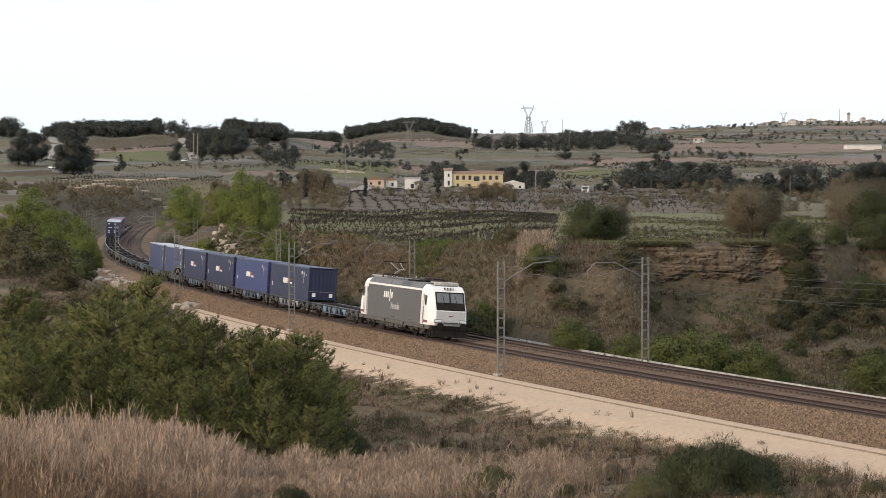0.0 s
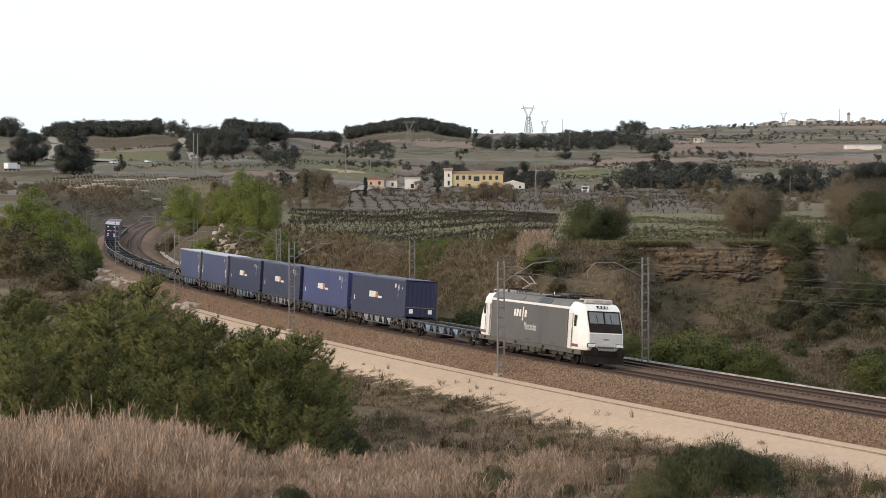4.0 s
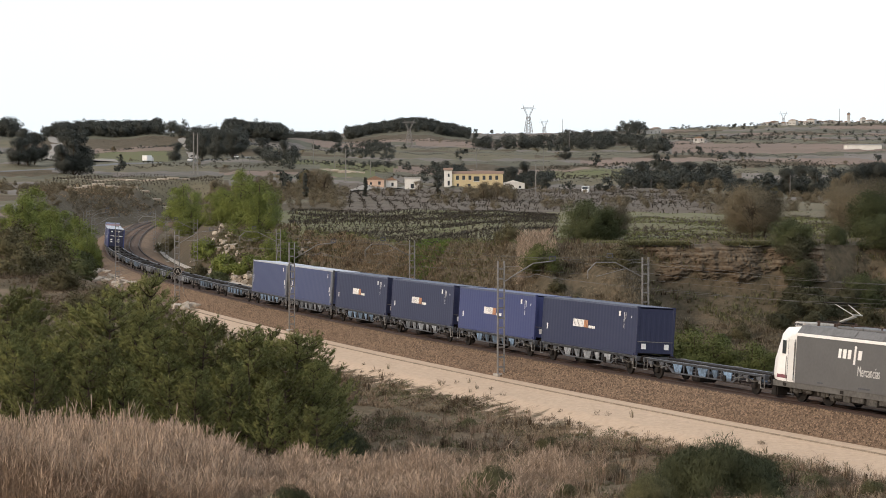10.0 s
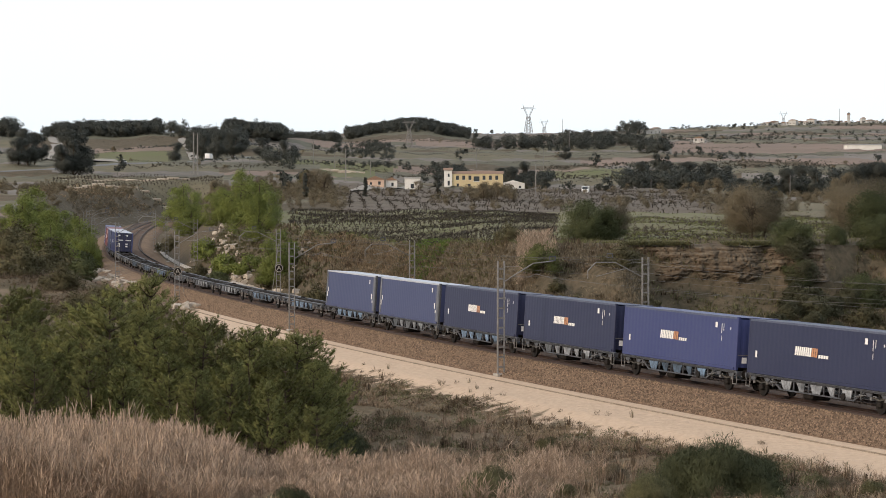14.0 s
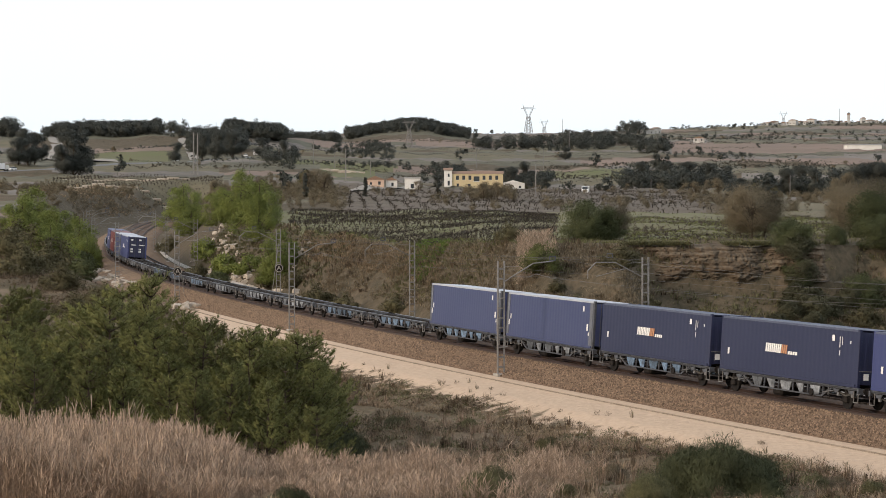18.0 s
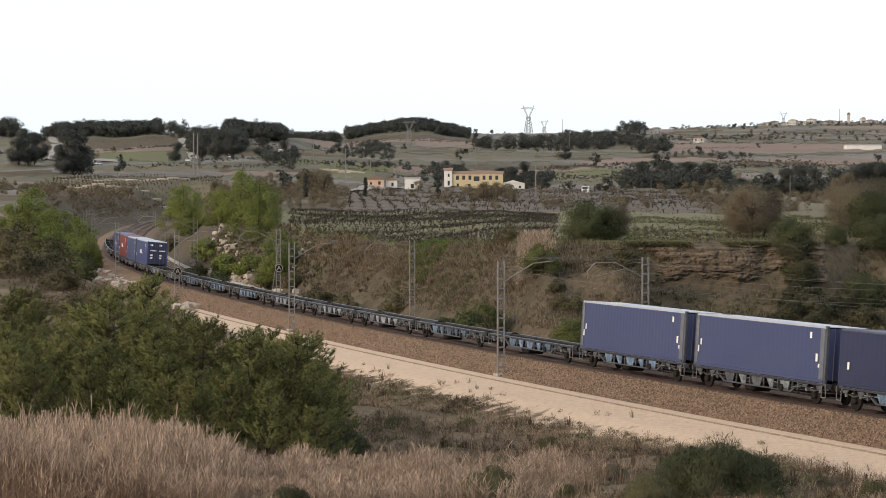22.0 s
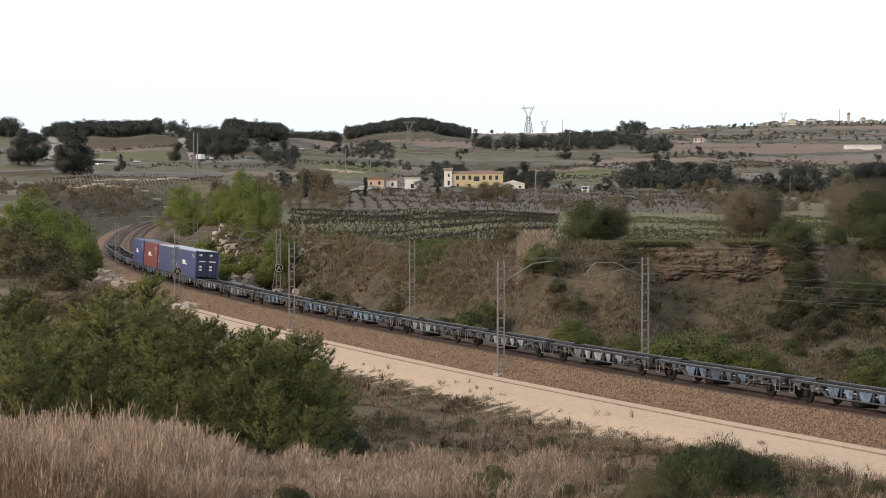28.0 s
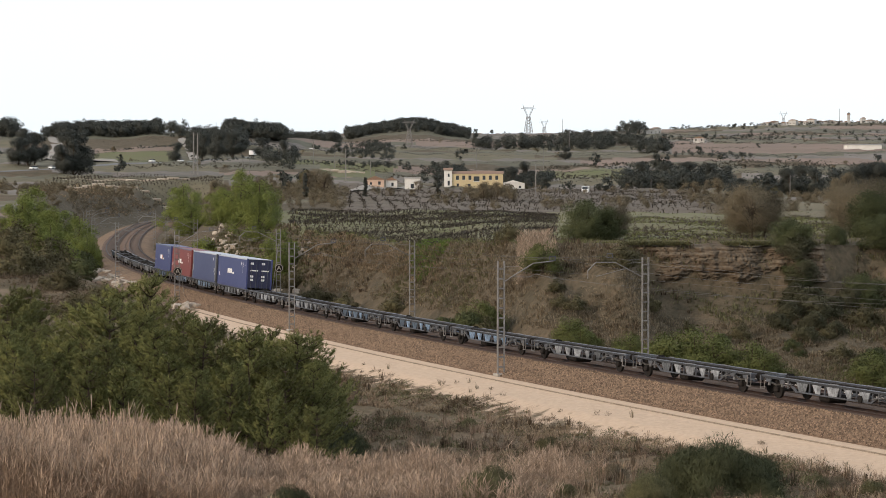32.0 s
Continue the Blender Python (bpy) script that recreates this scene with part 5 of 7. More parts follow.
# shrubs on the bank and in the gully
BANK = [build_tree("shrub", "rounded green shrub on the brushy bank", 70 + k, 2.4, 1.9, ("bushgreen", "olive", "young")[k], 30, 130, 0.09, "bush", 0.05, 0.3, category="shrub", group="shrubs on the bank") for k in range(3)]
for px, y, sc, k in ((830, 186, 1.0, 0), (860, 184, .8, 1), (790, 190, .7, 0), (1130, 172, .8, 1), (1545, 172, .8, 0), (1490, 176, .6, 1), (700, 215, .8, 1), (610, 225, .8, 1), (560, 235, 1.0, 1), (1530, 190, .8, 1), (1100, 190, .9, 1), (900, 205, .7, 1), (130, 205, 1.0, 1), (165, 215, .9, 1), (110, 235, 1.2, 1), (150, 250, 1.1, 0), (40, 250, 1.5, 1), (80, 262, 1.4, 1), (20, 290, 1.6, 1), (60, 300, 1.8, 1), (110, 300, 1.7, 1), (135, 320, 1.6, 0), (150, 345, 1.5, 1), (30, 320, 1.6, 1), (80, 335, 1.8, 1), (185, 225, .7, 1), (440, 285, 1.3, 2), (400, 300, 1.4, 2), (365, 330, 1.5, 2), (475, 268, 1.0, 1), (520, 256, 1.0, 1), (350, 300, 1.0, 1), (385, 275, .9, 0), (300, 400, 1.3, 1)):
    plant(BANK[k], at(px, y), y, sc)
GULLY = build_tree("shrub", "leafy olive-green shrub in the gully beside the track", 76, 2.9, 2.2, "gully", 52, 330, 0.045, "bush", 0.04, 0.28, category="shrub", group="shrubs on the bank")
for px, y, sc in ((1185, 164, .9), (1225, 163, 1.1), (1262, 162, .95), (1300, 163, .6), (1330, 161, .85), (1355, 160, .7), (1010, 173, .6), (1030, 172, .5), (1115, 168, .6), (1140, 167, .55), (850, 187, .7), (960, 191, .6), (1545, 165, .7)):
    plant(GULLY, at(px, y), y, sc * 1.6)
IVY = build_tree("shrub", "dark ivy-covered scrub on the steep bank", 77, 2.4, 2.0, "dark", 40, 150, 0.085, "bush", 0.03, 0.32, category="shrub", group="shrubs on the bank")
for px, y, sc in ((1405, 196, .95), (1420, 195, .9), (1412, 193, .8), (1430, 192, .9), (1400, 190, .7), (1450, 190, .8), (1470, 191, .7), (1380, 187, .6), (1440, 187, .7), (1430, 183, .6), (1500, 194, .7), (1480, 186, .5)):
    plant(IVY, at(px, y), y, sc)
for k in range(70):
    px, y = rnd.uniform(540, 1600), rnd.uniform(172, 212)
    x = at(px, y)
    if float(line_offset(x, y)[0][0]) < -12 and y < float(plateau_edge(np.array([x]), np.array([y]))[0]) - 7:
        plant(BANK[1] if k % 3 else BANK[0], x, y, rnd.uniform(0.25, 0.6))
# trees on the plateau's edge
EDGE = [build_tree("edge_tree", "dense green tree on the edge of the vineyard", 80, 5.0, 3.0, "bushgreen", 90, 260, 0.062, "bush", 0.04, 0.26, group="trees on the plateau edge"),
        build_tree("bare_tree", "leafless brown tree with fine twigs on the bank", 81, 5.6, 2.9, "twig", 90, 230, 0.15, "round", 0.10, 0.3, slim=0.06, limbs=26, group="trees on the plateau edge")]
for px, y, sc, k in ((1040, 208, 1.0, 0), (1072, 209, .75, 0), (1088, 210, .7, 1), (1330, 211, 1.08, 1), (1352, 213, .95, 1), (1312, 212, .85, 1), (1400, 197, .75, 0), (1415, 195, .6, 0), (1545, 214, 1.2, 0), (1480, 200, .5, 0), (1530, 195, .8, 0), (1510, 222, 1.1, 1), (1550, 225, 1.3, 1), (1560, 228, 1.4, 0), (1560, 200, .8, 0), (1530, 218, 1.0, 1), (1490, 240, 1.0, 1)):
    plant(EDGE[k], at(px, y), y, sc * 0.92, sink=0.3)
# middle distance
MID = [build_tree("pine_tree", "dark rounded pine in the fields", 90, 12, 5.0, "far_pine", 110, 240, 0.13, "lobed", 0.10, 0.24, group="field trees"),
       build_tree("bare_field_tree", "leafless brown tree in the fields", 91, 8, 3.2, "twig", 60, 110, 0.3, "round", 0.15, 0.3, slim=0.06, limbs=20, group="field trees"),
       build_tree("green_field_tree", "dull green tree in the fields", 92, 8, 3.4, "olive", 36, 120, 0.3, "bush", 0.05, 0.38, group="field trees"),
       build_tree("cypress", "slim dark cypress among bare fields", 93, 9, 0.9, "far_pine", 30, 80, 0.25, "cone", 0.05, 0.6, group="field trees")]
for px, y, sc, k in ((34, 1040, 1.3, 0), (62, 1060, 1.45, 0), (48, 1050, 1.75, 0), (112, 950, 1.3, 0), (142, 965, 1.3, 0), (130, 960, 2.0, 0), (312, 1110, 1.0, 0), (385, 1180, 1.6, 0), (412, 1200, 1.5, 0), (360, 1220, 1.4, 0), (505, 1200, 1.1, 0), (540, 850, .9, 2), (560, 640, 1.0, 1), (545, 620, .9, 1), (580, 650, .8, 1), (575, 560, .9, 1), (465, 1200, 1.15, 0), (773, 880, .55, 0), (775, 520, .6, 3), (540, 520, .7, 3), (647, 560, .7, 3), (905, 940, .95, 0), (930, 960, .95, 0), (885, 950, .8, 0), (965, 900, .55, 0), (925, 900, .5, 2), (855, 480, .5, 1), (880, 475, .52, 1), (870, 490, .45, 1), (690, 520, .4, 1), (610, 560, .5, 1), (1110, 900, .9, 0), (1140, 910, 1.1, 0), (1180, 900, 1.0, 0), (1215, 905, 1.05, 0), (1255, 890, .95, 0), (1285, 900, .8, 0), (1310, 760, .6, 0), (1340, 700, .6, 2), (1355, 640, .7, 0), (1395, 640, .8, 0), (1420, 650, .9, 0), (1445, 640, .8, 0), (1370, 620, .5, 2), (1520, 560, .9, 0), (1545, 560, 1.0, 0), (1500, 580, .8, 0), (1565, 560, 1.0, 0), (1000, 1300, .8, 0), (1160, 1200, .7, 0), (740, 700, .5, 1), (430, 640, .7, 1), (460, 600, .7, 1), (380, 620, .6, 1), (300, 760, .4, 1), (1270, 540, .6, 1), (1230, 520, .5, 1), (1480, 430, .6, 1), (1500, 420, .7, 1)):
    plant(MID[k], at(px, y), y, sc, sink=1.7 * sc if k == 0 else 0.0)


def wood(name, label, rng, places, size, mat, k=7, per=30, wide=0.36, slim=0.7):
    """Distant trees, too many to count: leaf clumps on the ground."""
    places = np.array(places)
    z = height(places[:, 0], places[:, 1])
    vs, fs, ns, n = [], [], [], 0
    for (x, y, h), g in zip(places, z):
        c = clump_centres(rng, k, h * wide, h * 0.40, h * 0.48) + np.array([x, y, g])
        v, f, nv = leaves(rng, c, h * 0.22, per, size * h, 0.8, slim)
        vs.append(v)
        fs.append(f + n)
        ns.append(nv)
        n += len(v)
    ob = new(name, raw(name, np.concatenate(vs), np.concatenate(fs), M[mat], normals=np.concatenate(ns)))
    return tagged(ob, label, "trees", kind="stuff")


rng = np.random.default_rng(11)
woods = []
for px0, px1, y0, y1, n, h in ((95, 285, 1480, 1620, 520, 8.5), (340, 432, 1290, 1420, 300, 9), (400, 505, 1450, 1580, 320, 8.5), (300, 330, 1450, 1500, 12, 9), (575, 700, 1260, 1400, 46, 4.5), (600, 730, 1120, 1160, 40, 3.2), (740, 830, 1000, 1120, 30, 5.5), (640, 690, 1400, 1500, 14, 6.5), (1180, 1330, 1330, 1400, 26, 3.5), (1095, 1290, 850, 930, 90, 7.5), (1290, 1400, 700, 800, 34, 5), (1400, 1480, 640, 740, 34, 5.5), (1478, 1600, 560, 620, 44, 8), (890, 975, 930, 985, 26, 6), (505, 600, 1700, 1900, 60, 9), (615, 830, 1960, 2180, 620, 8.5), (0, 30, 1500, 1600, 30, 12), (80, 100, 1450, 1550, 8, 8), (1100, 1135, 2600, 2700, 14, 16), (840, 1000, 1500, 1700, 60, 9), (1000, 1130, 1500, 1900, 80, 10), (470, 520, 1010, 1150, 14, 8), (1130, 1180, 1400, 1600, 25, 9), (1180, 1570, 2800, 3300, 170, 4.5), (1240, 1570, 1900, 2600, 60, 4)):
    y = y0 + (y1 - y0) * rng.random(n)
    px = px0 + (px1 - px0) * rng.random(n)
    woods += list(zip((px - 784) / 4203 * y, y, h * (0.75 + 0.4 * rng.random(n))))
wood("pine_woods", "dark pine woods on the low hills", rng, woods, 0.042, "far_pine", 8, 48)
hedges, thickets = [], []
for _ in range(260):
    y = 560 * math.exp(rng.random() * 1.75)
    px = -60 + 1690 * rng.random()
    v = vnoise(px * 3.0, y, 110, 12) + 0.15 * rng.random()
    if (590 < px < 960 and y < 960) or (940 < px < 1115 and 960 < y < 1160) or (480 < px < 710 and 960 < y < 1200) or abs(y - np.interp(px, ROAD_PX, ROAD_Y)) < 25:
        continue
    if abs(float(line_offset(at(px, y), y)[0][0])) < 30 and y < 1000 or px < 70 and y < 950:
        continue
    if v > 0.62:
        hedges.append((at(px, y), y, 3 + 5 * rng.random()))
    elif v > 0.36:
        thickets.append((at(px, y), y, 1.5 + 3 * rng.random()))
wood("hedgerow_trees", "scattered dark trees and hedges among far fields", rng, hedges, 0.07, "far_pine")
wood("far_thickets", "brown leafless thickets among far fields", rng, thickets, 0.16, "twig", 7, 34, slim=0.08)
lines_dark, lines_brown = [], []
for k in range(110):
    y0 = 950 * math.exp(rng.random() * 1.15)
    px0 = rng.uniform(560, 1540) if k % 4 else rng.uniform(100, 560)
    n = int(rng.uniform(20, 90))
    for q in range(n):
        px = px0 + q * 4203 * 1.9 / y0
        y = y0 + q * 0.6 + rng.uniform(-3, 3)
        if abs(y - np.interp(px, ROAD_PX, ROAD_Y)) < 25 or (775 < px < 915 and y < 960):
            continue
        (lines_dark if k % 3 == 0 else lines_brown).append((at(px, y), y, rng.uniform(0.6, 1.2) if k % 5 else rng.uniform(1.2, 2.4)))
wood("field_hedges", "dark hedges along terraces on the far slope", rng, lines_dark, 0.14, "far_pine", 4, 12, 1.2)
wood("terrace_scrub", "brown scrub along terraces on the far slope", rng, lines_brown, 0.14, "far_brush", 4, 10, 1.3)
brush = []
for _ in range(1500):
    y = 345 + 480 * rng.random()
    px = -40 + 1600 * rng.random()
    if vnoise(px * 0.6, y * 0.5, 25, 13) > 0.5 and not (600 < px < 1200 and y > 400 and rng.random() < .85):
        x = at(px, y)
        if abs(float(line_offset(x, y)[0][0])) > 11 and px > 60:
            brush.append((x, y, 1.0 + 2.0 * rng.random()))
for px0, px1, y0, y1, n in ((365, 500, 640, 900, 150), (170, 320, 730, 810, 90), (500, 600, 560, 780, 90), (-20, 110, 640, 800, 60), (830, 910, 480, 560, 26), (85, 200, 440, 700, 110)):
    for _ in range(n):
        y = rng.uniform(y0, y1)
        x = at(rng.uniform(px0, px1), y)
        if abs(float(line_offset(x, y)[0][0])) > 18:
            brush.append((x, y, rng.uniform(1.6, 4.2)))
wood("brown_scrub", "leafless brown scrub along field edges", rng, brush, 0.16, "twig", 7, 34, slim=0.07)


def blades(name, label, places, h0, h1, width, mat, lean=0.35, per=1, plume=False, category="grass"):
    """Thin upright blades, each a bent pair of quads."""
    p = np.repeat(np.asarray(places, float), per, 0)
    n = len(p)
    p = p + np.column_stack([RNG.normal(size=(n, 2)) * 0.12, np.zeros(n)]) if per > 1 else p
    h = h0 + (h1 - h0) * RNG.random(n)
    a = RNG.random(n) * math.tau
    l = lean * h * RNG.random(n)
    w = width * (0.6 + 0.8 * RNG.random(n))
    b = RNG.random(n) * 1.2 - 0.6
    side = np.column_stack([np.cos(b), np.sin(b), np.zeros(n)]) * w[:, None]
    tip = p + np.column_stack([np.cos(a) * l, np.sin(a) * l, h])
    mid = p + np.column_stack([np.cos(a) * l * 0.35, np.sin(a) * l * 0.35, h * 0.55])
    k = 0.9 if plume else 0.25
    v = np.stack([p - side, p + side, mid - side * (0.6 if plume else 0.8), mid + side * (0.6 if plume else 0.8), tip - side * k, tip + side * k], 1).reshape(-1, 3)
    i = np.arange(n)[:, None] * 6
    f = np.concatenate([i + np.array([0, 1, 3, 2]), i + np.array([2, 3, 5, 4])])
    ob = new(name, raw(name, v, f, M[mat]))
    return tagged(ob, label, category, kind="stuff")


def scatter(n, px0, px1, y0, y1, keep):
    """Places spread evenly over a stretch of the plan."""
    y = np.sqrt(y0 ** 2 + (y1 ** 2 - y0 ** 2) * RNG.random(n))
    x = (px0 + (px1 - px0) * RNG.random(n) - 784) / 4203 * y
    d, s = line_offset(x, y)
    k = keep(x, y, d, s)
    x, y = x[k], y[k]
    return np.column_stack([x, y, height(x, y) - 0.02])


def tussocks(name, label, places, blades_each, h, width, mat, radius=0.1, category="grass", sprawl=1.0):
    """Fans of bent blades from a common root."""
    n = len(places)
    p = np.repeat(places, blades_each, 0)
    k = len(p)
    hh = np.repeat(h * (0.6 + 0.7 * RNG.random(n)), blades_each) * (0.6 + 0.5 * RNG.random(k))
    a, l = RNG.random(k) * math.tau, (0.15 + 0.75 * RNG.random(k)) * hh * sprawl
    root = p + np.column_stack([np.cos(a), np.sin(a), np.zeros(k)]) * radius * RNG.random(k)[:, None]
    out = np.column_stack([np.cos(a), np.sin(a), np.zeros(k)])
    side = np.column_stack([-np.sin(a), np.cos(a), np.zeros(k)]) * (width * (0.6 + 0.8 * RNG.random(k)))[:, None]
    mid = root + out * (l * 0.35)[:, None] + np.column_stack([np.zeros(k), np.zeros(k), hh * 0.75])
    tip = root + out * l[:, None] + np.column_stack([np.zeros(k), np.zeros(k), hh * (0.75 + 0.25 * RNG.random(k))])
    v = np.stack([root - side, root + side, mid - side * 0.8, mid + side * 0.8, tip], 1).reshape(-1, 3)
    i = np.arange(k)[:, None] * 5
    f = np.concatenate([i + np.array([0, 1, 3]), i + np.array([0, 3, 2]), i + np.array([2, 3, 4])])
    ob = new(name, raw(name, v, f, M[mat]))
    return tagged(ob, label, category, kind="stuff")


def low_scrub(name, label, places, per, size, wide, tall, mat, seed, slim=0.12, up=0.4):
    """Low springy mounds of fine twigs and leaves, too many to count."""
    r = np.random.default_rng(seed)
    k = 0.5 + 0.9 * r.random(len(places)) ** 1.5
    v, f, nv = leaves(r, places + np.column_stack([np.zeros((len(places), 2)), tall * 0.35 * k]), wide * k, per, size, tall / wide, slim, up, whole=False)
    nv = nv + np.array([0, 0, 0.5])
    return tagged(new(name, raw(name, v, f, M[mat], normals=nv / np.linalg.norm(nv, axis=1)[:, None])), label, "scrub", kind="stuff")


slope = lambda x, y, d, s: d > 8.6 + 2.4 * vnoise(x, y, 2, 14)
dry = scatter(24000, -60, 1630, 74, 175, lambda x, y, d, s: slope(x, y, d, s) & (vnoise(x, y, 3, 15) + 0.5 * vnoise(x, y, 9, 16) > 0.62))
tussocks("dry_grass", "matted dry tan grass on the slope", dry, 11, 0.34, 0.011, "straw", 0.2, sprawl=2.6)
brown = scatter(9000, -60, 1630, 74, 175, lambda x, y, d, s: slope(x, y, d, s) & (vnoise(x, y, 4, 26) > 0.42))
low_scrub("brown_scrub_mat", "springy brown withered scrub over the slope", brown, 60, 0.10, 0.55, 0.30, "brush", 3)
olive = scatter(7000, -60, 1630, 74, 175, lambda x, y, d, s: (d > 9.2) & (vnoise(x, y, 5, 18) > 0.44))
low_scrub("olive_scrub_mat", "low dull green scrub over the slope", olive, 60, 0.075, 0.52, 0.28, "weed", 4, 0.22)
strawy = scatter(6000, -60, 1630, 74, 170, lambda x, y, d, s: (d > 9.2) & (vnoise(x, y, 3, 62) > 0.5))
low_scrub("straw_mat", "matted pale straw over the slope", strawy, 34, 0.15, 0.40, 0.2, "reed", 5, 0.055, 0.9)
tuft = scatter(1100, 480, 1630, 76, 165, lambda x, y, d, s: (d > 9.0) & (vnoise(x, y, 3, 69) > 0.5))
tussocks("brown_tufts", "upright tufts of dark brown dead stems", tuft, 34, 0.62, 0.012, "brush", 0.22, sprawl=0.8)
pale = scatter(4200, -60, 1630, 74, 150, lambda x, y, d, s: (d > 9.5) & (vnoise(x, y, 6, 17) > 0.48))
tussocks("pale_grass", "tufts of pale straw-coloured grass", pale, 16, 0.62, 0.008, "reed", 0.14, sprawl=1.6)
edging = scatter(900, 540, 1630, 80, 170, lambda x, y, d, s: (d > 7.2) & (d < 10.4) & (vnoise(x, y, 1.6, 70) > 0.52))
low_scrub("path_edge_scrub", "small dry brown tufts along the sandy path", edging, 44, 0.10, 0.28, 0.26, "brush", 10, 0.09, 1.2)
stalk = scatter(420, 560, 1630, 84, 165, lambda x, y, d, s: (d > 7.0) & (d < 18) & (vnoise(x, y, 4, 63) > 0.45))
tussocks("dead_stalks", "clumps of dark dead stalks beside the sandy path", stalk, 10, 0.42, 0.012, "twig", 0.12, sprawl=1.4)
colm = lambda x, y: x / y * 4203 + 784
reeds = scatter(20000, -60, 600, 78, 97, lambda x, y, d, s: vnoise(x, y, 1.3, 19) > 0.36 + 0.5 * smooth((colm(x, y) - 330) / 230))
tall = 1 - 0.68 * smooth((colm(reeds[:, 0], reeds[:, 1]) - 260) / 300)
tall *= 0.70 + 0.5 * vnoise(reeds[:, 0], reeds[:, 1], 1.1, 27)


def reed_bed(name, label, p, h, mat):
    """Thin stalks with drooping leaves and a feathery tip each."""
    n = len(p)
    a = RNG.random(n) * math.tau
    lean = np.column_stack([np.cos(a), np.sin(a), np.zeros(n)]) * (h * 0.16 * RNG.random(n))[:, None]
    top = p + lean + np.column_stack([np.zeros(n), np.zeros(n), h])
    across = np.array([1.0, 0.0, 0.0])
    vs, fs, m = [], [], 0

    def ribbon(q0, q1, w0, w1):
        nonlocal m
        k = len(q0)
        b = (RNG.random(k) - 0.5) * 2.0
        side = np.column_stack([np.cos(b), np.sin(b), np.zeros(k)])
        vs.append(np.stack([q0 - side * w0, q0 + side * w0, q1 + side * w1, q1 - side * w1], 1).reshape(-1, 3))
        fs.append(np.arange(k * 4).reshape(-1, 4) + m)
        m += k * 4

    feather = []
    ribbon(p, top, 0.007, 0.004)
    for q in (0.16, 0.11, 0.06):
        droop = np.column_stack([0.02 + 0.11 * RNG.normal(size=n), 0.11 * RNG.normal(size=n), 0.02 + 0.12 * RNG.random(n)])
        feather.append((top - (top - p) * q, top + droop))
    for _ in range(4):
        q = 0.25 + 0.65 * RNG.random(n)
        base = p + (top - p) * q[:, None]
        b = RNG.random(n) * math.tau
        l = 0.35 + 0.4 * RNG.random(n)
        tip = base + np.column_stack([np.cos(b) * l, np.sin(b) * l, l * (RNG.random(n) * 1.3 - 0.35)])
        ribbon(base, tip, 0.010, 0.002)
    tagged(new(name, raw(name, np.concatenate(vs), np.concatenate(fs), M[mat])), label, "reeds", kind="stuff")
    vs, fs, m = [], [], 0
    for q0, q1 in feather:
        ribbon(q0, q1, 0.017, 0.006)
    tagged(new("reed_plumes", raw("reed_plumes", np.concatenate(vs), np.concatenate(fs), M["plume"])), "pale feathery tips of dry reeds", "reeds", kind="stuff")


tall *= 0.8 + 0.36 * vnoise(reeds[:, 0], reeds[:, 1], 4.5, 55)
reed_h = 2.5 * tall * (0.45 + 0.6 * RNG.random(len(reeds)) + 0.22 * (RNG.random(len(reeds)) > 0.93))
reed_bed("reed_bed", "dense bed of tall dry reeds with feathery tops", reeds, reed_h, "reed")
skirt = scatter(2600, -60, 560, 75, 82, lambda x, y, d, s: vnoise(x, y, 1.5, 28) > 0.3)
low_scrub("reed_litter", "mounds of pale straw at the foot of the reeds", scatter(700, -60, 700, 75.5, 84, lambda x, y, d, s: vnoise(x, y, 1.6, 64) > 0.45), 110, 0.16, 0.42, 0.42, "reed", 8, 0.05, 1.2)
tussocks("reed_skirt", "low withered tufts at the foot of the reeds", skirt, 14, 0.6, 0.014, "straw", 0.15)
reeds2 = scatter(6500, 430, 1080, 76, 98, lambda x, y, d, s: vnoise(x, y, 1.2, 20) + 0.5 * vnoise(x, y, 5.0, 67) > 0.58 + 0.42 * smooth((colm(x, y) - 660) / 420) + 0.25 * smooth((540 - colm(x, y)) / 90))
reed_bed("reed_clump", "clump of dry reeds in the grass", reeds2, (0.45 + 1.0 * vnoise(reeds2[:, 0], reeds2[:, 1], 1.6, 68)) * (0.7 + 0.6 * RNG.random(len(reeds2))), "reed")
verge = scatter(1500, -60, 560, 74, 79, lambda x, y, d, s: vnoise(x, y, 2, 29) > 0.45)
tussocks("verge_grass", "fresh green grass in front of the reeds", verge, 12, 0.18, 0.02, "greengrass", 0.15)
cane = scatter(1700, 915, 985, 192, 203, lambda x, y, d, s: vnoise(x, y, 2, 21) > 0.35)
reed_bed("cane_stand", "stand of pale dry cane on the bank", cane, 0.5 + 1.0 * RNG.random(len(cane)), "cane")
bank_grass = scatter(46000, 290, 1630, 158, 248, lambda x, y, d, s: (d < -10.2) & ~on_plateau(x, y) & (vnoise(x, y, 5, 22) > 0.25) & ((x / y < 0.075) | (y < plateau_edge(x, y) - 6)))
tussocks("bank_grass", "rough brown grass and brush on the bank", bank_grass, 8, 0.42, 0.018, "bankstraw", 0.3, sprawl=1.8)
bank_mat = scatter(9000, 290, 1630, 158, 250, lambda x, y, d, s: (d < -10.2) & ~on_plateau(x, y) & ((x / y < 0.075) | (y < plateau_edge(x, y) - 6)))
low_scrub("bank_mat", "withered brown scrub matted over the bank", bank_mat, 22, 0.16, 0.75, 0.3, "bankstraw", 9, 0.12)
bank_green = scatter(30000, 290, 1630, 158, 250, lambda x, y, d, s: (d < -10.5) & ~on_plateau(x, y) & (vnoise(x, y, 8, 23) > 0.42 + 0.16 * smooth((x / y - 0.02) / 0.06)))
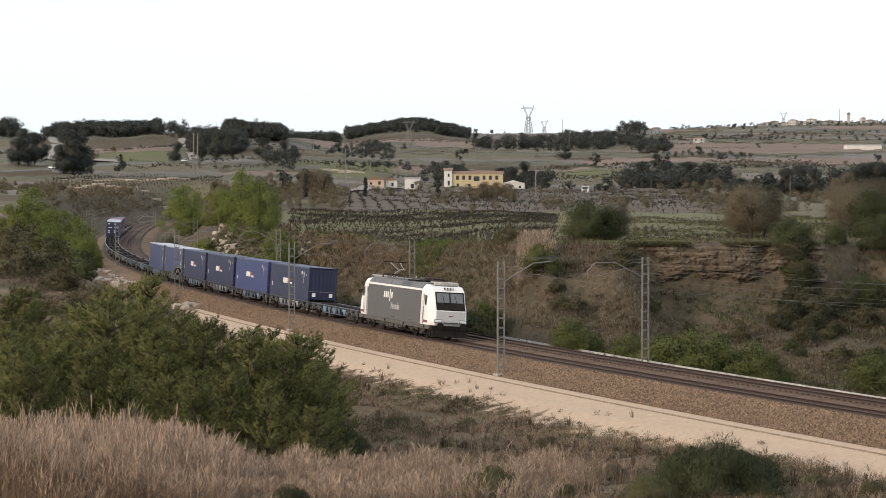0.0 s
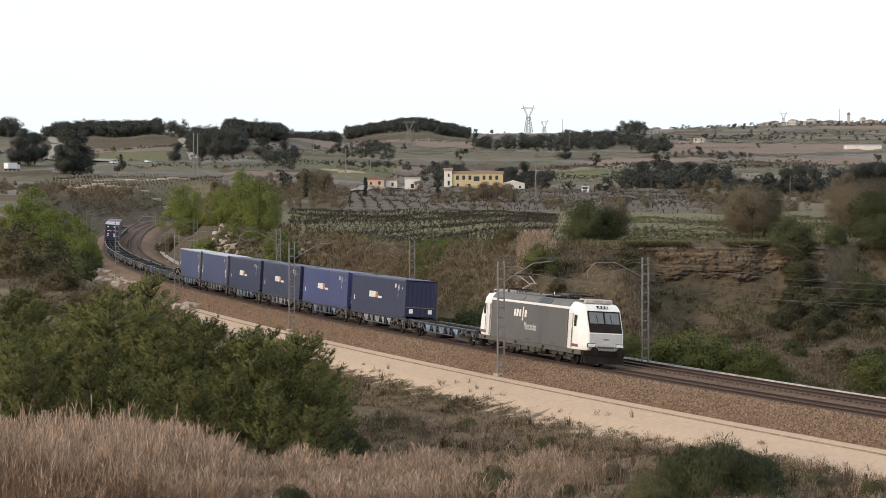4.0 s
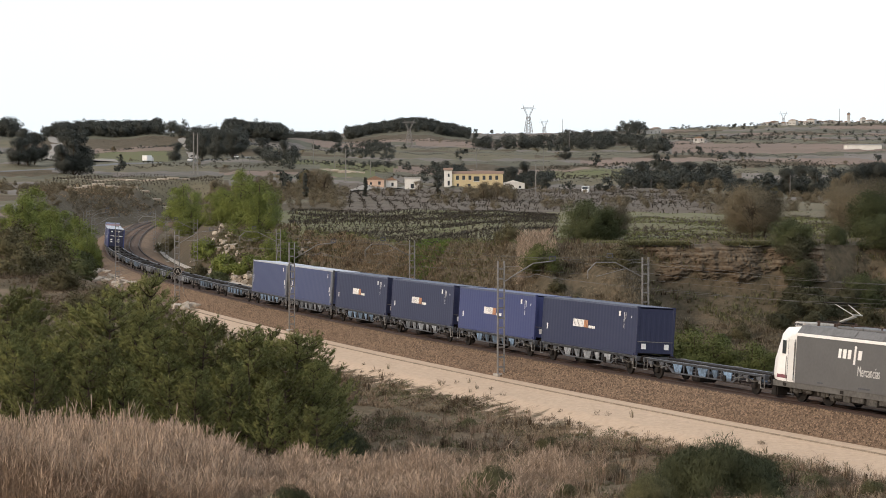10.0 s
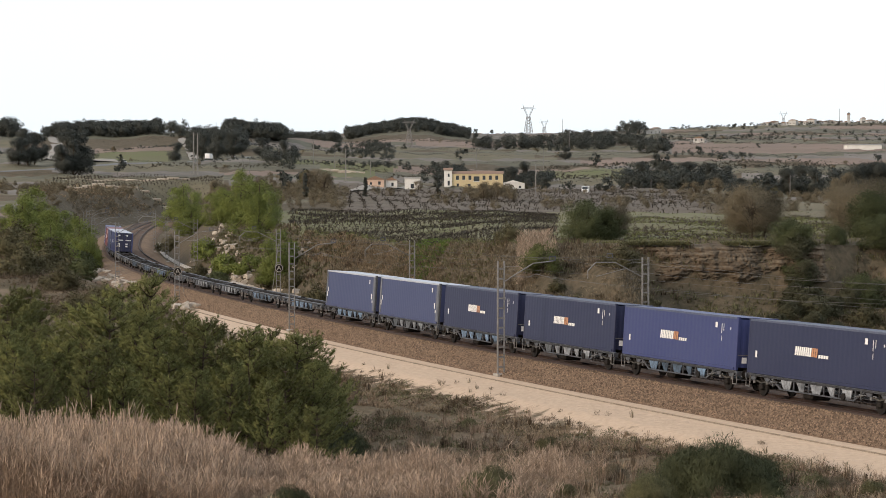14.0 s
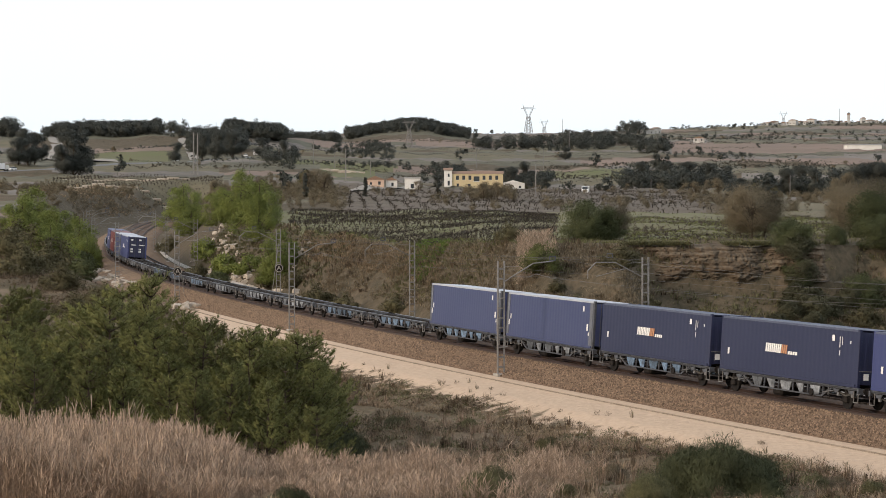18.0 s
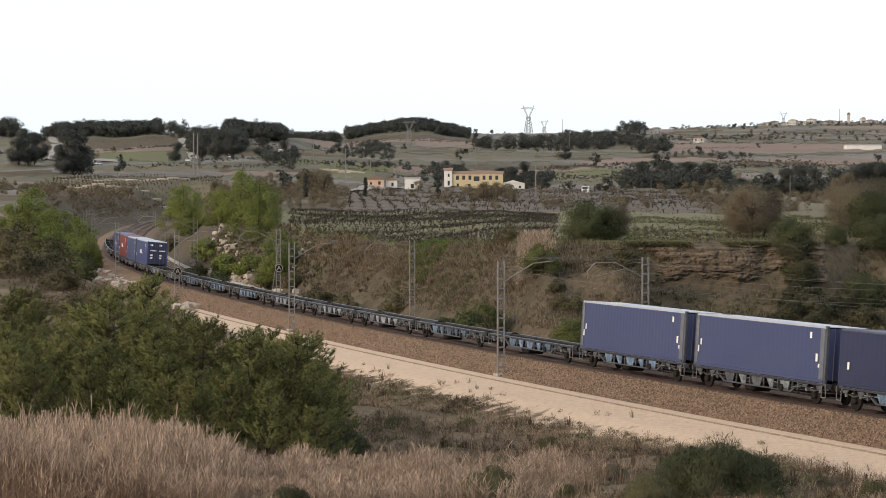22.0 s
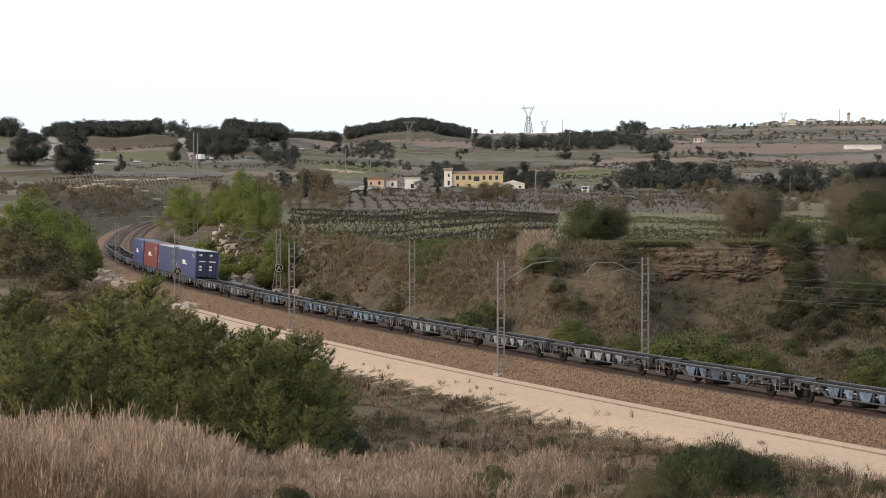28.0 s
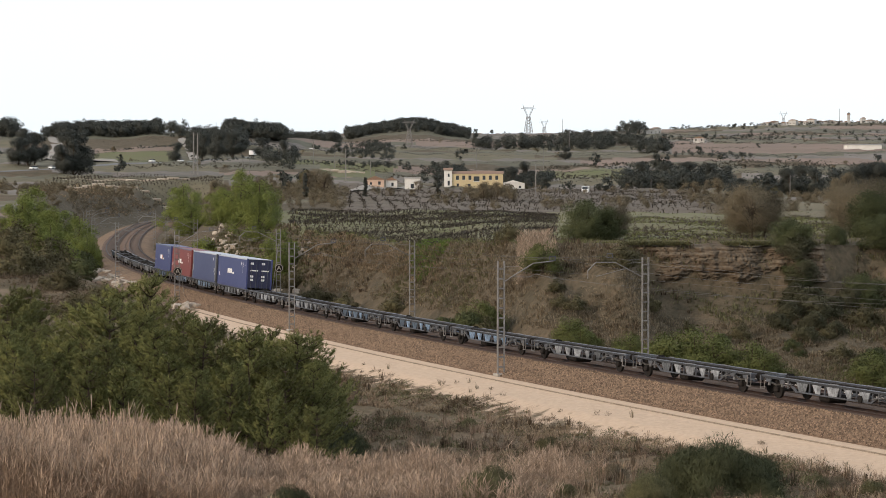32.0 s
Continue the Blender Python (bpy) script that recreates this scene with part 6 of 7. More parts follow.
tussocks("bank_brush", "low dull green brush on the bank", bank_green, 9, 0.36, 0.022, "weed", 0.3, sprawl=1.6)
green_patch = scatter(9000, 728, 800, 205, 245, lambda x, y, d, s: (d < -10.5) & (np.hypot((784 + 4203 * x / y - 762) / 34, (y - 224) / 7) < 0.8 + 0.5 * vnoise(x, y, 2, 37)))
tussocks("grass_patch", "patch of fresh green grass on the bank", green_patch, 9, 0.25, 0.03, "greengrass", 0.25)
far_bank = scatter(9000, 290, 720, 248, 340, lambda x, y, d, s: (d < -10.2) & ~on_plateau(x, y))
tussocks("cutting_grass", "dull grass on the side of the cutting", far_bank, 9, 0.4, 0.03, "weed", 0.3, sprawl=1.8)
green_rim = scatter(16000, 500, 1130, 200, 275, lambda x, y, d, s: on_plateau(x, y) & ~on_plateau(x, y - 7))
tussocks("green_rim", "strip of fresh green and dry grass along the vineyard's edge", green_rim, 8, 0.22, 0.022, "verge_green", 0.25, sprawl=1.6)
rim = scatter(9000, 540, 780, 205, 275, lambda x, y, d, s: (d < -10.5) & ~on_plateau(x, y) & on_plateau(x, y + 9))
tussocks("rim_grass", "pale dry grass along the top of the bank", rim, 10, 0.4, 0.02, "straw", 0.25, sprawl=1.6)
gutter_weeds = scatter(2600, 800, 1630, 120, 200, lambda x, y, d, s: (d < -8.0) & (d > -10.2) & (vnoise(x, y, 3.0, 66) > 0.42))
tussocks("gutter_weeds", "dry weeds hanging over the concrete gutter", gutter_weeds, 9, 0.38, 0.02, "bankstraw", 0.25, sprawl=1.6)
bank_dark = scatter(9000, 290, 1630, 155, 300, lambda x, y, d, s: (d < -10.5) & ~on_plateau(x, y) & (vnoise(x, y, 6, 36) > 0.5))
tussocks("bank_thorn", "dark low thorn scrub on the bank", bank_dark, 14, 0.55, 0.03, "brush", 0.35, "scrub", 1.5)
edge_grass = scatter(16000, 500, 1630, 195, 275, lambda x, y, d, s: on_plateau(x, y) & ~on_plateau(x, y - 9))
blades("edge_grass", "straw and green grass along the vineyard edge", edge_grass, 0.1, 0.4, 0.03, "weed", 0.8)
left_grass = scatter(9000, -60, 320, 150, 420, lambda x, y, d, s: (d > 8.5) & (vnoise(x, y, 7, 24) > 0.3))
low_scrub("trackside_scrub", "dull brown scrub beside the bend", left_grass, 30, 0.16, 0.7, 0.45, "brush", 6)


def vineyard(name, label, px0, px1, y0, y1, seed, step=1.6, gap=0.55, h=0.32, thick=0.75, reach=0.3):
    """Pruned vines in rows: a crooked stock with short arms each."""
    rng = np.random.default_rng(seed)
    vs, fs, n = [], [], 0
    rows = np.arange(y0, y1, step)
    for ry in rows:
        xs = np.arange(at(px0, ry), at(px1, ry), gap)
        ys = ry + 0.04 * xs + rng.normal(size=len(xs)) * 0.12
        ok = (rng.random(len(xs)) > 0.06) & ((ys > 345) | on_plateau(xs, ys) & (ys > plateau_edge(xs, ys) + 4))
        xs, ys = xs[ok] + rng.normal(size=ok.sum()) * 0.15, ys[ok]
        if not len(xs):
            continue
        zs = height(xs, ys)
        for x, y, z in zip(xs, ys, zs):
            k = h * (0.7 + 0.6 * rng.random())
            segs = [((x, y, z - 0.05), (x + rng.normal() * 0.06, y, z + k * 0.6), 0.10 * thick)]
            top = segs[0][1]
            for _ in range(7):
                segs.append((top, (top[0] + rng.normal() * reach, top[1] + rng.normal() * reach * 0.85, top[2] + k * (0.1 + 0.5 * rng.random())), 0.055 * thick))
            for p, q, r in segs:
                p, q = np.array(p), np.array(q)
                o = np.array([[r, 0, 0], [-r * .5, r * .87, 0], [-r * .5, -r * .87, 0]])
                vs.append(np.concatenate([p + o, q + o * 0.6]))
                fs.append(np.array([[0, 1, 4, 3], [1, 2, 5, 4], [2, 0, 3, 5]]) + n)
                n += 6
    ob = new(name, raw(name, np.concatenate(vs), np.concatenate(fs), M["vine"]))
    tagged(ob, label, "vines", kind="stuff")


vineyard("vineyard", "rows of dark pruned vines", 515, 985, 205, 338, 31)
vineyard("vineyard", "rows of dark pruned vines beside the bare tree", 1110, 1480, 200, 300, 32, 2.2, 0.9, 0.26)
vineyard("far_vineyard", "rows of small vines in a distant field", 620, 1260, 348, 850, 33, 6.0, 2.3, 0.5, 1.1, 0.45)
vineyard("terrace_vines", "rows of low vines on the terrace above the bend", 100, 395, 835, 935, 34, 4.2, 1.3, 0.6, 1.6, 0.4)
slope_grass = scatter(3200, 60, 420, 640, 850, lambda x, y, d, s: (np.abs(d) > 11) & (vnoise(x, y, 20, 34) > 0.3))
tussocks("slope_grass", "coarse dry grass on the slope above the bend", slope_grass, 9, 0.7, 0.07, "straw", 0.6)
bend_mat = scatter(1500, 130, 345, 560, 790, lambda x, y, d, s: np.abs(d) > 12)
low_scrub("bend_scrub", "tan withered brush on the slope beyond the bend", bend_mat, 26, 0.4, 1.5, 1.0, "bankstraw", 12, 0.10, 1.0)
right_rows = scatter(6000, 1105, 1490, 204, 300, lambda x, y, d, s: (y > plateau_edge(x, y) + 3) & (vnoise(x, y, 7, 51) > 0.3))
tussocks("vineyard_grass", "green grass between the low vines", right_rows, 8, 0.2, 0.03, "verge_green", 0.25, sprawl=1.6)
tuftv = scatter(9000, 515, 1480, 206, 345, lambda x, y, d, s: (y > plateau_edge(x, y) + 8) & (vnoise(x, y, 12, 25) > 0.35))
blades("vineyard_weeds", "green weeds between the vine rows", tuftv, 0.1, 0.3, 0.04, "weed", 0.8)

# ---- rock ----


def rock_mesh(seed, sx, sy, sz):
    """A chipped block, its foot at z = 0."""
    r = random.Random(seed)
    bm = bmesh.new()
    box(bm, -sx / 2, sx / 2, -sy / 2, sy / 2, 0, sz)
    for v in bm.verts:
        v.co += Vector((r.uniform(-0.12, 0.12) * sx, r.uniform(-0.12, 0.12) * sy, r.uniform(-0.12, 0.12) * sz))
    bmesh.ops.bevel(bm, geom=bm.edges[:], offset=0.08 * min(sx, sy, sz), segments=1, affect="EDGES")
    return bm


def build_rock_face():
    """A bedded cliff under the vineyard: worn layers, undercut and cracked."""
    xs, zs = np.arange(at(1104, 198), at(1494, 198), 0.07), np.arange(2.0, 6.5, 0.04)
    gx, gz = np.meshgrid(xs, zs, indexing="ij")
    edge = plateau_edge(gx.ravel(), np.full(gx.size, 198.0)).reshape(gx.shape)
    warp = gz + 0.5 * vnoise(gx, gz * 0.3, 5.0, 40) + 0.05 * vnoise(gx, gz, 0.8, 41)
    beds = smooth((vnoise(gx * 0.10, warp, 0.42, 42) - 0.35) / 0.2) + 0.6 * smooth((vnoise(gx * 0.3, warp, 0.16, 43) - 0.4) / 0.15)
    ribs = np.abs(vnoise(gx, gz * 0.2, 1.1, 44) - 0.5) * 2
    lumps = 1.2 * vnoise(gx, gz * 0.4, 3.0, 54) + 0.9 * vnoise(gx, gz * 0.6, 1.3, 45) + 0.5 * vnoise(gx, gz, 0.5, 46) + 0.25 * vnoise(gx, gz, 0.2, 47)
    gy = edge - 0.72 * (6.05 - gz) - 0.22 * beds + 0.45 * ribs - 0.85 * lumps + 0.15 * vnoise(gx, gz, 0.12, 65) + 1.0
    sides = smooth((gx - xs[0]) / 1.5) * smooth((xs[-1] - gx) / 2.5 + 0.4 * (vnoise(gx, gz, 1.0, 48) - 0.5))
    foot = 2.1 + 1.5 * vnoise(gx, gx * 0, 3.4, 49) + 0.5 * vnoise(gx, gx * 0, 0.9, 50)
    gy = gy + 3.0 * (1 - sides) + 2.0 * (1 - smooth((gz - foot + 0.9) / 1.8)) + 2.2 * smooth((gz - 5.85) / 0.6)
    na, nb = gx.shape
    i, j = np.meshgrid(np.arange(na - 1), np.arange(nb - 1), indexing="ij")
    f = np.stack([i * nb + j, (i + 1) * nb + j, (i + 1) * nb + j + 1, i * nb + j + 1], -1).reshape(-1, 4)
    v = np.stack([gx, gy, np.minimum(gz, 5.8 + 0.55 * vnoise(gx, gx * 0, 1.6, 53))], -1).reshape(-1, 3)
    ob = new("rock_face", raw("rock_face", v, f, M["bedded"]))
    tagged(ob, "low face of bedded brown sandstone under the vineyard", "rock face", kind="structure")


build_rock_face()
px = 1108 + 375 * RNG.random(2600)
tx = (px - 784) / 4203 * 198
tx = tx[vnoise(tx, tx * 0, 1.3, 52) > 0.5]
brow = np.column_stack([tx, plateau_edge(tx, np.full(len(tx), 198.0)) - 0.5 + 2.6 * RNG.random(len(tx)), 6.05 + 0.2 * RNG.random(len(tx))])
tussocks("brow_grass", "dry grass overhanging the top of the rock face", brow, 8, 0.26, 0.018, "weed", 0.25, sprawl=2.0)


def build_rubble(label, spots, size, seed):
    """Loose rocks beside the line."""
    r = random.Random(seed)
    meshes = [meshed("rock", rock_mesh(300 + seed + k, 1.0, 0.8, 0.6), M["rock"]) for k in range(4)]
    for px, y, n, spread in spots:
        heap = thing("rubble_heap", Matrix.Identity(4), label, "rocks", "rubble beside the line")
        for _ in range(n):
            x, yy = at(px, y) + r.gauss(0, spread), y + r.gauss(0, spread * 1.5)
            k = size * r.uniform(0.4, 1.3)
            share("rock", meshes[r.randrange(4)], heap, pose(x, yy, float(height(x, yy)[0]) - 0.1 * k, r.uniform(-20, 20), r.uniform(-20, 20), r.uniform(0, 360)) @ Matrix.Scale(k, 4))


build_rubble("heap of pale broken rock beside the track", [(195, 300, 26, 1.6), (165, 320, 18, 1.4), (225, 282, 18, 1.4), (330, 232, 14, 0.9)], 0.8, 1)
build_rubble("pale rocks scattered on the cutting's bank", [(405, 307, 9, 0.8), (420, 295, 12, 0.9), (440, 283, 12, 0.9), (465, 272, 10, 0.8), (490, 262, 8, 0.7), (520, 252, 6, 0.6), (1108, 172, 3, 0.3), (1044, 173, 2, 0.25), (525, 268, 10, 0.9), (385, 328, 16, 1.1), (398, 316, 16, 1.0), (372, 345, 14, 1.2), (430, 290, 12, 0.9)], 0.75, 2)

# ---- buildings ----


def build_house(name, label, w, dep, h, wall, roof_h, windows, roof="tile", gable=False):
    b = thing(name, Matrix.Identity(4), label, "house", "farm buildings")
    part("wall", boxed(-w / 2, w / 2, -dep / 2, dep / 2, -0.6, h), M[wall], b)
    if gable:
        r = part("roof", prism([(-w / 2 - 0.3, h), (w / 2 + 0.3, h), (0, h + roof_h)], -dep / 2 - 0.3, dep / 2 + 0.3), M[roof], b)
    else:
        bm = bmesh.new()
        lo = [bm.verts.new(c) for c in ((-w / 2 - 0.3, -dep / 2 - 0.3, h), (w / 2 + 0.3, -dep / 2 - 0.3, h), (w / 2 + 0.3, dep / 2 + 0.3, h), (-w / 2 - 0.3, dep / 2 + 0.3, h))]
        up = [bm.verts.new(c) for c in ((-w / 2 - 0.3, 0, h + roof_h), (w / 2 + 0.3, 0, h + roof_h))]
        for q in ((lo[0], lo[1], up[1], up[0]), (lo[2], lo[3], up[0], up[1]), (lo[1], lo[2], up[1]), (lo[3], lo[0], up[0]), lo[::-1]):
            bm.faces.new(q)
        bmesh.ops.recalc_face_normals(bm, faces=bm.faces[:])
        r = part("roof", bm, M[roof], b)
    for x, z, ww, hh in windows:
        win = part("window", boxed(x - ww / 2, x + ww / 2, -dep / 2 - 0.02, -dep / 2 + 0.1, z, z + hh), M["glass"], b)
        part("frame", boxed(x - ww / 2 - 0.12, x + ww / 2 + 0.12, -dep / 2 - 0.06, -dep / 2 - 0.004, z - 0.14, z - 0.01), M["cream"], win)
    return b


def settle(b, px, y, turn=0.0):
    x = at(px, y)
    b.matrix_basis = pose(x, y, float(height(x, y)[0]), 0, 0, turn)
    return b


wins = [(-7.4 + k * 2.35, 3.9, 1.1, 1.6) for k in range(3)] + [(5.0 - 2.4 + k * 2.4, 3.9, 1.1, 1.6) for k in range(3)] + [(-0.2, 3.3, 2.2, 1.9), (-7.3, 1.2, 0.8, 1.3), (-3.0, 0.2, 1.1, 2.1), (7.0, 1.2, 0.8, 1.3), (2.5, 1.0, 0.9, 1.3)]
settle(build_house("farmhouse", "long ochre two-storey farmhouse with a low tiled roof", 19.5, 9, 6.2, "ochre", 1.0, wins), 844, 900)
settle(build_house("white_annex", "narrow white house end beside the ochre farmhouse", 3.0, 8, 6.0, "cream", 1.0, [(0.2, 3.6, 0.7, 1.2), (0.2, 0.3, 0.8, 1.8)]), 793, 899)
settle(build_house("lean_to_shed", "white low shed with a sloping roof", 8.5, 6, 2.6, "cream", 1.2, [(2.5, 0.8, 0.9, 0.9)], "cream", True), 908, 900)
settle(build_house("cottage", "small pink cottage with a tiled gable roof", 6.5, 6, 2.6, "pink", 1.4, [(1.6, 0.8, 0.9, 1.2), (-1.4, 0.8, 0.7, 0.9)], "tile", True), 664, 860)
settle(build_house("white_cottage", "small white cottage with a tiled gable roof", 4.0, 5, 3.0, "cream", 1.2, [(0.4, 1.0, 0.8, 1.2)], "tile", True), 693, 862)
settle(build_house("ruined_barn", "roofless pale stone barn wall", 5.5, 5, 4.2, "cream", 0.3, [(0, 0.6, 1.2, 1.6)], "concrete"), 730, 850)
settle(build_house("warehouse", "long white warehouse on the far slope", 22, 12, 2.7, "cream", 0.4, [], "far_render"), 1526, 1500)
town = [(1120, 2650, 12, 6), (1145, 2650, 16, 5), (1160, 2700, 9, 6)] + [(1350 + k * 11 + rnd.uniform(-4, 4), 3100 + rnd.uniform(-160, 160), rnd.uniform(5, 12), rnd.uniform(3.0, 6.0)) for k in range(19)] + [(rnd.uniform(1020, 1540), rnd.uniform(1700, 2500), rnd.uniform(5, 9), rnd.uniform(2.5, 4.5)) for _ in range(2)]
for px, y, w, h in town:
    settle(build_house("town_house", "small pale house on the far hill", w, 9, h, "far_render", 1.4, [(-w / 4, 1.2, 1.0, 1.4), (w / 4, 1.2, 1.0, 1.4)], "tile", True), px, y, rnd.uniform(-30, 30))
tower = settle(build_house("church_tower", "slim stone church tower on the far hill", 3.4, 3.4, 11, "far_render", 2.0, [(0, 12, 1.2, 2.2)]), 1501, 3100)
tower["category"] = "tower"


def build_pole(h, label, r=0.13, arm=False):
    p = thing("utility_pole", Matrix.Identity(4), label, "pole", "poles in the fields")
    bm = bmesh.new()
    rod(bm, (0, 0, -0.5), (0, 0, h), r, 8, r * 0.7)
    part("shaft", bm, M["galv"], p)
    if arm:
        part("crossarm", rods(((-0.9, 0, h - 0.4), (0.9, 0, h - 0.4), 0.07)), M["pale_bark"], p)
    return p


POLES = [build_pole(11, "weathered wooden utility pole", 0.2, True), build_pole(9, "slim grey wooden utility pole", 0.16)]
for px, y, sc, k in ((343, 958, 1.55, 0), (350, 956, 1.55, 0), (383, 1440, 1.25, 1), (429, 970, .8, 1), (442, 970, .62, 1), (612, 885, 1.15, 0), (656, 1050, .9, 1), (843, 1180, 1.1, 1), (948, 578, .9, 1), (962, 1140, 1.1, 1), (1007, 1450, 1.5, 1), (995, 2640, 1.9, 1), (1010, 500, .3, 1), (592, 1085, .8, 1), (555, 1100, .95, 0), (1152, 700, .6, 1), (1398, 600, .7, 1), (1485, 3100, 2.0, 1)):
    plant(POLES[k], at(px, y), y, sc, 20)


def build_pylon(h):
    p = thing("pylon", Matrix.Identity(4), "grey lattice steel power pylon with a forked head", "pylon", "power pylons")
    b, wst = h * 0.13, h * 0.045
    legs = []
    for sx in (-1, 1):
        for sy in (-1, 1):
            part("leg", rods(((sx * b, sy * b, -0.5), (sx * wst, sy * wst, h * 0.6), 0.28)), M["galv"], p)
    bm = bmesh.new()
    for k in range(6):
        z0, z1 = h * 0.6 * k / 6, h * 0.6 * (k + 1) / 6
        w0, w1 = b + (wst - b) * k / 6, b + (wst - b) * (k + 1) / 6
        for sy in (-1, 1):
            rod(bm, (-w0, sy * w0, z0), (w1, sy * w1, z1), 0.16, 4)
            rod(bm, (w0, sy * w0, z0), (-w1, sy * w1, z1), 0.16, 4)
    part("bracing", bm, M["galv"], p)
    for sx in (-1, 1):
        bm = rods(((sx * wst, 0, h * 0.6), (sx * h * 0.16, 0, h * 0.86), 0.28), ((sx * h * 0.16, 0, h * 0.86), (sx * h * 0.2, 0, h), 0.24), ((sx * wst * .3, 0, h * 0.6), (sx * h * 0.11, 0, h * 0.84), 0.2))
        part("fork", bm, M["galv"], p)
    part("crossbeam", rods(((-h * 0.26, 0, h * 0.86), (h * 0.26, 0, h * 0.86), 0.3), ((-h * 0.16, 0, h * 0.9), (h * 0.16, 0, h * 0.9), 0.2)), M["galv"], p)
    return p


PYLON = build_pylon(30)
for px, y, sc, turn in ((724, 1640, .63, 10), (935, 2800, 1.15, 15), (963, 3600, 1.0, 20), (1386, 3400, .8, 15)):
    plant(PYLON, at(px, y), y, sc, turn)


def build_van(label):
    v = thing("van", Matrix.Identity(4), label, "van")
    part("body", prism([(-2.2, 0.4), (2.3, 0.4), (2.3, 1.1), (1.6, 1.25), (1.0, 2.1), (-2.2, 2.15)], -0.9, 0.9), M["white"], v)
    part("windscreen", prism([(1.62, 1.28), (1.66, 1.28), (1.08, 2.02), (1.04, 2.02)], -0.75, 0.75), M["glass"], v)
    for sy in (-1, 1):
        part("side_window", boxed(0.1, 0.9, sy * 0.905 - 0.01, sy * 0.905 + 0.01, 1.3, 1.85), M["glass"], v)
        for x in (-1.4, 1.5):
            bm = bmesh.new()
            rod(bm, (x, sy * 0.92 - 0.1, 0.33), (x, sy * 0.92 + 0.02, 0.33), 0.33, 14)
            part("wheel", bm, M["black"], v)
    return v


settle(build_van("white parked van beside the fields"), 1036, 640, -98)


def dirt_track(cols, depths, width, label):
    """A pale earth lane lying on the ground."""
    q = np.linspace(0, 1, 40)
    k = np.linspace(0, 1, len(cols))
    y = np.interp(q, k, depths)
    x = (np.interp(q, k, cols) - 784) / 4203 * y
    t = np.gradient(np.column_stack([x, y]), axis=0)
    t /= np.linalg.norm(t, axis=1)[:, None]
    nrm = np.column_stack([-t[:, 1], t[:, 0]])
    rows = []
    for o in (-1, 0, 1):
        p = np.column_stack([x, y]) + nrm * o * width / 2
        rows.append(np.column_stack([p, height(p[:, 0], p[:, 1]) + 0.5]))
    n = len(q)
    i = np.arange(n - 1)
    f = np.concatenate([np.column_stack([c * n + i, c * n + i + 1, (c + 1) * n + i + 1, (c + 1) * n + i]) for c in range(2)])
    ob = new("dirt_lane", raw("dirt_lane", np.concatenate(rows), f, M["lane"]))
    tagged(ob, label, "lane", kind="structure")


def build_wall(px0, px1, y, h, label):
    """A low dry-stone wall along a terrace."""
    w = thing("field_wall", Matrix.Identity(4), label, "stone wall", "terrace walls", "structure")
    r = random.Random(int(px0))
    meshes = [meshed("stone_course", rock_mesh(400 + k, 4.2, 1.0, h), M["rock"]) for k in range(3)]
    x, end = at(px0, y), at(px1, y)
    while x < end:
        yy = y + r.uniform(-0.6, 0.6) + 0.06 * (x - at(px0, y))
        share("stone_course", meshes[r.randrange(3)], w, pose(x, yy, float(height(x, yy)[0]) - 0.2, 0, 0, r.uniform(-4, 4)))
        x += 3.9


build_wall(115, 300, 836, 1.0, "low pale stone wall along the terraced slope")
build_wall(120, 330, 885, 0.8, "low pale stone wall along the terraced slope")
build_wall(575, 650, 1060, 1.2, "low pale stone wall between far fields")
dirt_track([98, 78, 104, 92], [1150, 1250, 1380, 1500], 7, "pale earth lane climbing the slope")
dirt_track([160, 185, 200], [1110, 1150, 1120], 9, "pale earth yard beside the road")
dirt_track([318, 335, 345], [1450, 1350, 1220], 5, "pale earth lane climbing the slope")
dirt_track([600, 650, 720, 800], [800, 840, 870, 885], 6, "pale earth lane to the farmhouse")
# ---- the road on the far slope ----
def road_place(px):
    y = float(np.interp(px, ROAD_PX, ROAD_Y))
    x = at(px, y)
    return x, y


def build_road():
    v = []
    cols = np.arange(-110, 555, 5.0)
    pts = np.array([road_place(p) for p in cols])
    tang = np.gradient(pts, axis=0)
    tang /= np.linalg.norm(tang, axis=1)[:, None]
    nrm = np.column_stack([-tang[:, 1], tang[:, 0]])
    mid = np.interp(cols, ROAD_PX, ROAD_Z)
    for o, dz in ((-7.0, -0.8), (-4.4, 0.4), (4.4, 0.4), (7.0, -0.8)):
        q = pts + nrm * o
        v.append(np.column_stack([q, mid + dz]))
    n = len(cols)
    i = np.arange(n - 1)
    f = np.concatenate([np.column_stack([c * n + i, c * n + i + 1, (c + 1) * n + i + 1, (c + 1) * n + i]) for c in range(3)])
    ob = new("road", raw("road", np.concatenate(v), f, M["asphalt"]))
    tagged(ob, "grey asphalt country road across the slope", "road", kind="structure")


build_road()


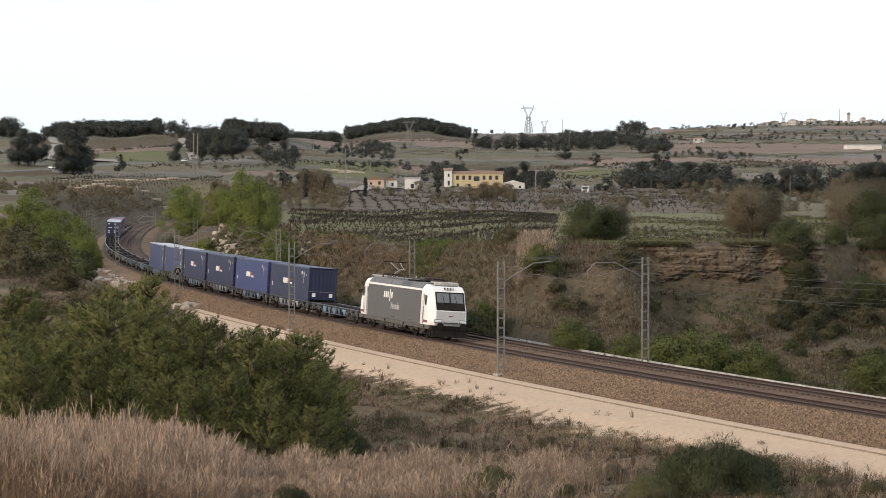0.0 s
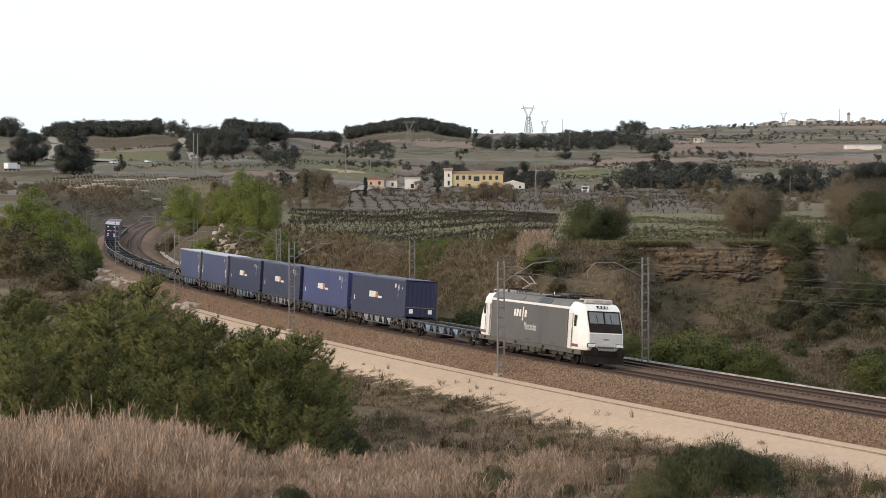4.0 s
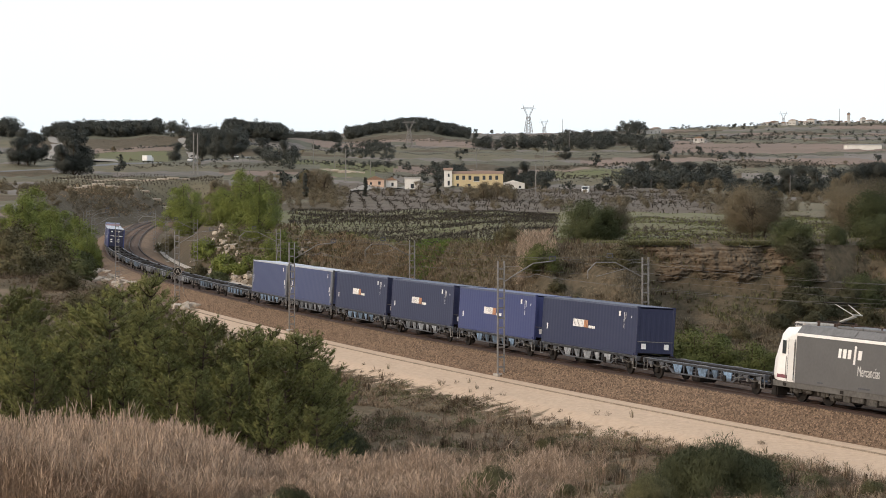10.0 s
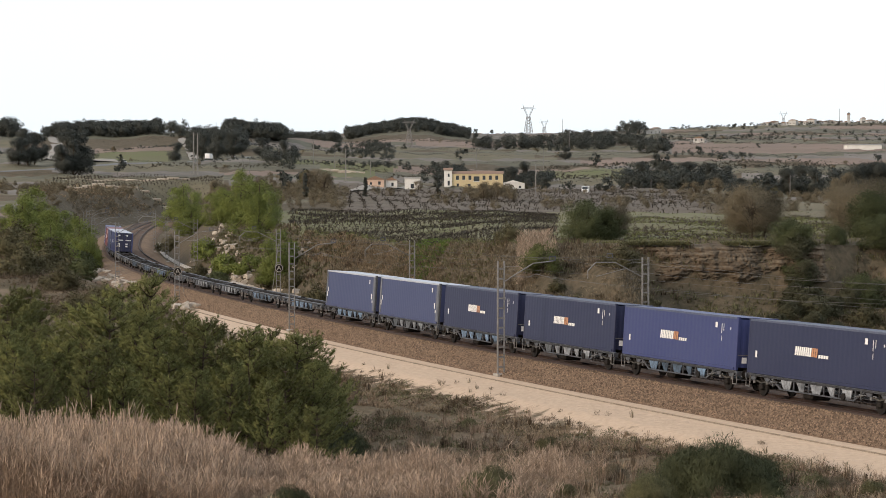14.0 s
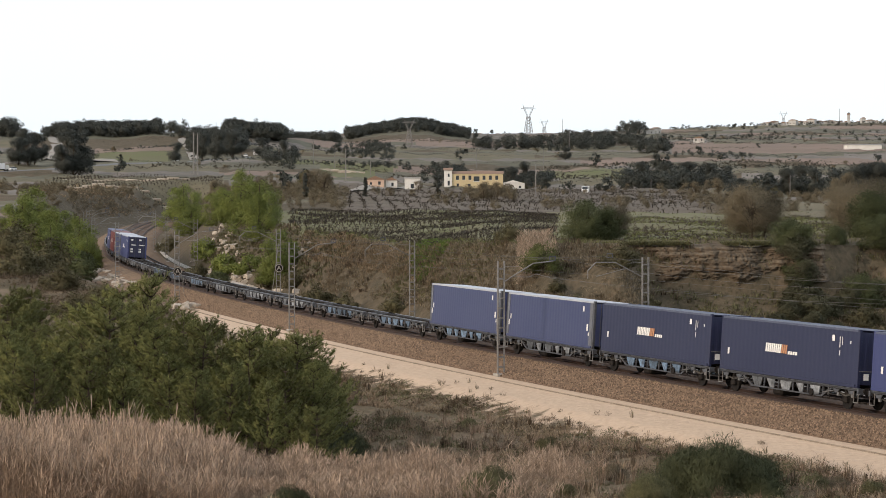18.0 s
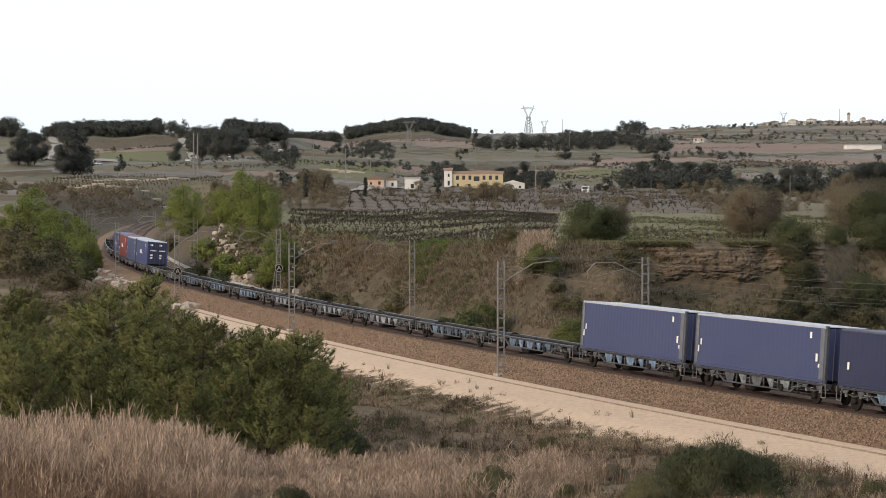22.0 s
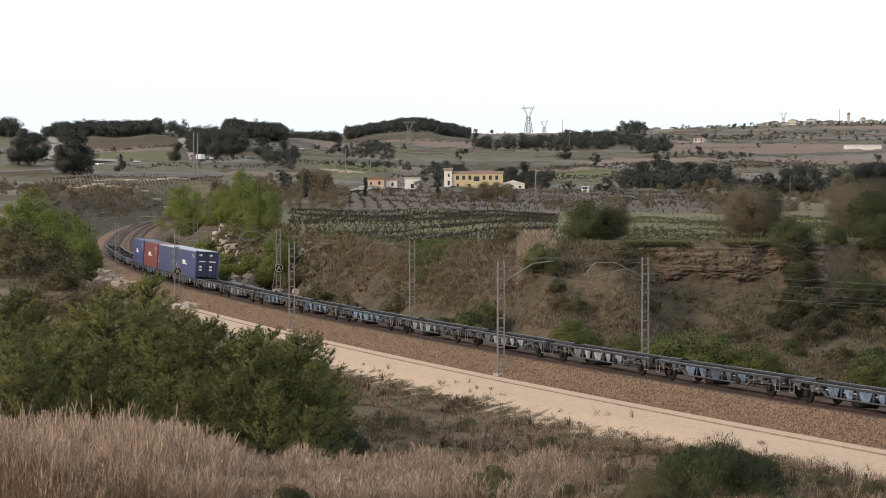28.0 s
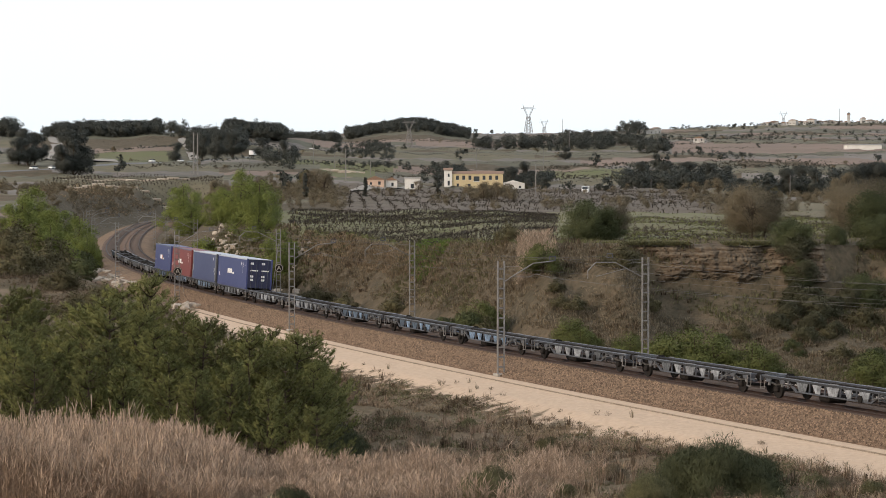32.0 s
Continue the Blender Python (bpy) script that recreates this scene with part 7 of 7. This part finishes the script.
def build_lorry(label, length=8.0, tall=3.3, cab=True):
    v = thing("lorry", Matrix.Identity(4), label, "lorry", "vehicles on the road")
    part("cargo_body", boxed(-length / 2, length / 2 - 2.0, -1.2, 1.2, 0.9, tall, bevel=0.05), M["white"], v)
    part("cab", prism([(length / 2 - 1.85, 0.6), (length / 2, 0.6), (length / 2, 1.5), (length / 2 - 0.25, 2.6), (length / 2 - 1.85, 2.6)], -1.15, 1.15), M["cream"], v)
    part("windscreen", prism([(length / 2 + 0.01, 1.55), (length / 2 - 0.2, 2.5), (length / 2 - 0.24, 2.5), (length / 2 - 0.03, 1.55)], -1.0, 1.0), M["glass"], v)
    part("chassis", boxed(-length / 2, length / 2 - 0.2, -0.5, 0.5, 0.55, 0.9), M["black"], v)
    for x in (-length / 2 + 1.2, length / 2 - 1.0):
        for sy in (-1, 1):
            bm = bmesh.new()
            rod(bm, (x, sy * 1.1 - 0.14, 0.48), (x, sy * 1.1 + 0.14, 0.48), 0.48, 14)
            part("wheel", bm, M["black"], v)
    return v


def build_car(label):
    v = thing("car", Matrix.Identity(4), label, "car", "vehicles on the road")
    part("body", prism([(-2.1, 0.35), (2.1, 0.35), (2.1, 0.8), (1.1, 0.95), (-2.0, 0.98)], -0.87, 0.87), M["white"], v)
    part("cabin", prism([(-1.7, 0.985), (1.0, 0.965), (0.4, 1.48), (-1.2, 1.5)], -0.78, 0.78), M["glass"], v)
    part("roof", boxed(-1.2, 0.4, -0.76, 0.76, 1.5, 1.55), M["white"], v)
    for x in (-1.3, 1.3):
        for sy in (-1, 1):
            bm = bmesh.new()
            rod(bm, (x, sy * 0.8 - 0.1, 0.32), (x, sy * 0.8 + 0.1, 0.32), 0.32, 14)
            part("wheel", bm, M["black"], v)
    return v


# column passed at each second by those that drive away, and by those that come back
AWAY = ([-4, -1.6, -0.5, 0, 2, 3, 4, 5, 7, 11, 13, 15, 18], [-60, 30, 70, 88, 170, 222, 255, 287, 339, 436, 461, 482, 510])
BACK = ([-7, -3, 0, 1, 2, 3.5, 5, 6, 8], [470, 370, 292, 261, 226, 158, 83, 29, -80])
LORRY = build_lorry("white box lorry driving along the country road")
COACH = build_lorry("long white lorry driving along the country road", 9.5, 3.3)
CAR = build_car("small white car driving along the country road")
DRIVES = [(LORRY, AWAY, 6.0, 1), (COACH, AWAY, 20.6, 1), (CAR, AWAY, 26.0, 1)]
for start, table, way in ((32.0, AWAY, 1), (0.0, AWAY, 1), (1.6, BACK, -1), (12.0, BACK, -1), (19.0, BACK, -1), (23.85, BACK, -1), (26.7, BACK, -1), (31.5, BACK, -1)):
    DRIVES.append((copy_thing(CAR, Matrix.Identity(4)), table, start, way))


def drive_pose(t, table, start, way):
    """Past the ends of its table a vehicle goes on along the road at the end's pace."""
    ts, cols = table
    q = t - start
    c = np.interp(q, ts, cols)
    if q < ts[0]:
        c = cols[0] + (q - ts[0]) * (cols[1] - cols[0]) / (ts[1] - ts[0]) * 0.5
    if q > ts[-1]:
        c = cols[-1] + (q - ts[-1]) * (cols[-1] - cols[-2]) / (ts[-1] - ts[-2]) * 0.5
    x, y = road_place(c)
    x2, y2 = road_place(c + 2.0)
    if c < -120 or c > 560:
        k = c + 120 if c < 0 else c - 560
        x, y = x + k * 0.15, y + k * 0.05
    a = math.atan2(y2 - y, x2 - x) if -120 < c < 558 else 0.35
    side = -2.0 * way
    x, y = x - math.sin(a) * side, y + math.cos(a) * side
    return pose(x, y, float(np.interp(c, ROAD_PX, ROAD_Z)) + 0.4, 0, 0, math.degrees(a) + (0 if way > 0 else 180))


# ---- what moves ----
def motions():
    times = [k * 1.0 for k in range(33)]
    for ob, mid, half, z in TRAIN:
        walk(ob, [(t, train_pose(t, mid, half, z)) for t in times])
    turns = [k * 0.1 for k in range(321)]
    for ob, mid, half, z in TRAIN:
        for w in ob.children:
            if w.name.startswith("wheelset"):
                c, r = w.location.copy(), w.location.z
                walk(w, [(t, pose(c.x, c.y, c.z, 0, math.degrees(SPEED * t / r) % 360, 0)) for t in turns])
    for ob, table, start, way in DRIVES:
        walk(ob, [(t, drive_pose(t, table, start, way)) for t in times])


motions()
